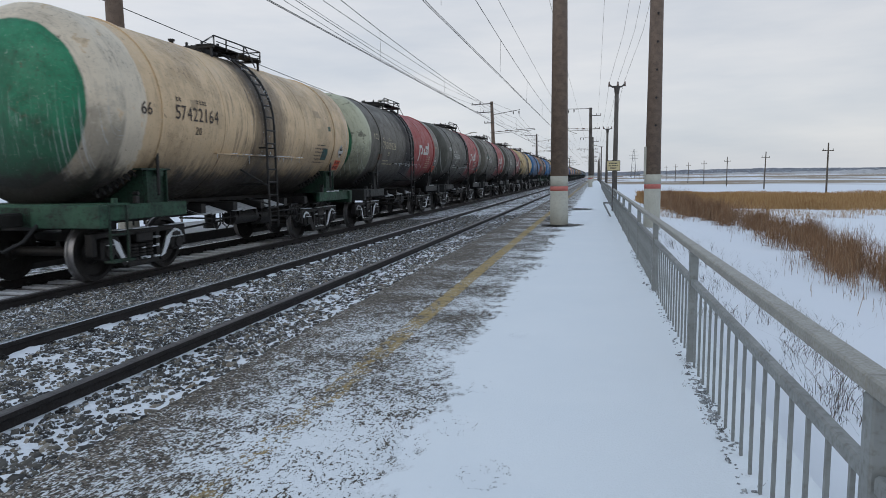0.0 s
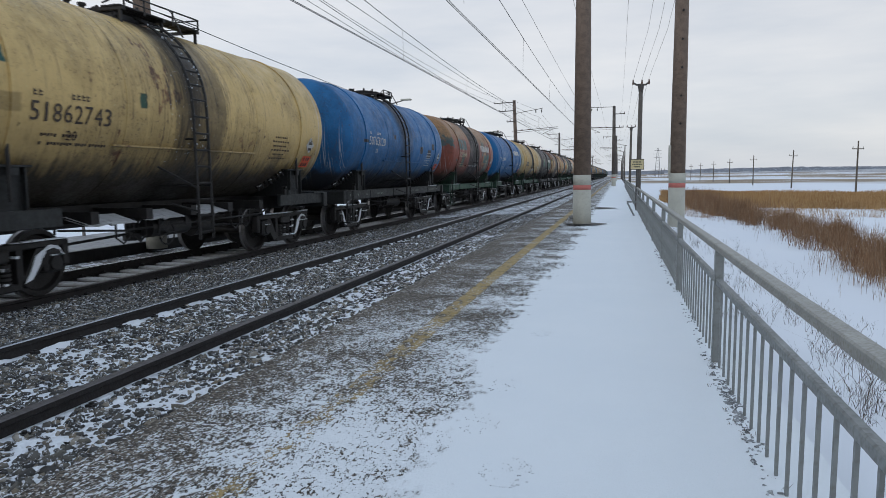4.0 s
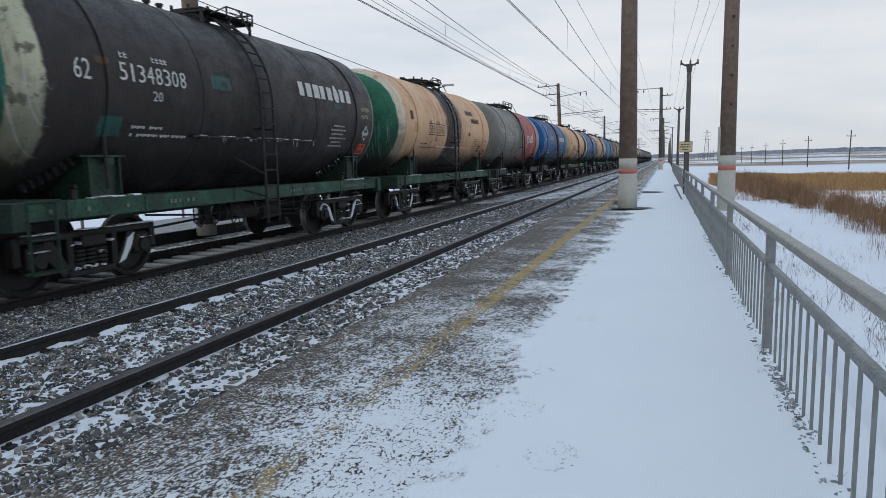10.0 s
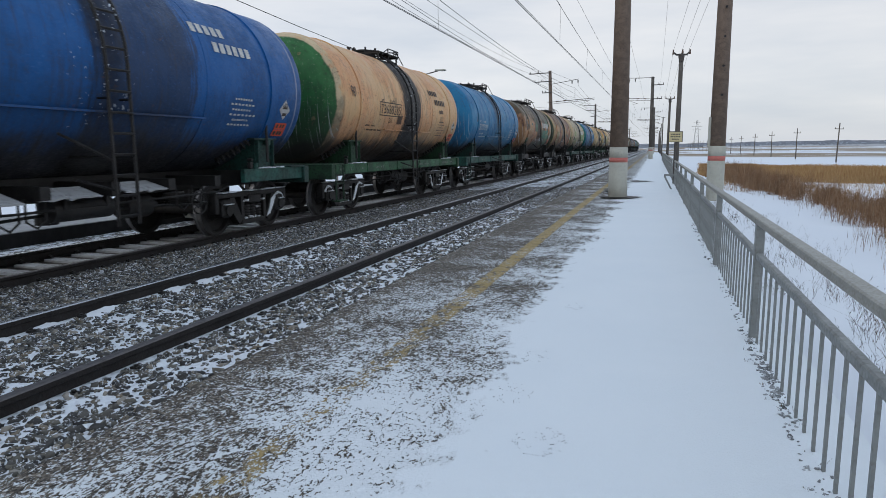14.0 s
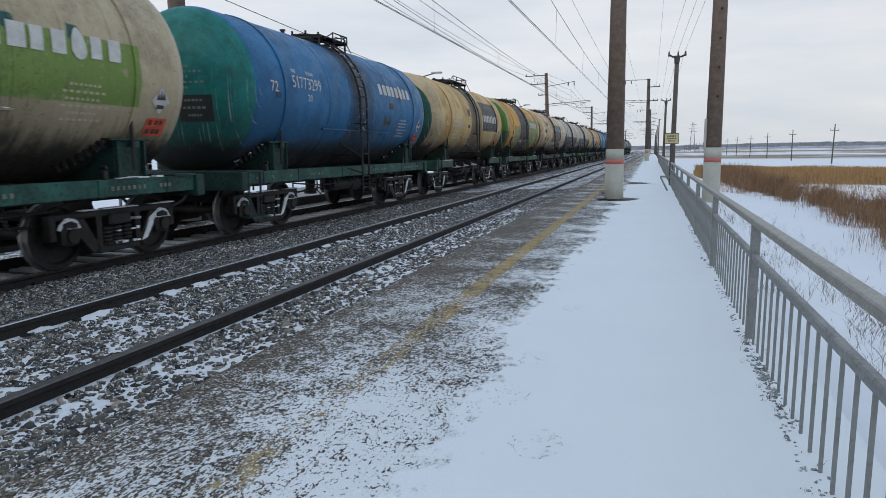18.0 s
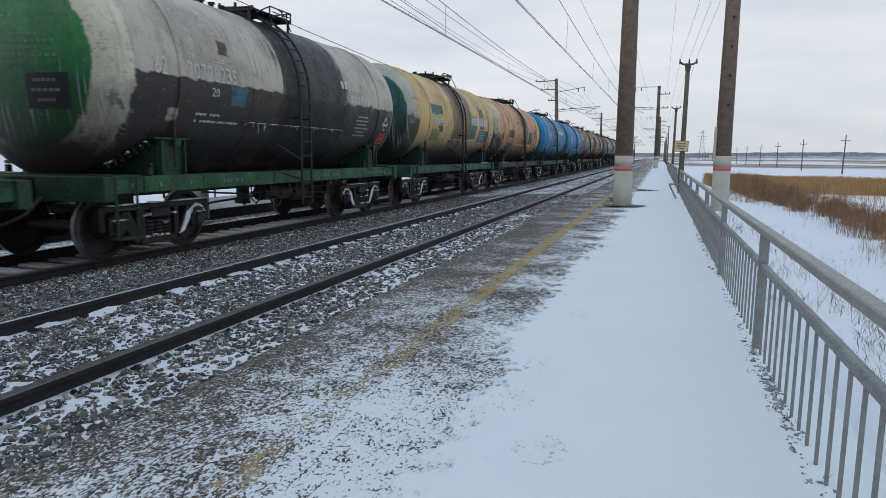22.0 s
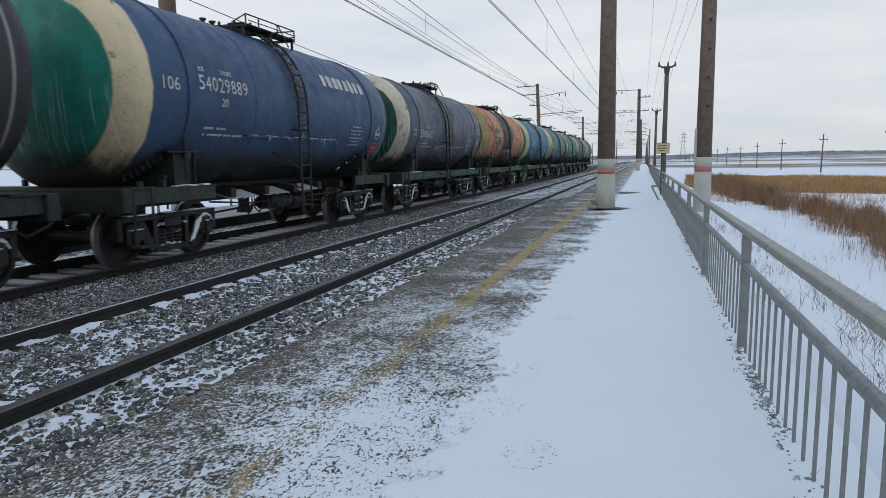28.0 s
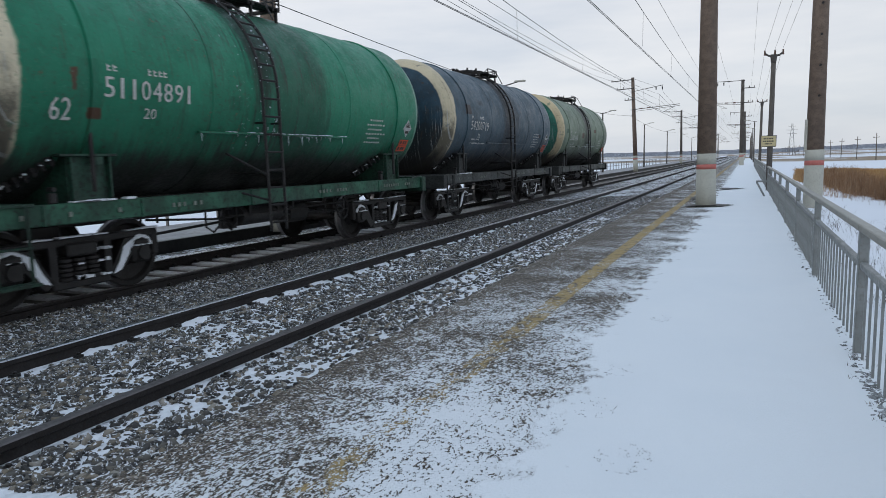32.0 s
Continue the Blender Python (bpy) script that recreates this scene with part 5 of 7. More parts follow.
    dict(say="green with white ring", body=(0.015, 0.18, 0.10), body2=(0.012, 0.145, 0.08), cap=(0.01, 0.13, 0.075), disc=1.42, ring=(0.62, 0.62, 0.52), edge=-4.82, band=0.55, bandy=(-0.4, 1.1), bandc=(0.0093, 0.031, 0.0186), dirt=0.85, f=(0.03, 0.15, 0.085), dy=-0.3, lad=-0.5, no="51104891", num=(-3.77, -0.06, -2.28), boxed=0, code="62", cz=-0.34, ink="white"),
    dict(say="dark slate blue with cream ring", body=(0.05, 0.085, 0.11), body2=(0.04, 0.07, 0.09), cap=(0.02, 0.05, 0.075), disc=1.3, ring=(0.55, 0.54, 0.44), edge=-4.75, band=0.5, f=(0.08, 0.09, 0.085), dy=-0.3, no="54200719", ink="white"),
    dict(say="pale grey-green with teal end", body=(0.13, 0.2, 0.165), body2=(0.11, 0.165, 0.14), cap=(0.02, 0.14, 0.095), disc=1.3, ring=(0.56, 0.52, 0.38), edge=-4.75, band=0.3, f=(0.09, 0.1, 0.09), dy=-0.3, no="51080466", ink="white"),
]


def on_barrel(y, a, out=0.0):
    """A point of the barrel's camera side at y along and arc height a above the middle."""
    t = a / TANK_R
    return ((TANK_R + out) * math.cos(t), y, (TANK_R + out) * math.sin(t))


def barrel_patch(bm, y0, y1, a0, a1, out=0.010, skew=0.0):
    k = max(1, round(abs(a1 - a0) / 0.12))
    cols = []
    for i in range(k + 1):
        a = a0 + (a1 - a0) * i / k
        s = skew * i / k
        cols.append((bm.verts.new(on_barrel(y0 + s, a, out)), bm.verts.new(on_barrel(y1 + s, a, out))))
    for p, q in zip(cols, cols[1:]):
        bm.faces.new((p[0], p[1], q[1], q[0]))


def lettering(text, height, y0, a0, length=None, out=0.014):
    """Stencilled characters laid on the barrel, from y0 at arc height a0."""
    cu = bpy.data.curves.new("lettering", "FONT")
    cu.body, cu.size, cu.resolution_u = text, 1.0, 2
    tmp = bpy.data.objects.new("lettering", cu)
    me = tmp.to_mesh()
    co = np.array([v.co[:] for v in me.vertices])
    faces = [tuple(p.vertices) for p in me.polygons]
    tmp.to_mesh_clear()
    lo, hi = co.min(0), co.max(0)
    sy = height / (hi[1] - lo[1])
    sx = (length / (hi[0] - lo[0])) if length else sy * 0.8
    pts = [on_barrel(y0 + (c[0] - lo[0]) * sx, a0 + (c[1] - lo[1]) * sy, out) for c in co]
    out_me = bpy.data.meshes.new("lettering")
    out_me.from_pydata(pts, [], faces)
    bpy.data.objects.remove(tmp)
    bpy.data.curves.remove(cu)
    return out_me


def shared_wagon_meshes():
    m = {}
    # barrel with dished ends, and the longer one of the wagons without a full side sill
    for key, half, deep in (("barrel", 4.85, 0.52), ("long_barrel", 4.98, 0.56)):
        bm = bmesh.new()
        prof = []
        for k in range(11):
            t = math.pi / 2 * k / 10
            prof.append((-half - deep * math.cos(t), TANK_R * math.sin(t) ** 0.92))
        prof += [(y, TANK_R) for y in (-3.7, -1.9, 0.0, 1.9, 3.7)]
        prof += [(-u, r) for u, r in reversed(prof[:11])]
        lathe(bm, prof, 64, "y")
        m[key] = mesh_of(bm, "barrel", IRON, 60)
    # seams and hold-down straps
    for nm, w, h, at in (("seam", 0.012, 0.006, 1.9), ("strap", 0.045, 0.026, 3.9)):
        for sg in (-1, 1):
            bm = bmesh.new()
            yy = sg * at
            lathe(bm, [(yy - w, TANK_R - 0.02), (yy - w, TANK_R + h), (yy + w, TANK_R + h), (yy + w, TANK_R - 0.02)], 64, "y")
            m[nm + str(sg)] = mesh_of(bm, nm, IRON, 40)
    # hatch, walkway and rails on top
    bm = bmesh.new()
    lathe(bm, [(1.52, 0.0), (1.52, 0.34), (1.76, 0.34), (1.76, 0.38), (1.80, 0.38), (1.83, 0.24), (1.85, 0.0)], 24, "z")
    for k in range(6):
        a = k * math.pi / 3
        rod(bm, (0.38 * math.cos(a), 0.38 * math.sin(a), 1.68), (0.38 * math.cos(a), 0.38 * math.sin(a), 1.88), 0.03, None, 6)
    pipe(bm, [(0, 0.34, 1.76), (0, 0.56, 1.90), (0, 0.7, 1.76)], 0.03)
    m["hatch"] = mesh_of(bm, "hatch", IRON)
    bm = bmesh.new()
    rod(bm, (0, 0, 1.58), (0, 0, 1.70), 0.045, None, 8)
    rod(bm, (0, 0, 1.70), (0, 0, 1.74), 0.07, None, 8)
    m["valve"] = mesh_of(bm, "valve", IRON)
    bm = bmesh.new()
    box(bm, 0, 0.115, -0.75, 0.85, 1.67, 1.70, 0.006)
    m["plank1"] = mesh_of(bm, "plank", IRON)
    bm = bmesh.new()
    box(bm, 0, 0.115, -0.95, 1.22, 1.67, 1.70, 0.006)
    m["plank0"] = mesh_of(bm, "plank", IRON)
    bm = bmesh.new()
    box(bm, -0.82, 0.82, -0.03, 0.03, 1.62, 1.675)
    for x in (-0.76, 0.76):
        box(bm, x - 0.022, x + 0.022, -0.022, 0.022, 1.38, 1.64)
    m["walkway_support"] = mesh_of(bm, "walkway_support", IRON)
    for q, (hh, y0, y1) in enumerate(((1.88, -0.85, 1.2), (1.84, 0.0, 0.85))):
        bm = bmesh.new()
        for y in (y0, y0 + 0.5, (y0 + 0.5 + y1) / 2, y1):
            rod(bm, (0.80, y, 1.62), (0.80, y, hh), 0.018, None, 5)
        pipe(bm, [(0.80, y0 - 0.5, 1.62), (0.80, y0, hh), (0.80, y1, hh), (0.80, y1, 1.62)], 0.016, 5)
        pipe(bm, [(0.80, y0 + 0.1, (hh + 1.66) / 2), (0.80, y1, (hh + 1.66) / 2)], 0.011, 5)
        pipe(bm, [(0.80, 0.30, hh), (1.05, 0.05, hh - 0.12), (1.30, 0.0, 1.30)], 0.014, 5)
        m["guard_rail%d" % q] = mesh_of(bm, "guard_rail", IRON)
        bm = bmesh.new()
        pipe(bm, [(-0.80, y1 + 0.02, hh), (0.80, y1 + 0.02, hh)], 0.016, 5)
        pipe(bm, [(-0.80, y1 + 0.02, hh - 0.14), (0.80, y1 + 0.02, hh - 0.14)], 0.012, 5)
        m["cross_rail%d" % q] = mesh_of(bm, "cross_rail", IRON)
    # ladder on the camera side, over the barrel's shoulder
    for s in (1, -1):
        bm = bmesh.new()
        for y in (-0.42, -0.02):
            pts = [(s * (TANK_R + 0.10) * math.cos(t), y, (TANK_R + 0.10) * math.sin(t)) for t in [radians(68 - 8.5 * i) for i in range(9)]]
            pts.append((s * (TANK_R + 0.13), y, -2.25))
            pipe(bm, pts, 0.027, 5)
        for i in range(16):
            if i < 8:
                t = radians(66 - 8.6 * i)
                x, z = s * (TANK_R + 0.10) * math.cos(t), (TANK_R + 0.10) * math.sin(t)
            else:
                x, z = s * (TANK_R + 0.125), -0.12 - (i - 8) * 0.285
            rod(bm, (x, -0.42, z), (x, -0.02, z), 0.020, None, 5)
        for z in (-0.5, -1.3):
            for y in (-0.42, -0.02):
                rod(bm, (s * (TANK_R + 0.12), y, z), (s * TANK_R * math.cos(math.asin(max(-0.95, z / TANK_R))), y, z), 0.016, None, 4)
        rod(bm, (s * (TANK_R + 0.12), -0.42, -1.35), (s * 1.36, -0.95, -0.98), 0.022, None, 5)
        rod(bm, (s * (TANK_R + 0.12), -0.42, -1.75), (s * 1.42, -0.75, -1.60), 0.02, None, 5)
        m["ladder" + str(s)] = mesh_of(bm, "ladder", IRON)
    # ledge of the heating jacket
    bm = bmesh.new()
    box(bm, 1.38, 1.545, -2.15, 1.9, -0.69, -0.66)
    m["jacket"] = mesh_of(bm, "jacket", IRON)
    # saddle half over the bogie: a box bearer under the barrel, a flange on its top edge, ribs on its face
    bm = bmesh.new()
    shape = ((1.36, -1.60), (1.36, -1.02), (1.27, -0.985), (1.14, -1.14), (0.85, -1.39), (0.45, -1.56), (0.40, -1.60))
    va = [bm.verts.new((x, y, z)) for y in (-0.30, 0.30) for x, z in shape]
    bm.faces.new(va[:7])
    bm.faces.new(va[13:6:-1])
    for k in range(7):
        j = (k + 1) % 7
        bm.faces.new((va[k], va[7 + k], va[7 + j], va[j]))
    m["saddle"] = mesh_of(bm, "saddle", IRON)
    bm = bmesh.new()
    box(bm, 1.24, 1.44, -0.42, 0.38, -1.018, -0.985, 0.006)
    box(bm, 1.36, 1.44, 0.05, 0.16, -1.12, -1.02)
    m["flange"] = mesh_of(bm, "flange", IRON)
    bm = bmesh.new()
    box(bm, 1.36, 1.43, -0.012, 0.012, -1.575, -1.02)
    m["rib"] = mesh_of(bm, "rib", IRON)
    bm = bmesh.new()
    box(bm, 1.37, 1.45, -0.045, 0.045, -1.57, -1.44, 0.012)
    rod(bm, (1.36, 0, -1.40), (1.46, 0, -1.40), 0.03, None, 8)
    m["lug"] = mesh_of(bm, "lug", IRON)
    bm = bmesh.new()
    rod(bm, (1.45, 0.0, -0.60), (1.45, 0.0, -1.45), 0.028, None, 6)
    m["tie_rod"] = mesh_of(bm, "tie_rod", IRON)
    bm = bmesh.new()
    rnd = random.Random(8)
    for k in range(5):
        u = -0.5 + 0.95 * rnd.random()
        v = u + 0.10 + 0.25 * rnd.random()
        box(bm, 1.36, 1.47, u, v, -1.572, -1.555 + 0.02 * rnd.random(), 0.004)
    m["saddle_snow"] = mesh_of(bm, "saddle_snow", SNOW)
    bm = bmesh.new()
    rnd = random.Random(12)
    for k in range(7):
        u = k / 6
        t = radians(-57 + 17 * u)
        p = Vector(((TANK_R + 0.03) * math.cos(t), -0.86 + 0.42 * u, (TANK_R + 0.03) * math.sin(t)))
        turn = Matrix.Translation(p) @ Matrix.Rotation(-t, 4, "Y")
        bmesh.ops.create_cube(bm, size=1.0, matrix=turn @ Matrix.Diagonal((0.09, 0.085, 0.055, 1)))
        bmesh.ops.create_cone(bm, cap_ends=True, segments=6, radius1=0.026, radius2=0.022, depth=0.08, matrix=turn @ Matrix.Translation((0.06, 0, 0)) @ Matrix.Rotation(math.pi / 2, 4, "Y"))
    m["foot_bolts"] = mesh_of(bm, "foot_bolts", IRON)
    bm = bmesh.new()
    for k in range(12):
        u = rnd.random()
        t = radians(-57 + 17 * u)
        p = Vector(((TANK_R + 0.07) * math.cos(t), -0.86 + 0.42 * u + rnd.gauss(0, 0.03), (TANK_R + 0.07) * math.sin(t) + 0.03))
        bmesh.ops.create_icosphere(bm, subdivisions=1, radius=0.012 + 0.012 * rnd.random(), matrix=Matrix.Translation(p) @ Matrix.Diagonal((1, 1.6, 0.7, 1)))
    m["foot_snow"] = mesh_of(bm, "foot_snow", SNOW)
    # frame pieces, heights from the rail head
    bm = bmesh.new()
    box(bm, -0.30, 0.30, -5.45, 5.45, 0.86, 1.24, 0.02)
    m["centre_sill"] = mesh_of(bm, "centre_sill", IRON)
    bm = bmesh.new()
    box(bm, -1.35, 1.35, -0.08, 0.08, 0.98, 1.16)
    m["crossbearer"] = mesh_of(bm, "crossbearer", IRON)
    bm = bmesh.new()
    box(bm, -0.05, 0.05, -5.42, 5.42, 1.0, 1.245, 0.012)
    box(bm, -0.10, 0.05, -5.42, 5.42, 1.235, 1.25)
    for y in (-4.6, -3.2, -1.0, 1.0, 3.2, 4.6):
        box(bm, 0.05, 0.065, y - 0.02, y + 0.02, 1.0, 1.24)
    m["side_sill"] = mesh_of(bm, "side_sill", IRON)
    bm = bmesh.new()
    box(bm, -0.05, 0.05, -1.15, 1.15, 1.0, 1.245, 0.012)
    box(bm, -0.10, 0.05, -1.15, 1.15, 1.235, 1.25)
    rod(bm, (0.03, -0.75, 1.25), (0.03, -0.75, 1.36), 0.05, None, 10)
    m["short_sill"] = mesh_of(bm, "side_sill", IRON)
    bm = bmesh.new()
    low, high = [], []
    for k in range(13):
        y = -0.52 + 1.04 * k / 12
        dip = 0.05 * noise.noise((k * 0.9, 3.0, 0.0))
        low.append((bm.verts.new((1.33 + dip, y, 1.00 + dip)), bm.verts.new((1.32 + dip, y, 0.975 + dip))))
        high.append((bm.verts.new((0.90, y, 1.12)), bm.verts.new((0.90, y, 1.08))))
    for k in range(12):
        bm.faces.new((low[k][0], low[k + 1][0], high[k + 1][0], high[k][0]))
        bm.faces.new((low[k][1], low[k + 1][1], low[k + 1][0], low[k][0]))
        bm.faces.new((high[k][1], high[k + 1][1], low[k + 1][1], low[k][1]))
    m["tread_plate"] = mesh_of(bm, "snowy_tread_plate", DULL_SNOW)
    bm = bmesh.new()
    box(bm, -1.52, 1.52, -0.10, 0.10, 0.90, 1.26, 0.015)
    box(bm, -1.50, 1.50, 0.08, 0.62, 1.245, 1.275)
    m["end_beam"] = mesh_of(bm, "end_beam", IRON)
    bm = bmesh.new()
    for y in (0.1, 0.5):
        pipe(bm, [(1.52, y, 1.24), (1.52, y, 0.38)], 0.022, 5)
    box(bm, 1.42, 1.62, 0.06, 0.54, 0.36, 0.39)
    box(bm, 1.46, 1.56, 0.08, 0.52, 0.78, 0.80)
    m["step"] = mesh_of(bm.copy(), "corner_step", IRON)
    pipe(bm, [(1.52, 0.1, 1.24), (1.52, 0.1, 1.95)], 0.022, 5)
    m["steps"] = mesh_of(bm, "corner_steps", IRON)
    bm = bmesh.new()
    box(bm, -0.13, 0.13, -0.45, 0.1, 0.92, 1.14, 0.03)
    box(bm, -0.20, 0.05, -0.62, -0.38, 0.90, 1.20, 0.05)
    box(bm, 0.07, 0.19, -0.60, -0.40, 0.94, 1.14, 0.04)
    pipe(bm, [(0.38, 0.0, 0.95), (0.36, -0.25, 0.72), (0.22, -0.5, 0.58), (0.05, -0.62, 0.70)], 0.03, 6)
    m["coupler"] = mesh_of(bm, "coupler", IRON)
    # brake gear under the frame
    bm = bmesh.new()
    rod(bm, (1.02, -0.9, 0.80), (1.02, 0.15, 0.80), 0.16, None, 16)
    for y in (-0.75, 0.0):
        box(bm, 0.85, 1.19, y - 0.025, y + 0.025, 0.8, 1.02)
    m["air_tank"] = mesh_of(bm, "air_reservoir", IRON, 40)
    bm = bmesh.new()
    rod(bm, (0.75, 0.7, 0.72), (0.75, 1.25, 0.72), 0.19, None, 16)
    rod(bm, (0.75, 1.25, 0.72), (0.75, 1.5, 0.72), 0.04, None, 8)
    box(bm, 0.6, 0.9, 0.8, 0.86, 0.72, 1.02)
    m["brake_cylinder"] = mesh_of(bm, "brake_cylinder", IRON, 40)
    bm = bmesh.new()
    pipe(bm, [(0.9, -3.0, 0.66), (0.9, -1.0, 0.74), (0.9, 1.4, 0.70), (0.9, 3.0, 0.62)], 0.022, 5)
    m["brake_rod"] = mesh_of(bm, "brake_rod", IRON)
    bm = bmesh.new()
    pipe(bm, [(1.15, -2.9, 0.92), (1.15, -1.6, 0.82), (1.2, 2.6, 0.86), (1.15, 3.0, 0.95)], 0.018, 5)
    m["air_pipe"] = mesh_of(bm, "air_pipe", IRON)
    bm = bmesh.new()
    pipe(bm, [(1.1, 0, 1.0), (1.1, 0, 0.70), (1.1, 0.16, 0.60), (1.1, 0.3, 0.70), (1.1, 0.3, 0.95)], 0.018, 5)
    m["hanger"] = mesh_of(bm, "hanger", IRON)
    bm = bmesh.new()
    for k in range(16):
        a, b = 2 * math.pi * k / 16, 2 * math.pi * (k + 1) / 16
        rod(bm, (1.32, 0.2 * math.cos(a), 0.2 * math.sin(a)), (1.32, 0.2 * math.cos(b), 0.2 * math.sin(b)), 0.014, None, 5)
    for k in range(5):
        a = 2 * math.pi * k / 5
        rod(bm, (1.32, 0, 0), (1.32, 0.2 * math.cos(a), 0.2 * math.sin(a)), 0.012, None, 4)
    rod(bm, (0.7, 0, 0), (1.34, 0, 0), 0.02, None, 6)
    m["handwheel"] = mesh_of(bm, "brake_handwheel", IRON)
    bm = bmesh.new()
    rod(bm, (0, 0, 0.62), (0, 0, 1.3), 0.12, 0.16, 12)
    rod(bm, (0, 0, 0.5), (0, 0, 0.62), 0.17, None, 12)
    m["drain"] = mesh_of(bm, "drain_valve", IRON)
    # bogie: side frame with its openings, springs, axle boxes
    lx = 1.02
    bm = bmesh.new()
    a, b = lx - 0.08, lx + 0.08
    box(bm, a, b, -1.20, 1.20, 0.70, 0.80, 0.02)
    box(bm, a, b, -0.42, 0.42, 0.16, 0.26, 0.02)
    for e in (-1, 1):
        va = [bm.verts.new((x, e * y, z)) for x in (a, b) for y, z in ((0.40, 0.26), (0.52, 0.18), (0.80, 0.50), (0.80, 0.70), (0.66, 0.70))]
        bm.faces.new(va[:5])
        bm.faces.new(va[9:4:-1])
        for k in range(5):
            j = (k + 1) % 5
            bm.faces.new((va[k], va[j], va[5 + j], va[5 + k]))
        box(bm, a, b, *sorted((e * 0.34, e * 0.44)), 0.24, 0.72)
        box(bm, a, b, *sorted((e * 1.13, e * 1.24)), 0.42, 0.80, 0.02)
    m["side_frame"] = mesh_of(bm, "side_frame", IRON)
    bm = bmesh.new()
    box(bm, -1.15, 1.15, -0.22, 0.22, 0.56, 0.74, 0.03)
    box(bm, -0.35, 0.35, -0.3, 0.3, 0.70, 0.92, 0.03)
    m["bolster"] = mesh_of(bm, "bolster", IRON)
    bm = bmesh.new()
    prof = [(0.26, 0.0)]
    for k in range(5):
        prof += [(0.265 + k * 0.058, 0.092), (0.30 + k * 0.058, 0.092), (0.31 + k * 0.058, 0.062)]
    lathe(bm, prof + [(0.56, 0.0)], 12, "z")
    m["spring"] = mesh_of(bm, "spring", IRON)
    bm = bmesh.new()
    box(bm, 0.90, 1.14, -0.15, 0.15, 0.34, 0.68, 0.04)
    rod(bm, (1.12, 0, 0.478), (1.18, 0, 0.478), 0.11, 0.10, 12)
    m["axle_box"] = mesh_of(bm, "axle_box", IRON)
    # snow lodged on the bogie
    bm = bmesh.new()
    va = [bm.verts.new((x, y, z)) for x in (1.02, 1.113) for y, z in ((0.45, 0.25), (0.57, 0.29), (0.72, 0.50), (0.78, 0.68), (0.64, 0.60), (0.56, 0.42))]
    bm.faces.new(va[:6])
    bm.faces.new(va[11:5:-1])
    for k in range(6):
        j = (k + 1) % 6
        bm.faces.new((va[k], va[j], va[6 + j], va[6 + k]))
    m["wedge_snow"] = mesh_of(bm, "packed_snow", SNOW)
    bm = bmesh.new()
    for k in range(6):
        t0, t1 = radians(25 + k * 22), radians(47 + k * 22)
        rod(bm, (1.10, 0.20 * math.cos(t0), 0.49 + 0.22 * math.sin(t0)), (1.10, 0.20 * math.cos(t1), 0.49 + 0.22 * math.sin(t1)), 0.022 + 0.008 * (k % 2), None, 5)
    m["arch_snow"] = mesh_of(bm, "packed_snow", SNOW)
    # wheelset
    bm = bmesh.new()
    for s in (-1, 1):
        lathe(bm, [(s * 0.70, 0.0), (s * 0.70, 0.13), (s * 0.76, 0.16), (s * 0.77, 0.38), (s * 0.735, 0.42), (s * 0.735, 0.505), (s * 0.765, 0.507), (s * 0.775, 0.482), (s * 0.865, 0.474), (s * 0.868, 0.41), (s * 0.80, 0.385), (s * 0.79, 0.20), (s * 0.90, 0.14), (s * 0.90, 0.0)], 36, "x")
    rod(bm, (-1.1, 0, 0), (1.1, 0, 0), 0.08, None, 12)
    me = mesh_of(bm, "wheelset", WHEEL_IRON, 35)
    me.materials.append(TREAD)
    for p in me.polygons:
        r = math.hypot(p.center.y, p.center.z)
        if r > 0.47:
            p.material_index = 1
    m["wheelset"] = me
    # thin icicles on the jacket ledge
    for q in range(3):
        bm = bmesh.new()
        rnd = random.Random(5 + q)
        for k in range(26 - 6 * q):
            y = rnd.choice((-1.5, -0.3, 0.4, 1.1)) + rnd.gauss(0, 0.45)
            y = max(-2.1, min(1.85, y))
            h = 0.02 + 0.16 * rnd.random() ** 3
            rod(bm, (1.51 + 0.02 * rnd.random(), y, -0.69 - h), (1.525, y, -0.67), 0.002, 0.006 + 0.006 * rnd.random(), 4)
        for k in range(34):
            y = -2.1 + 3.9 * rnd.random()
            box(bm, 1.48, 1.55, y - 0.015, y + 0.02 + 0.05 * rnd.random(), -0.664, -0.652)
        m["icicles%d" % q] = mesh_of(bm, "icicle_fringe", ICE)
    # frost on the ladder and hatch spill
    bm = bmesh.new()
    for k in range(90):
        t = radians(-22 + 80 * rnd.random())
        y = rnd.choice((-0.42, -0.02, -0.02, -0.22)) + rnd.gauss(0, 0.03)
        r = 0.003 + 0.010 * rnd.random() ** 2
        p = Vector(((TANK_R + 0.11) * math.cos(t), y, (TANK_R + 0.11) * math.sin(t)))
        bmesh.ops.create_icosphere(bm, subdivisions=1, radius=r, matrix=Matrix.Translation(p) @ Matrix.Diagonal((0.7, rnd.uniform(0.6, 1.6), rnd.uniform(1.2, 3.2), 1)))
    for k in range(120):
        u = rnd.random() ** 2
        t = radians(62 - 95 * rnd.random())
        y = -0.28 - 0.9 * u * rnd.choice((1, 1, 1, -0.7)) + rnd.gauss(0, 0.03)
        w, h = 0.002 + 0.006 * rnd.random(), 0.004 + 0.022 * rnd.random() ** 2
        q = [bm.verts.new(((TANK_R + 0.008) * math.cos(t + dt), y + dy, (TANK_R + 0.008) * math.sin(t + dt))) for dt, dy in ((0, -w), (-h * 0.3, w * 0.7), (-h, w * 0.2), (-h * 0.6, -w * 0.8))]
        bm.faces.new(q)
    m["frost"] = mesh_of(bm, "ladder_frost", ICE)
    bm = bmesh.new()
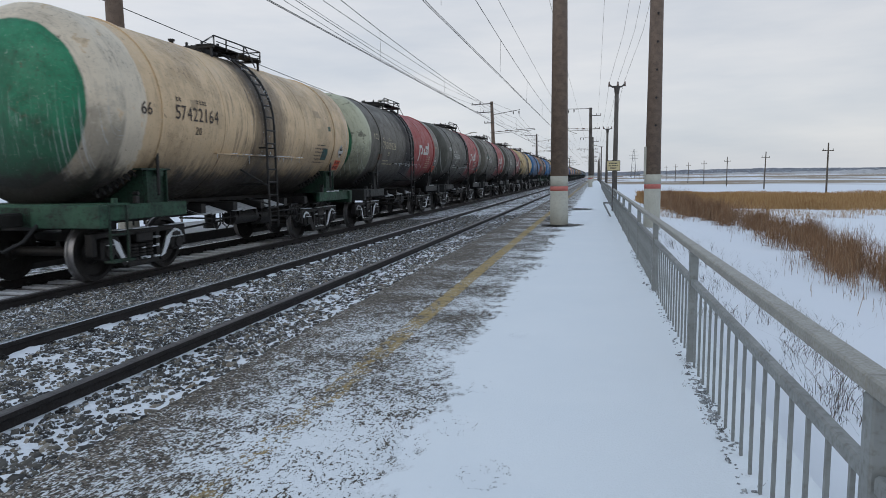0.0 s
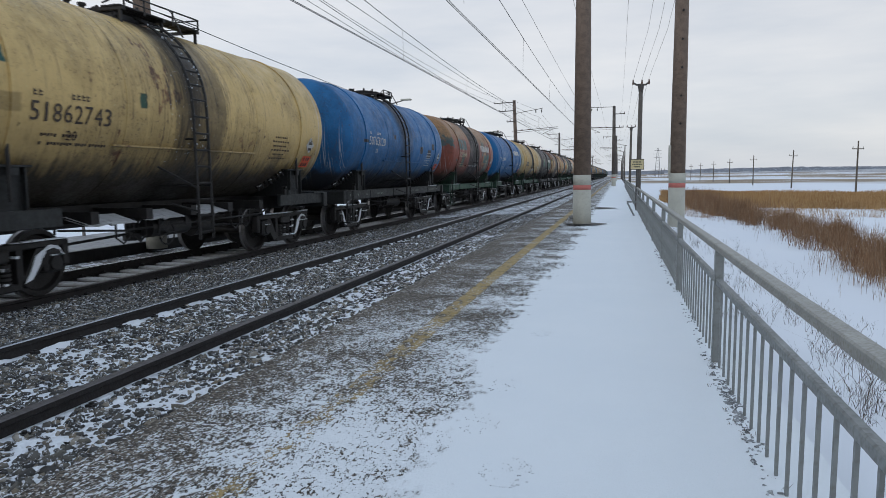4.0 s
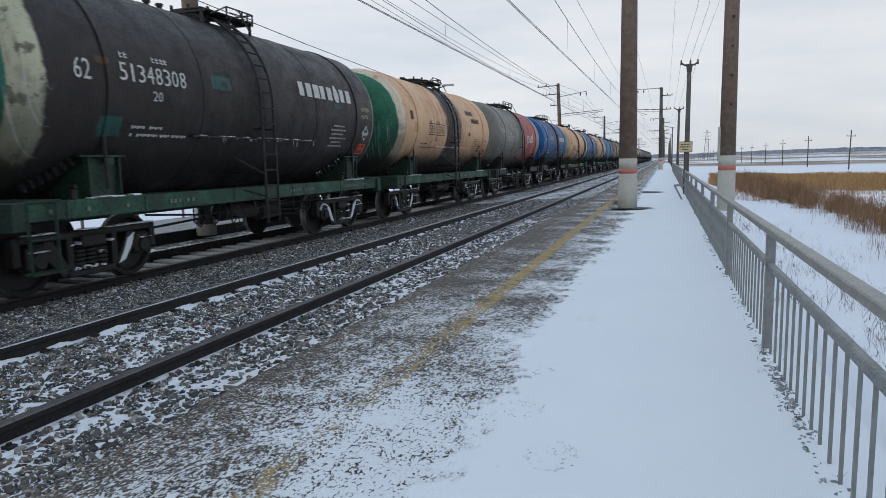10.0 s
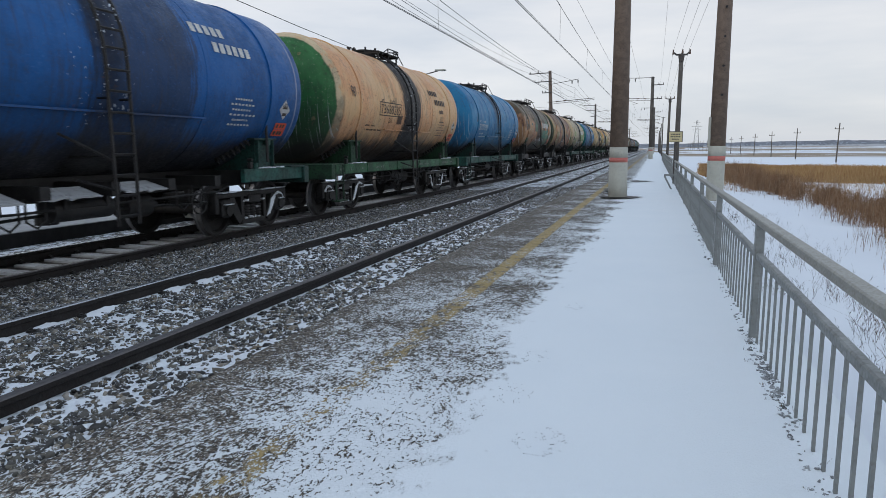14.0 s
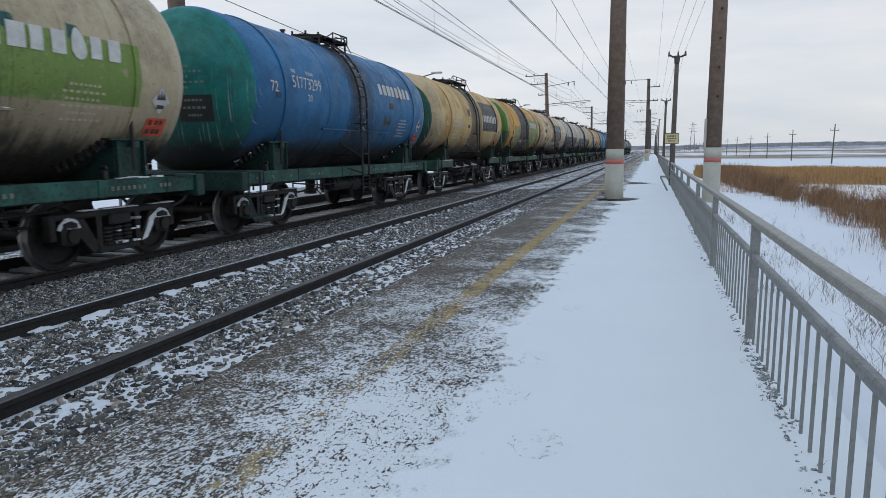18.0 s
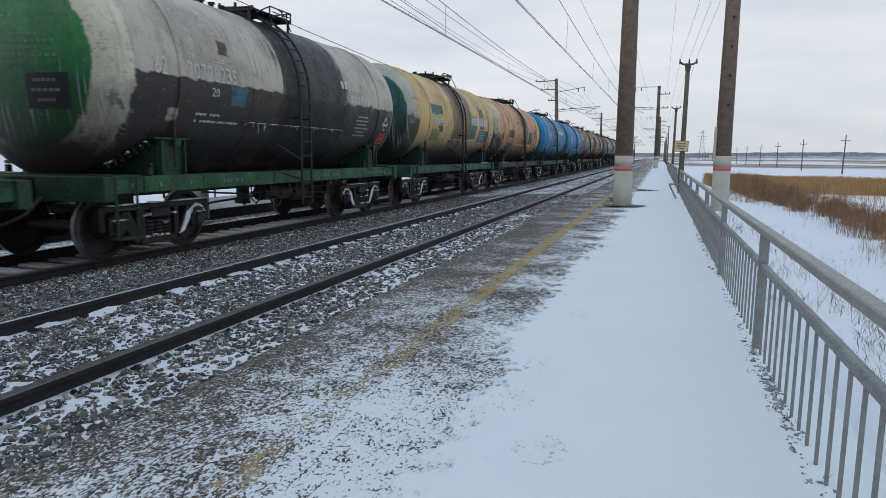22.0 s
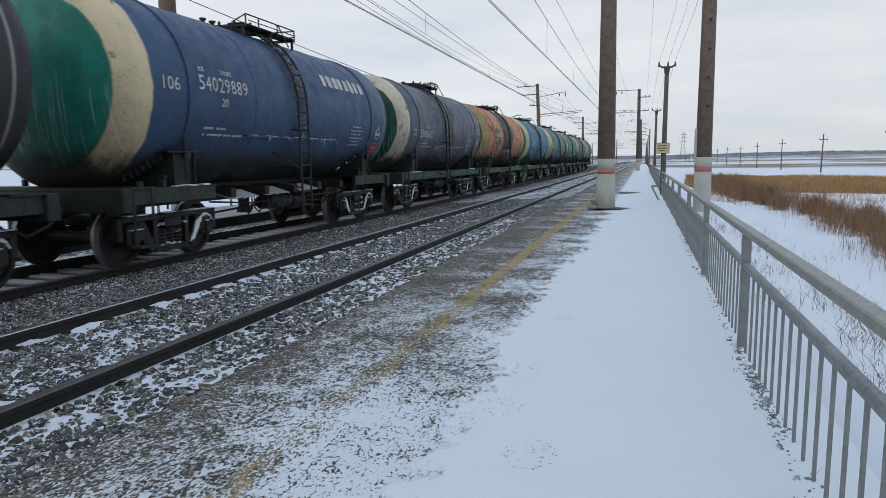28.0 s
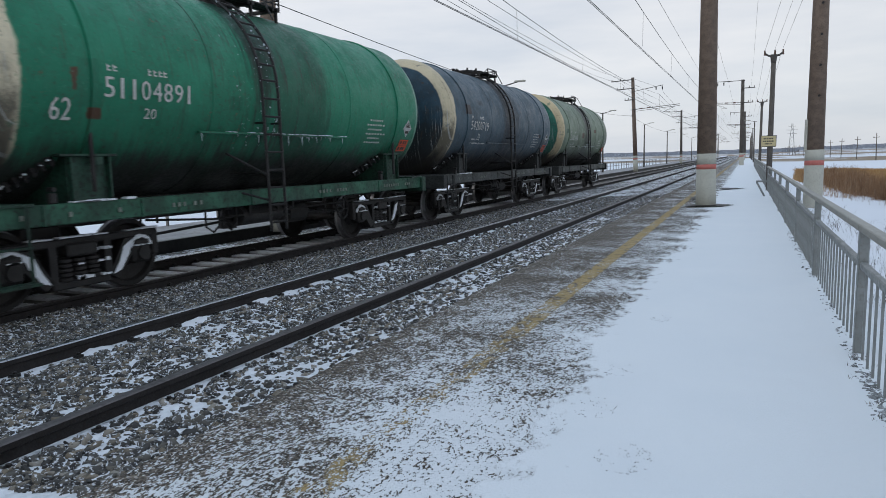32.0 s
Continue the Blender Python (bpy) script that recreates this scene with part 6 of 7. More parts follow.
    barrel_patch(bm, -3.66, -2.08, -0.05, 0.30, 0.009)
    m["number_box"] = mesh_of(bm, "number_box", worn("number_field", (0.085, 0.062, 0.042), 0.5, 0.6, 0, 7.0))
    bm = bmesh.new()
    for a0, a1 in ((-0.06, -0.035), (0.29, 0.315)):
        barrel_patch(bm, -3.70, -2.05, a0, a1, 0.010)
    for y0 in (-3.70, -2.075):
        barrel_patch(bm, y0, y0 + 0.025, -0.06, 0.315, 0.011)
    m["number_frame"] = mesh_of(bm, "number_frame", LETTER_DARK)
    bm = bmesh.new()
    barrel_patch(bm, -3.66, -2.08, -0.05, 0.30, 0.009)
    m["pale_box"] = mesh_of(bm, "pale_box", worn("pale_field", (0.50, 0.44, 0.33), 0.7, 0.6, 0, 7.0, (0.05, 0.04, 0.03), 0.6))
    # thin snow caught on the bogie's castings
    for q in range(2):
        bm = bmesh.new()
        rnd = random.Random(51 + q)
        for k in range(16):
            y = rnd.uniform(-1.1, 1.1)
            box(bm, 0.97 + 0.03 * rnd.random(), 1.11, y, y + rnd.uniform(0.04, 0.22), 0.80, 0.808 + 0.014 * rnd.random())
        for k in range(14):
            y = rnd.uniform(-0.38, 0.36)
            z = rnd.choice((0.262, 0.262, 0.60, 0.45))
            box(bm, 1.02, 1.12, y, y + rnd.uniform(0.03, 0.10), z, z + 0.02 + 0.03 * rnd.random())
        for e in (-0.925, 0.925):
            for k in range(5):
                y = e + rnd.uniform(-0.16, 0.12)
                box(bm, 1.08, 1.185, y, y + rnd.uniform(0.03, 0.09), 0.585, 0.60)
        m["bogie_snow%d" % q] = mesh_of(bm, "bogie_snow", SNOW)
    # small print: rows of lines, a white diamond and two orange plates
    bm = bmesh.new()
    for k, (w, o) in enumerate(((0.55, 0.1), (0.75, 0.0), (0.6, 0.05), (0.85, 0.0), (0.5, 0.12), (0.7, 0.03))):
        for j in range(7):
            barrel_patch(bm, 2.6 + o + w * j / 7, 2.6 + o + w * (j + 0.6) / 7, -0.32 - k * 0.095, -0.285 - k * 0.095)
    m["small_print"] = mesh_of(bm, "small_print", LETTER_WHITE)
    bm = bmesh.new()
    for k, words in enumerate(((0.0, 0.30, 0.36, 0.28), (0.0, 0.08, 0.14, 0.42, 0.62, 0.20, 0.88, 0.34))):
        for y, w in zip(words[::2], words[1::2]):
            for j in range(round(w / 0.055)):
                barrel_patch(bm, -3.45 + y + 0.055 * j, -3.412 + y + 0.055 * j, -0.62 - k * 0.12 + 0.012 * (j % 2), -0.575 - k * 0.12)
    m["side_print"] = mesh_of(bm, "side_print", LETTER_WHITE)
    bm = bmesh.new()
    for y in (-3.45, -3.36, -2.82, -2.73, -2.64, -2.56):
        barrel_patch(bm, y, y + 0.018, 0.10, 0.18)
        barrel_patch(bm, y + 0.018, y + 0.055, 0.10, 0.118)
        barrel_patch(bm, y + 0.018, y + 0.055, 0.145, 0.162)
    m["capacity_print"] = mesh_of(bm, "capacity_print", LETTER_WHITE)
    bm = bmesh.new()
    def dish(x, z):
        return (x, -4.862 - 0.52 * math.sqrt(max(0.0, 1 - (x * x + z * z) / TANK_R ** 2)), z)
    for k, (x0, w) in enumerate(((-0.1, 0.5), (-0.25, 0.95), (-0.2, 0.6), (-0.3, 1.05), (-0.15, 0.55))):
        z = 0.40 - 0.10 * k
        n = 9
        for j in range(n):
            xa, xb = x0 + w * j / n, x0 + w * (j + 0.55) / n
            bm.faces.new([bm.verts.new(dish(x, zz)) for x, zz in ((xa, z), (xb, z), (xb, z + 0.04), (xa, z + 0.04))])
    m["end_print"] = mesh_of(bm, "end_print", LETTER_FAINT)
    bm = bmesh.new()
    q = [[bm.verts.new(dish(0.15 + 0.10 * u, -0.62 + 0.1 * v)) for u in range(8)] for v in range(6)]
    for v in range(5):
        for u in range(7):
            bm.faces.new((q[v][u], q[v][u + 1], q[v + 1][u + 1], q[v + 1][u]))
    m["end_panel"] = mesh_of(bm, "end_panel", worn("black_panel", (0.02, 0.024, 0.024), 0.8, 0.55))
    bm = bmesh.new()
    for k, (x0, w) in enumerate(((0.28, 0.4), (0.24, 0.5), (0.34, 0.3))):
        z = -0.24 - 0.14 * k
        for j in range(5):
            xa, xb = x0 + w * j / 5, x0 + w * (j + 0.7) / 5
            pts = [dish(x, zz) for x, zz in ((xa, z), (xb, z), (xb, z + 0.045), (xa, z + 0.045))]
            bm.faces.new([bm.verts.new((x, y - 0.008, zz)) for x, y, zz in pts])
    m["panel_print"] = mesh_of(bm, "panel_print", LETTER_FAINT)
    bm = bmesh.new()
    a, c = -0.42, 4.42
    vs = [bm.verts.new(on_barrel(y, z, 0.012)) for y, z in ((c - 0.20, a), (c, a - 0.20), (c + 0.20, a), (c, a + 0.20))]
    bm.faces.new(vs)
    m["diamond"] = mesh_of(bm, "hazard_diamond", PLACARD_WHITE)
    bm = bmesh.new()
    vs = [bm.verts.new(on_barrel(y, z, 0.016)) for y, z in ((c - 0.10, a + 0.02), (c + 0.10, a + 0.02), (c + 0.05, a + 0.14), (c + 0.02, a + 0.05), (c, a + 0.17), (c - 0.03, a + 0.05), (c - 0.06, a + 0.12))]
    bm.faces.new(vs)
    barrel_patch(bm, c - 0.08, c + 0.08, a - 0.12, a - 0.06, 0.016)
    m["diamond_mark"] = mesh_of(bm, "hazard_mark", LETTER_DARK)
    bm = bmesh.new()
    barrel_patch(bm, c - 0.21, c + 0.21, -0.835, -0.69, 0.014)
    barrel_patch(bm, c - 0.21, c + 0.21, -0.985, -0.845, 0.014)
    m["plates"] = mesh_of(bm, "orange_plate", PLACARD_RED)
    bm = bmesh.new()
    for y in (-0.13, 0.0, 0.1):
        barrel_patch(bm, c + y - 0.035, c + y + 0.035, -0.80, -0.72, 0.018)
        barrel_patch(bm, c + y - 0.05, c + y + 0.03, -0.95, -0.87, 0.018)
    m["plate_marks"] = mesh_of(bm, "plate_marks", LETTER_DARK)
    # plain shapes where the owners' emblems are, one mesh a shape
    shapes = []
    y = 0.0
    for k in range(8):
        bm = bmesh.new()
        if k == 5:
            vs = [bm.verts.new(on_barrel(y + 0.13 + 0.12 * math.sin(t) * (1 - 0.35 * math.cos(t)), 0.17 + 0.21 * math.cos(t), 0.012)) for t in [i * math.pi / 6 for i in range(12)]]
            bm.faces.new(vs)
        else:
            barrel_patch(bm, y, y + 0.19 + 0.03 * (k % 3), 0.0, 0.30, 0.012, 0.03)
        shapes.append(mesh_of(bm, "emblem_shape", LETTER_WHITE))
        y += 0.31
    m["emblem_oil"] = shapes
    shapes = []
    for pieces in (((0.0, -0.50, 0.16, 0.15, 0.17), (0.12, 0.04, 0.16, 0.48, 0.03), (0.38, -0.22, -0.11, 0.26, 0.03), (0.56, -0.14, 0.04, 0.14, 0.04)),
                   ((0.80, -0.22, 0.04, 0.14, 0.10), (0.92, -0.22, -0.11, 0.46, 0.03)),
                   ((1.16, 0.04, 0.16, 0.40, 0.03), (1.30, -0.11, 0.04, 0.14, 0.04), (1.50, -0.22, 0.30, 0.15, 0.14), (1.38, -0.22, -0.11, 0.15, 0.03))):
        bm = bmesh.new()
        for y0, a0, a1, w, sk in pieces:
            barrel_patch(bm, y0, y0 + w, a0, a1, 0.012, sk)
        shapes.append(mesh_of(bm, "emblem_shape", LETTER_WHITE))
    m["emblem_rail"] = shapes
    for nm, mat in (("emblem_words", LETTER_DARK), ("emblem_words_white", LETTER_WHITE)):
        shapes = []
        for k in range(11):
            bm = bmesh.new()
            y0, a0 = (0.0 + 0.19 * k, 0.30) if k < 5 else (0.45 + 0.19 * (k - 5), 0.0)
            barrel_patch(bm, y0, y0 + 0.13, a0, a0 + 0.18, 0.012)
            shapes.append(mesh_of(bm, "emblem_shape", mat))
        m[nm] = shapes
    return m


M = shared_wagon_meshes()
INKS = {"white": LETTER_WHITE, "dark": LETTER_DARK, "cream": LETTER_CREAM}
frame_paint, shaded_paint = {}, {}


def use(ob, mat):
    """Gives an object on a shared mesh a material of its own."""
    ob.material_slots[0].link = "OBJECT"
    ob.material_slots[0].material = mat
    return ob


# wagons whose side sills reach only over the bogies
SHORT = {0, 1, 2, 3, 4, 5, 8, 15, 16, 18, 21, 22, 25, 33, 36, 37}


def wagon(i, c):
    th = thing("tank_wagon", c["say"] + " railway tank wagon", "tank wagon", pose(TRAIN_X, START + L_WAGON * i + c.get("dy", 0.0), TRAIN_Z), "tank wagons of the train")
    rnd = random.Random(100 + i)
    if c["f"] not in frame_paint:
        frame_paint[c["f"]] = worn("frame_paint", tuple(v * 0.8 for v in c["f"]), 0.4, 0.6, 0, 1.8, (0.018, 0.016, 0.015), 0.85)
        # darker, grimier copy of frame paint; shade at saddles and ends painted in
        shaded_paint[c["f"]] = worn("shaded_paint", tuple(v * 0.36 for v in c["f"]), 0.35, 0.6, 0, 2.5, (0.012, 0.010, 0.009), 0.95)
    fp, sp = frame_paint[c["f"]], shaded_paint[c["f"]]
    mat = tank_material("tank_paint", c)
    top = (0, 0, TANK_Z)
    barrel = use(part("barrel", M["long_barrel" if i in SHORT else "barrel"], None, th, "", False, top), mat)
    for sg in (-1, 1):
        use(part("seam", M["seam%d" % sg], None, barrel), mat)
        use(part("strap", M["strap%d" % sg], None, barrel), mat)
    for s in (0, 180):
        use(part("heating_jacket", M["jacket"], None, barrel), mat).matrix_basis = pose(0, 0 if not s else -0.25, 0, 0, 0, s)
    ink = INKS[c["ink"]]
    ny, na, ny1 = c.get("num", (-3.66, 0.02 - 0.1 * (i % 3), -2.2))
    a0 = na - 0.24
    turn = math.degrees(a0 / TANK_R)
    if c.get("boxed"):
        (use(part("number_border", M["number_frame"], None, barrel, "thin dark border round the number"), ink) if c["ink"] == LD else part("number_field", M["number_box"], None, barrel, "dark painted field behind the number")).matrix_basis = pose(0, ny + 3.6, 0, 0, -turn, 0)
    if c.get("box_only"):
        part("number_field", M["pale_box"], None, barrel, "pale overpainted field").matrix_basis = pose(0, ny + 3.6, 0, 0, -turn, 0)
    else:
        pitch = (ny1 - ny) / len(c["no"])
        for k, ch in enumerate(c["no"]):
            use(part("digit", stencil(ch, 0.25, ny + (k + (0.28 if ch == "1" else 0.0)) * pitch, a0, pitch * (0.26 if ch == "1" else 0.80)), None, barrel), ink)
    if "code" in c:
        k = len(c["code"])
        big = 0.27 if c["code"] in ("90", "86", "62") else 0.21
        use(part("code_number", stencil(c["code"], big, -4.30 - 0.09 * k, c.get("cz", a0 + 0.2) - big, 0.135 * k), None, barrel, c["ink"] + " stencilled digits"), ink)
    use(part("code_number", stencil("20", 0.14, ny + 0.62, a0 - 0.24, 0.2), None, barrel), ink)
    tagged(use(part("capacity_print", M["capacity_print"], None, barrel), ink), kind="stuff").matrix_basis = pose(0, ny + 3.5, 0, 0, -math.degrees((na - 0.02) / TANK_R), 0)
    if i % 3 != 0:
        tagged(use(part("side_print", M["side_print"], None, barrel), ink), kind="stuff")
    tagged(use(part("small_print", M["small_print"], None, barrel), ink), kind="stuff")
    if "cap" in c:
        tagged(part("end_print", M["end_print"], None, barrel, "rows of small pale print on the end"), kind="stuff")
        if i % 4 < 2:
            part("end_panel", M["end_panel"], None, barrel, "black panel on the end")
            tagged(part("panel_print", M["panel_print"], None, barrel), kind="stuff")
    dm = part("hazard_diamond", M["diamond"], None, barrel, "white diamond placard")
    part("hazard_mark", M["diamond_mark"], None, barrel)
    part("orange_plate", M["plates"], None, barrel, "pair of orange plates")
    tagged(part("plate_marks", M["plate_marks"], None, barrel), kind="stuff")
    kind = c.get("logo")
    if kind:
        key = {"oil": "emblem_oil", "oil2": "emblem_oil", "rail": "emblem_rail"}.get(kind, "emblem_words" if c["ink"] == LD else "emblem_words_white")
        lift = math.degrees(c.get("ez", 0.0) / TANK_R)
        for me in M[key]:
            part("emblem_shape", me, None, barrel, "white emblem shape" if c["ink"] != LD else "dark emblem shape").matrix_basis = pose(0, 1.2 if kind != "words" else 1.75, 0, 0, -lift, 0)
    for k, word in enumerate(c.get("load", ())):
        use(part("load_word", stencil(word, 0.10, 4.13, 0.10 - 0.17 * k, 0.075 * len(word)), None, barrel, "pale stencilled word"), LETTER_CREAM)
    if rnd.random() < 0.7:
        tagged(part("icicle_fringe", M["icicles%d" % (i % 3)], None, barrel, "thin icicles on the jacket ledge"), kind="stuff")
    if rnd.random() < 0.75:
        tagged(part("ladder_frost", M["frost"], None, barrel, "lumps of frozen spill", False, (0, c.get("lad", 0.0), 0)), kind="stuff")
    part("hatch", M["hatch"], None, th, "dark hatch with hinged lid", False, top)
    for k in range(1 + i % 3):
        part("valve", M["valve"], None, th, "", False, (0.12, -1.35 + k * 0.32, TANK_Z))
    q = 0 if i in SHORT else 1
    for k in range(6):
        part("plank", M["plank%d" % q], None, th, "", False, ((-0.80 if k < 3 else 0.42) + 0.13 * (k % 3), 0, TANK_Z))
    for y in ((-0.7, 0.1, 0.8) if q else (-0.9, 0.15, 1.15)):
        part("walkway_support", M["walkway_support"], None, th, "", False, (0, y, TANK_Z))
    part("guard_rail", M["guard_rail%d" % q], None, th, "thin dark guard rail", False, top)
    part("guard_rail", M["guard_rail%d" % q], None, th, "thin dark guard rail", False, (-1.6, 0, TANK_Z))
    part("cross_rail", M["cross_rail%d" % q], None, th, "", False, top)
    part("ladder", M["ladder1"], None, th, "", False, (0, c.get("lad", 0.0), TANK_Z))
    part("ladder", M["ladder-1"], None, th, "", False, top)
    for y in (-3.9, 3.9):
        for s in (1, -1):
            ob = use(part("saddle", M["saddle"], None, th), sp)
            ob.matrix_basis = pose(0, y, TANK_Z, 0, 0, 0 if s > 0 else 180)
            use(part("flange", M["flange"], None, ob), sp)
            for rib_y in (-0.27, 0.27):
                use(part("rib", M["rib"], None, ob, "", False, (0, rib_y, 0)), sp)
            part("lug", M["lug"], None, ob, "", False, (0, -0.55 * s, 0))
        part("tie_rod", M["tie_rod"], None, th, "", False, (0, y, TANK_Z))
        tagged(part("foot_bolts", M["foot_bolts"], None, th, "row of dark clamp bolts at the saddle", False, (0, y, TANK_Z)), kind="stuff")
        if rnd.random() < 0.6:
            tagged(part("foot_snow", M["foot_snow"], None, th, "snow caught on the clamp bolts", False, (0, y, TANK_Z)), kind="stuff")
        if rnd.random() < 0.7:
            tagged(part("saddle_snow", M["saddle_snow"], None, th, "thin snow on the frame at the saddle", False, (0, y, TANK_Z)), kind="stuff")
    part("centre_sill", M["centre_sill"], None, th)
    for y in (-2.4, -1.2, 0, 1.2, 2.4):
        part("crossbearer", M["crossbearer"], None, th, "", False, (0, y, 0))
    if i in SHORT:
        for s in (1, -1):
            for y in (-4.25, 4.25):
                ob = use(part("side_sill", M["short_sill"], None, th, "painted end sill of the frame"), fp)
                ob.matrix_basis = pose(s * 1.40, y, 0, 0, 0, 0 if s > 0 else 180)
        for y in (-2.0, -0.75, 0.75):
            part("tread_plate", M["tread_plate"], None, th, "snow-covered tread plate", False, (0, y, 0.015 * y))
    for s in (1, -1) if i not in SHORT else ():
        ob = use(part("side_sill", M["side_sill"], None, th, "painted side sill of the frame"), fp)
        ob.matrix_basis = pose(s * 1.40, 0, 0, 0, 0, 0 if s > 0 else 180)
    for s in (-1, 1):
        rot = 0 if s < 0 else 180
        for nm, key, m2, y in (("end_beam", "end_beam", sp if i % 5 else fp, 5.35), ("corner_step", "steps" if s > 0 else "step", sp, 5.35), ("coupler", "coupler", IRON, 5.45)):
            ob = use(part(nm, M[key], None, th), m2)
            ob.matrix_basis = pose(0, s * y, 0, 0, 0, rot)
    part("air_reservoir", M["air_tank"], None, th)
    part("brake_cylinder", M["brake_cylinder"], None, th)
    part("brake_rod", M["brake_rod"], None, th)
    part("air_pipe", M["air_pipe"], None, th)
    for y in (-1.7, -1.3, 1.6, 2.0):
        part("hanger", M["hanger"], None, th, "", False, (0, y, 0))
    part("brake_handwheel", M["handwheel"], None, th, "", False, (0, -0.75 if i % 2 else 1.9, 0.72))
    part("drain_valve", M["drain"], None, th)
    if i not in SHORT:
        tagged(part("sill_print", M["sill_print"], None, th, "", False, (1.468, 0, 0)), kind="stuff")
    wheels = []
    for y in (-3.9, 3.9):
        bogie = thing_part("bogie", th, (0, y, 0))
        part("bolster", M["bolster"], None, bogie)
        for s in (1, -1):
            part("side_frame", M["side_frame"], None, bogie, "cast side frame").matrix_basis = pose(0, 0, 0, 0, 0, 0 if s > 0 else 180)
            for a in (-0.2, 0.0, 0.2):
                part("spring", M["spring"], None, bogie, "", False, (s * 1.02, a, 0))
            for a in (-0.925, 0.925):
                part("axle_box", M["axle_box"], None, bogie).matrix_basis = pose(0, a, 0, 0, 0, 0 if s > 0 else 180)
        for a in (-0.925, 0.925):
            if rnd.random() < 0.6:
                tagged(part("packed_snow", M["arch_snow"], None, bogie, "snow packed round the axle box", False, (0, a, 0)), kind="stuff")
        part("packed_snow", M["wedge_snow"], None, bogie, "snow packed on the side frame")
        tagged(part("bogie_snow", M["bogie_snow%d" % ((i + (y > 0)) % 2)], None, bogie, "thin snow caught on the castings"), kind="stuff")
        if rnd.random() < 0.3:
            part("packed_snow", M["wedge_snow"], None, bogie, "snow packed on the side frame").matrix_basis = pose(0, 0, 0) @ Matrix.Diagonal((1, -1, 1, 1))
        for a in (-0.925, 0.925):
            wheels.append(part("wheelset", M["wheelset"], None, bogie, "", False, (0, a, 0.474)))
    return th, wheels


def thing_part(name, parent, at):
    ob = new(name)
    ob.parent = parent
    ob.location = at
    return ob


stencils = {}


def stencil(text, height, y0, a0, length):
    key = (text, round(a0, 2), round(y0, 2))
    if key not in stencils:
        me = lettering(text, height, y0, a0, length)
        me.materials.append(LETTER_WHITE)
        stencils[key] = me
    return stencils[key]


bm = bmesh.new()
for y, w in ((-4.9, 0.06), (-4.3, 0.05), (-3.6, 0.08), (-2.7, 0.3), (-2.3, 0.25), (0.9, 0.45), (1.5, 0.4), (3.4, 0.75), (4.4, 0.3)):
    k = max(1, round(w / 0.11))
    for j in range(k):
        box(bm, 0, 0.004, y + j * w / k, y + j * w / k + 0.05, 1.09, 1.15)
M["sill_print"] = mesh_of(bm, "sill_print", LETTER_FAINT)

train = [wagon(i, c) for i, c in enumerate(WAGONS)]

# ---------------------------------------------------------------- plants
def stalk_mesh(name, spots, mat_stops, rnd, lean=0.22):
    """Dry stalks: each a bent, tapered blade with a plume; spots give x, y, z, height, width, plume."""
    verts, faces = [], []
    for x, y, z, h, w, plume in spots:
        a = rnd.uniform(0, math.pi)
        dx, dy = math.cos(a) * w, math.sin(a) * w
        lx, ly = rnd.gauss(0, lean) * h, rnd.gauss(0, lean) * h
        n = len(verts)
        verts += [(x - dx, y - dy, z), (x + dx, y + dy, z), (x + lx * 0.4 + dx * 0.8, y + ly * 0.4 + dy * 0.8, z + h * 0.6), (x + lx * 0.4 - dx * 0.8, y + ly * 0.4 - dy * 0.8, z + h * 0.6), (x + lx, y + ly, z + h)]
        faces += [(n, n + 1, n + 2, n + 3), (n + 3, n + 2, n + 4)]
        if plume:
            n = len(verts)
            p = plume
            verts += [(x + lx * 0.7, y + ly * 0.7, z + h * 0.72), (x + lx * 0.9 - dy * p, y + ly * 0.9 + dx * p, z + h * 0.88), (x + lx, y + ly, z + h * 1.08), (x + lx * 0.9 + dy * p, y + ly * 0.9 - dx * p, z + h * 0.86)]
            faces += [(n, n + 1, n + 2, n + 3)]
    me = bpy.data.meshes.new(name)
    me.from_pydata(verts, [], faces)
    n = Nodes(name)
    g = n.t.nodes.new("ShaderNodeNewGeometry")
    col = n.ramp(g.outputs["Random Per Island"], *mat_stops)
    x, y, z = n.xyz()
    col = n.mix(n.math("MULTIPLY", n.noise(0.25, 3), 0.5), col, mat_stops[0][1])
    me.materials.append(n.done(col, 0.9, 0.0, None, 0.01, 0.1))
    return me


rnd = random.Random(11)
GOLD = ((0.0, (0.31, 0.18, 0.08)), (0.5, (0.45, 0.285, 0.135)), (1.0, (0.57, 0.40, 0.215)))
BROWN = ((0.0, (0.12, 0.068, 0.044)), (0.5, (0.30, 0.17, 0.095)), (0.85, (0.45, 0.29, 0.165)), (1.0, (0.50, 0.42, 0.31)))
DARK_WEED = ((0.0, (0.035, 0.03, 0.025)), (0.6, (0.11, 0.08, 0.055)), (1.0, (0.24, 0.17, 0.11)))
# the reed bed
spots = []
while len(spots) < 125000:
    y = 52 + 55 * rnd.random()
    x = (0.06 + 0.60 * rnd.random() ** 1.2) * y
    edge = 60 + 7 * noise.noise((x * 0.09, 0.0, 3.0)) - 0.10 * max(0, x - 10)
    if y < edge or y > 103 + 5 * noise.noise((x * 0.05, 1.0, 0)):
        continue
    spots.append((x, y, -1.55, (0.55 + 0.35 * noise.noise((x * 0.15, y * 0.1, 2.0))) * rnd.uniform(0.75, 1.25), rnd.uniform(0.006, 0.017), rnd.choice((0, 2.5))))
tagged(new("reed_bed", stalk_mesh("reed_bed", spots, GOLD, rnd)), "wide bed of dry golden reeds standing in snow", "reeds", "", "stuff")
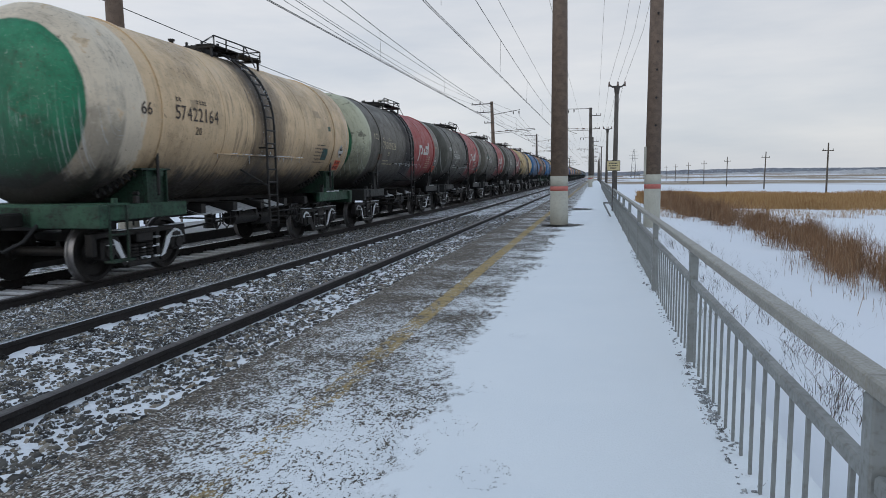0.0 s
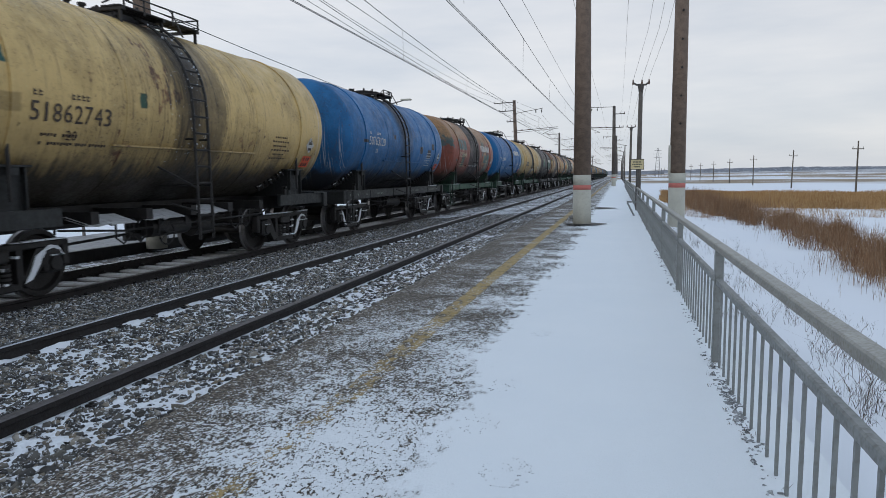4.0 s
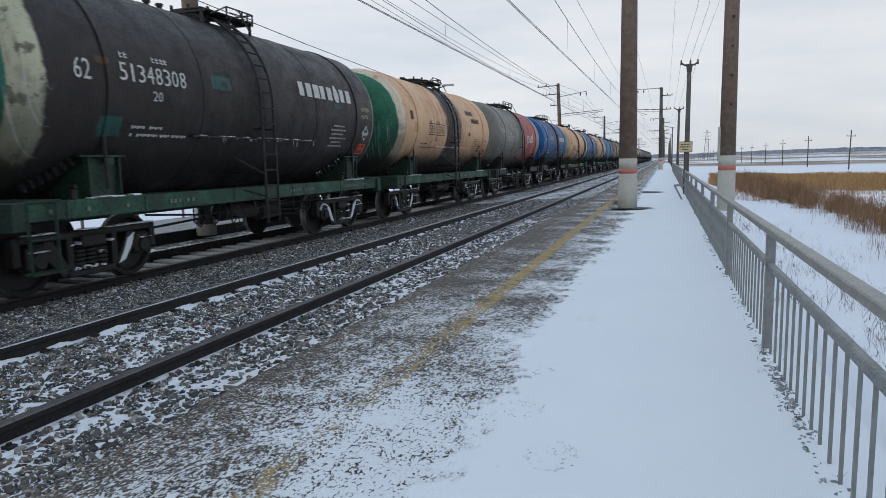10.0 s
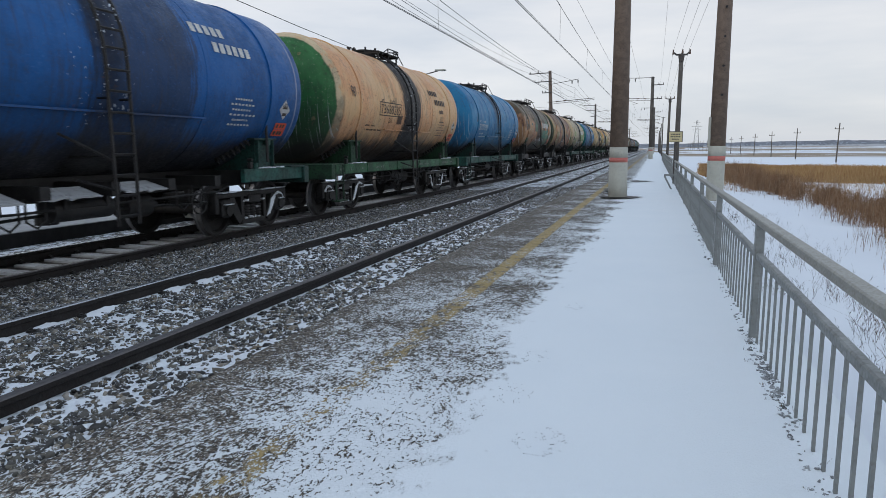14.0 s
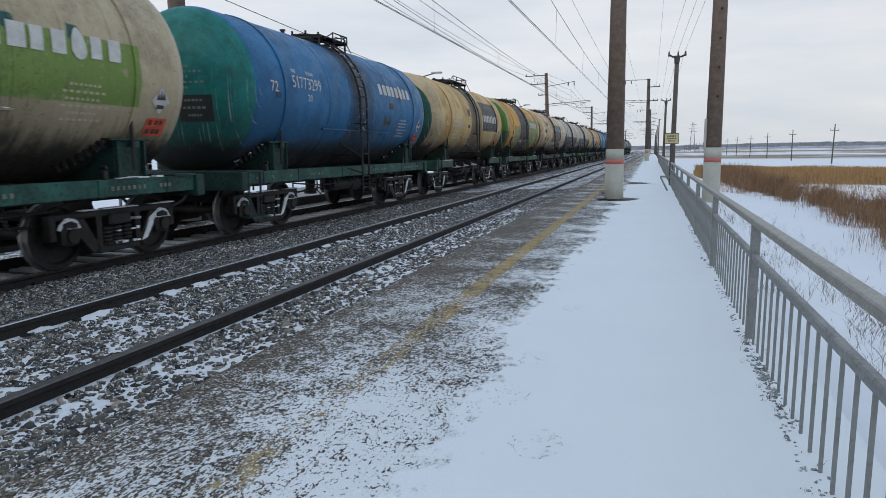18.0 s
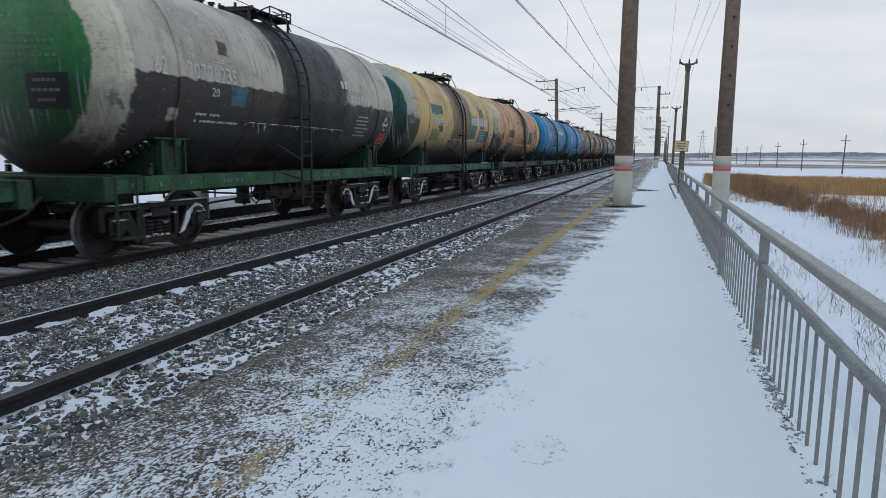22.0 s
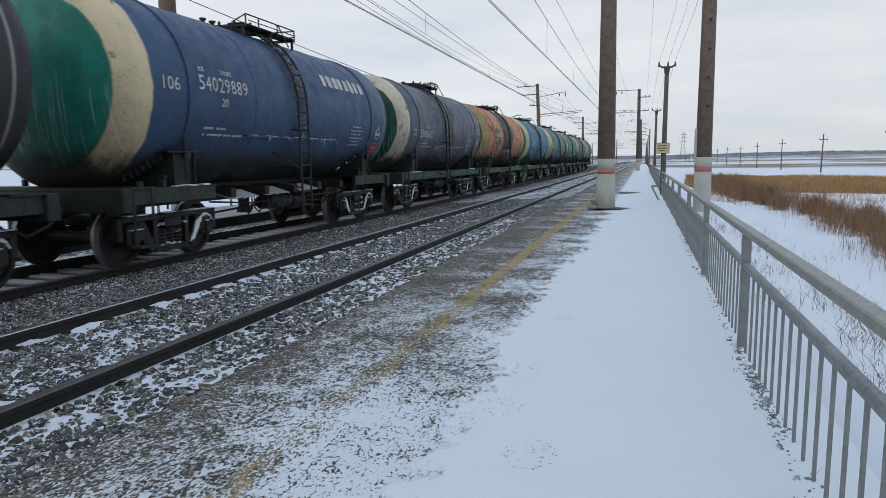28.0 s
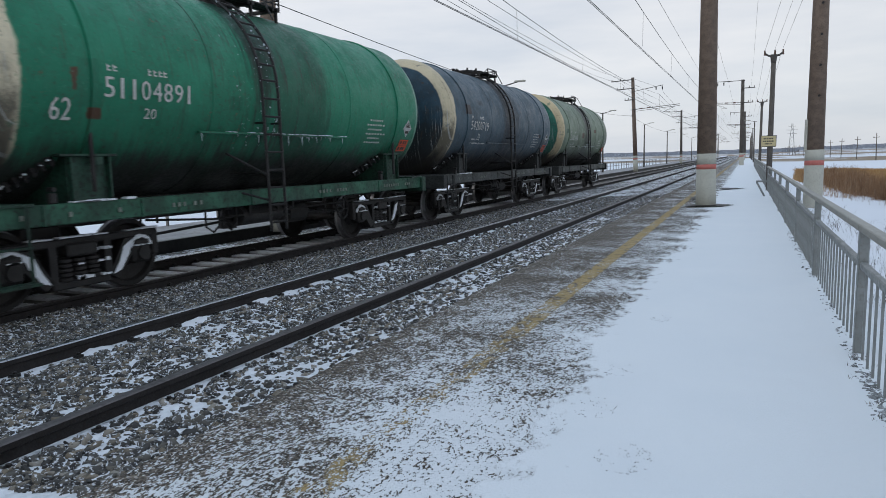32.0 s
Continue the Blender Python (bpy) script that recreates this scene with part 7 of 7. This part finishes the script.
# brown scrub along the foot of the bank: stems with short side twigs
spots = []
while len(spots) < 105000:
    y = 13 + 62 * rnd.random() ** 1.1
    mid = ramp1(y, (12, 6.3), (17, 6.3), (24, 6.9), (34, 7.4), (42, 6.8), (52, 5.8), (75, 6.2))
    off = rnd.gauss(0, 0.8)
    x = mid + 1.1 + off
    if y > 38:
        x = mid + 0.7 + rnd.gauss(0, 0.9)
    dens = noise.noise((x * 0.9, y * 0.45, 9.0)) + 0.5 * noise.noise((x * 2.3, y * 1.4, 3.0))
    if dens < rnd.uniform(-0.08, 0.34):
        continue
    h = rnd.uniform(0.3, 0.85) * (1 + 0.7 * dens) * (1.4 if y > 40 else 1.0)
    z = ground_z(x, y) - 0.03
    spots.append((x, y, z, h, rnd.uniform(0.003, 0.006), 0))
    for k in range(6):
        spots.append((x + rnd.gauss(0, 0.07), y + rnd.gauss(0, 0.07), z + h * rnd.uniform(0.2, 0.8), h * rnd.uniform(0.15, 0.4), rnd.uniform(0.002, 0.004), rnd.choice((0, 0, 1.5))))
tagged(new("dry_scrub", stalk_mesh("dry_scrub", spots, BROWN, rnd)), "strip of brown dry weeds and scrub along the foot of the bank", "scrub", "", "stuff")
# low reed strip further out and thin bank grass
spots = []
for k in range(9000):
    y = rnd.uniform(44, 62)
    x = rnd.uniform(0.09, 0.5) * y
    if noise.noise((x * 0.35, y * 0.25, 5.0)) > 0.12:
        spots.append((x, y, -1.5, rnd.uniform(0.2, 0.6), 0.008, 1.2))
tagged(new("thin_reeds", stalk_mesh("thin_reeds", spots, GOLD, rnd)), "thin dry grass poking through the snow", "grass", "", "stuff")


def tuft(x, y, n, h, spread, group="weed tufts on the bank"):
    sp = []
    for k in range(max(4, n // 4)):
        px, py = x + rnd.gauss(0, spread), y + rnd.gauss(0, spread)
        z = ground_z(px, py) - 0.02 if px > 1.0 else -0.01
        hh = h * rnd.uniform(0.4, 1.0)
        sp.append((px, py, z, hh, rnd.uniform(0.0012, 0.0026), 0))
        for j in range(5):
            u = rnd.uniform(0.2, 0.9)
            sp.append((px + rnd.gauss(0, 0.12) * hh, py + rnd.gauss(0, 0.12) * hh, z + hh * u, hh * rnd.uniform(0.15, 0.4), rnd.uniform(0.001, 0.002), rnd.choice((0, 0, 1.5))))
    tagged(new("weed_tuft", stalk_mesh("weed_tuft", sp, DARK_WEED, rnd, 0.55)), "small tuft of dry brown weeds in the snow", "weed", group, "stuff")


for x, y, n, h, s in ((2.75, 9.6, 90, 0.35, 0.22), (2.6, 11.9, 60, 0.3, 0.2), (2.2, 13.8, 50, 0.3, 0.25), (1.7, 16.0, 60, 0.4, 0.25), (2.4, 8.4, 30, 0.25, 0.15), (3.4, 15.5, 40, 0.3, 0.3), (1.6, 19.0, 70, 0.45, 0.3), (1.5, 11.0, 26, 0.3, 0.12), (3.6, 11.0, 16, 0.3, 0.2), (2.1, 6.3, 14, 0.3, 0.14), (4.6, 19.0, 40, 0.4, 0.4), (3.8, 22.5, 50, 0.4, 0.4), (1.9, 24, 60, 0.5, 0.3)):
    tuft(x, y, n, h, s)
for x, y, n, h, s in ((1.72, 5.2, 150, 0.28, 0.16), (1.66, 4.7, 70, 0.2, 0.1), (1.9, 6.6, 60, 0.25, 0.12), (1.5, 8.3, 90, 0.3, 0.16), (1.7, 10.5, 90, 0.35, 0.2)):
    tuft(x, y, n, h, s)
for k in range(34):
    ty = 4.5 + 16 * rnd.random() ** 1.2
    tuft(ramp1(ty, (4, 1.7), (10, 1.9), (20, 1.6)) + 0.9 * rnd.random() ** 1.5, ty, rnd.randrange(14, 46), rnd.uniform(0.18, 0.42), rnd.uniform(0.08, 0.22))
for k in range(10):
    tuft(FENCE_X - 0.03 + rnd.gauss(0, 0.02), 2.6 + k * 0.27 + rnd.uniform(-0.1, 0.1), 12, 0.08, 0.05, "weeds at the foot of the railing")

# ---------------------------------------------------------------- far edge of the plain
def ridge(name, y, x0, x1, base, hmin, hmax, mat, label, seed, step=5.0):
    bm = bmesh.new()
    prev = None
    n = int((x1 - x0) / step)
    for k in range(n + 1):
        x = x0 + (x1 - x0) * k / n
        h = hmin + (hmax - hmin) * (0.5 + 0.5 * noise.noise((x * 0.0011, seed, 0))) + 3.0 * abs(noise.noise((x * 0.02, seed, 3))) + 3.6 * abs(noise.noise((x * 0.11, seed, 5))) * max(0.0, 0.4 + noise.noise((x * 0.006, seed, 8))) + 0.013 * max(0.0, x - 250)
        a, b, c = bm.verts.new((x, y, base)), bm.verts.new((x, y + 30, base + h)), bm.verts.new((x, y + 260, base))
        if prev:
            bm.faces.new((prev[0], a, b, prev[1]))
            bm.faces.new((prev[1], b, c, prev[2]))
        prev = (a, b, c)
    return solid(name, bm, mat, label, "hills", "structure")


HILL = worn("wooded_ridge", (0.20, 0.215, 0.245), 0.75, 0.95, 0, 0.02, (0.55, 0.6, 0.66), 0.5, 0.0)
HILL2 = worn("snowy_ridge", (0.48, 0.48, 0.49), 0.75, 0.95, 0, 0.012, (0.2, 0.19, 0.19), 0.5, 0.0)
ridge("backdrop_ridge", 2600, -2600, 4200, -2, 5, 24, HILL, "low blue-grey wooded ridge on the horizon", 1.0)
ridge("backdrop_slope", 1900, 120, 3000, -3, 2, 13, HILL2, "snowy slope with dark hedges far off", 6.0)

# ---------------------------------------------------------------- sleepers, fastenings, stones
for tr, y_from, y_to, snowy in ((train_track, 2.0, 62.0, True), (near_track, 0.5, 45.0, False)):
    k = 0
    y = y_from
    while y < y_to:
        sl = part("sleeper", sleeper_me, None, tr, "", False, (0, y, 0))
        if snowy and y < 40:
            part("sleeper_snow", sleeper_snow_me, None, sl)
        if y < (28 if snowy else 26):
            for s in (-0.795, 0.795):
                part("rail_fastening", clip_me, None, sl, "", False, (s, 0, 0))
        if not snowy and y < 30:
            flat = rnd.uniform(0.3, 0.9)
            part("snow_drift", drift_me[rnd.randrange(5)], None, sl, "thin wedge of drifted snow against the rail", False, (-0.795, 0, -0.195 * (1 - flat) + 0.052)).scale = (rnd.uniform(0.4, 1.3), rnd.uniform(0.6, 1.1), flat)
        y += 0.545


def scatter_stones(name, count, x0, x1, y0, y1, power, seed, size, keep, label, level=bed_z, mat=STONE, category="ballast"):
    """Angular stones, each a crooked six-sided lump half sunk in the bed."""
    g = np.random.default_rng(seed)
    x = g.uniform(x0, x1, count)
    y = y0 + (y1 - y0) * g.random(count) ** power
    ok = np.array([keep(a, b, g) for a, b in zip(x, y)])
    x, y = x[ok], y[ok]
    n = len(x)
    z = np.array([level(a, b) for a, b in zip(x, y)])
    cube = np.array([(-1, -1, -1), (1, -1, -1), (1, 1, -1), (-1, 1, -1), (-1, -1, 1), (1, -1, 1), (1, 1, 1), (-1, 1, 1)], float)
    s = size[0] + (size[1] - size[0]) * g.random(n) ** 1.6
    shape = cube[None] * (1 + g.normal(0, 0.34, (n, 8, 3)))
    shape[:, 4:, :2] *= g.uniform(0.45, 0.95, (n, 1, 1))
    shape *= np.stack([s * g.uniform(0.7, 1.5, n), s * g.uniform(0.6, 1.2, n), s * g.uniform(0.3, 0.65, n)], 1)[:, None]
    t = g.uniform(0, 2 * np.pi, n)
    c, d = np.cos(t)[:, None], np.sin(t)[:, None]
    tilt = g.normal(0, 0.35, n)[:, None]
    px, py, pz = shape[..., 0].copy(), shape[..., 1].copy(), shape[..., 2].copy()
    px, pz = px * np.cos(tilt) - pz * np.sin(tilt), px * np.sin(tilt) + pz * np.cos(tilt)
    verts = np.stack([px * c - py * d + x[:, None], px * d + py * c + y[:, None], pz + (z + s * 0.12)[:, None]], -1).reshape(-1, 3)
    quad = np.array([(0, 3, 2, 1), (4, 5, 6, 7), (0, 1, 5, 4), (1, 2, 6, 5), (2, 3, 7, 6), (3, 0, 4, 7)])
    faces = (quad[None] + 8 * np.arange(n)[:, None, None]).reshape(-1, 4)
    me = bpy.data.meshes.new(name)
    me.vertices.add(len(verts))
    me.vertices.foreach_set("co", verts.ravel())
    me.loops.add(faces.size)
    me.loops.foreach_set("vertex_index", faces.ravel())
    me.polygons.add(len(faces))
    me.polygons.foreach_set("loop_start", np.arange(0, faces.size, 4))
    me.update(calc_edges=True)
    me.materials.append(mat)
    return tagged(new(name, me), label, category, "", "stuff")


def clear_of_rails(x, y, g):
    for ax in (NEAR_X, TRAIN_X):
        for s in (-0.795, 0.795):
            if abs(x - ax - s) < 0.085:
                return False
    if 0.04 < x - NEAR_X + 0.795 < 0.10 + 0.2 * max(0.0, noise.noise((y * 1.7, 0.0, 2.0)) + 0.3) and g.random() < 0.85:
        return False
    p = (0.54 if x < -3.6 else 0.44) + 0.45 * noise.noise((x * 1.1, y * 0.9, 7.0))
    if x > -3.45:
        p *= 0.66 - 0.16 * (1 if x > -2.85 else 0)
    return g.random() < p


scatter_stones("ballast_stones", 115000, -7.9, -2.60, 2.0, 27.0, 1.45, 21, (0.010, 0.032), clear_of_rails, "angular grey crushed stones of the track bed, dusted with snow")
scatter_stones("ballast_stones", 15000, -10.4, -7.75, 3.0, 30.0, 1.3, 22, (0.015, 0.035), clear_of_rails, "angular dark crushed stones under the train")


# frozen clods along the foot of the railing, grit where boots broke the snow
CLOD = worn("frozen_clods", (0.36, 0.38, 0.39), 0.3, 0.85, 0, 9.0, (0.62, 0.65, 0.68), 0.9)


def along_railing(x, y, g):
    d = (x - FENCE_X + 0.035 + 0.02 * noise.noise((y * 3.0, 0, 0))) / 0.032
    return g.random() < math.exp(-d * d) * (0.35 + 0.9 * max(0.0, noise.noise((y * 1.3, 4.0, 0)) + 0.25)) * (1.0 if 3.4 < y < 5.3 else 0.22)


scatter_stones("frozen_clods", 7000, FENCE_X - 0.16, FENCE_X + 0.06, 2.4, 13.0, 1.4, 41, (0.004, 0.012), along_railing, "lumps of frozen soil and snow along the foot of the railing", platform_z, CLOD, "clods")
GRIT = worn("dark_grit", (0.16, 0.155, 0.15), 0.5, 0.9)
PRINTS = ((-0.73, 4.38, 0.09), (-0.73, 3.65, 0.10), (-0.48, 3.04, 0.11), (-0.95, 3.3, 0.12), (-0.62, 5.9, 0.08))


def in_prints(x, y, g):
    for fx, fy, r in PRINTS:
        d = ((x - fx) / r) ** 2 + ((y - fy) / (r * 1.4)) ** 2
        if d < 1.4 and noise.noise((x * 25, y * 25, 1.0)) > 0.12:
            return True
    return False


scatter_stones("loose_grit", 22000, -1.15, -0.2, 2.4, 6.2, 1.0, 42, (0.0010, 0.0026), in_prints, "dark grit showing in broken snow", platform_z, GRIT, "grit")


# ---------------------------------------------------------------- movement
def motions():
    """The train rolls past at a steady speed, its wheels turning."""
    for i, (th, wheels) in enumerate(train):
        y0 = START + L_WAGON * i + WAGONS[i].get("dy", 0.0)
        walk(th, [(t, pose(TRAIN_X, y0 - SPEED * t, TRAIN_Z)) for t in (0.0, 16.0, 32.0)])
        carry = th.animation_data.action
        for curve in carry.layers[0].strips[0].channelbag(th.animation_data.action_slot).fcurves:
            for key in curve.keyframe_points:
                key.interpolation = "LINEAR"
        # wheels turn while the wagon is near enough to be seen turning
        t0 = max(0.0, (y0 - 48) / SPEED)
        t1 = min(32.0, (y0 + 8) / SPEED)
        if t1 <= 0:
            continue
        turn = math.degrees(SPEED / 0.474)
        steps_n = int((t1 - t0) * FPS) + 1
        for w in wheels:
            x, y, z = w.location
            rows = [(0.0, pose(x, y, z))] if t0 > 0.05 else []
            rows += [(t0 + k / FPS, pose(x, y, z, (turn * k / FPS) % 360)) for k in range(steps_n)]
            if t1 < 31.9:
                rows.append((32.0, pose(x, y, z, (turn * (steps_n - 1) / FPS) % 360)))
            walk(w, rows)


motions()
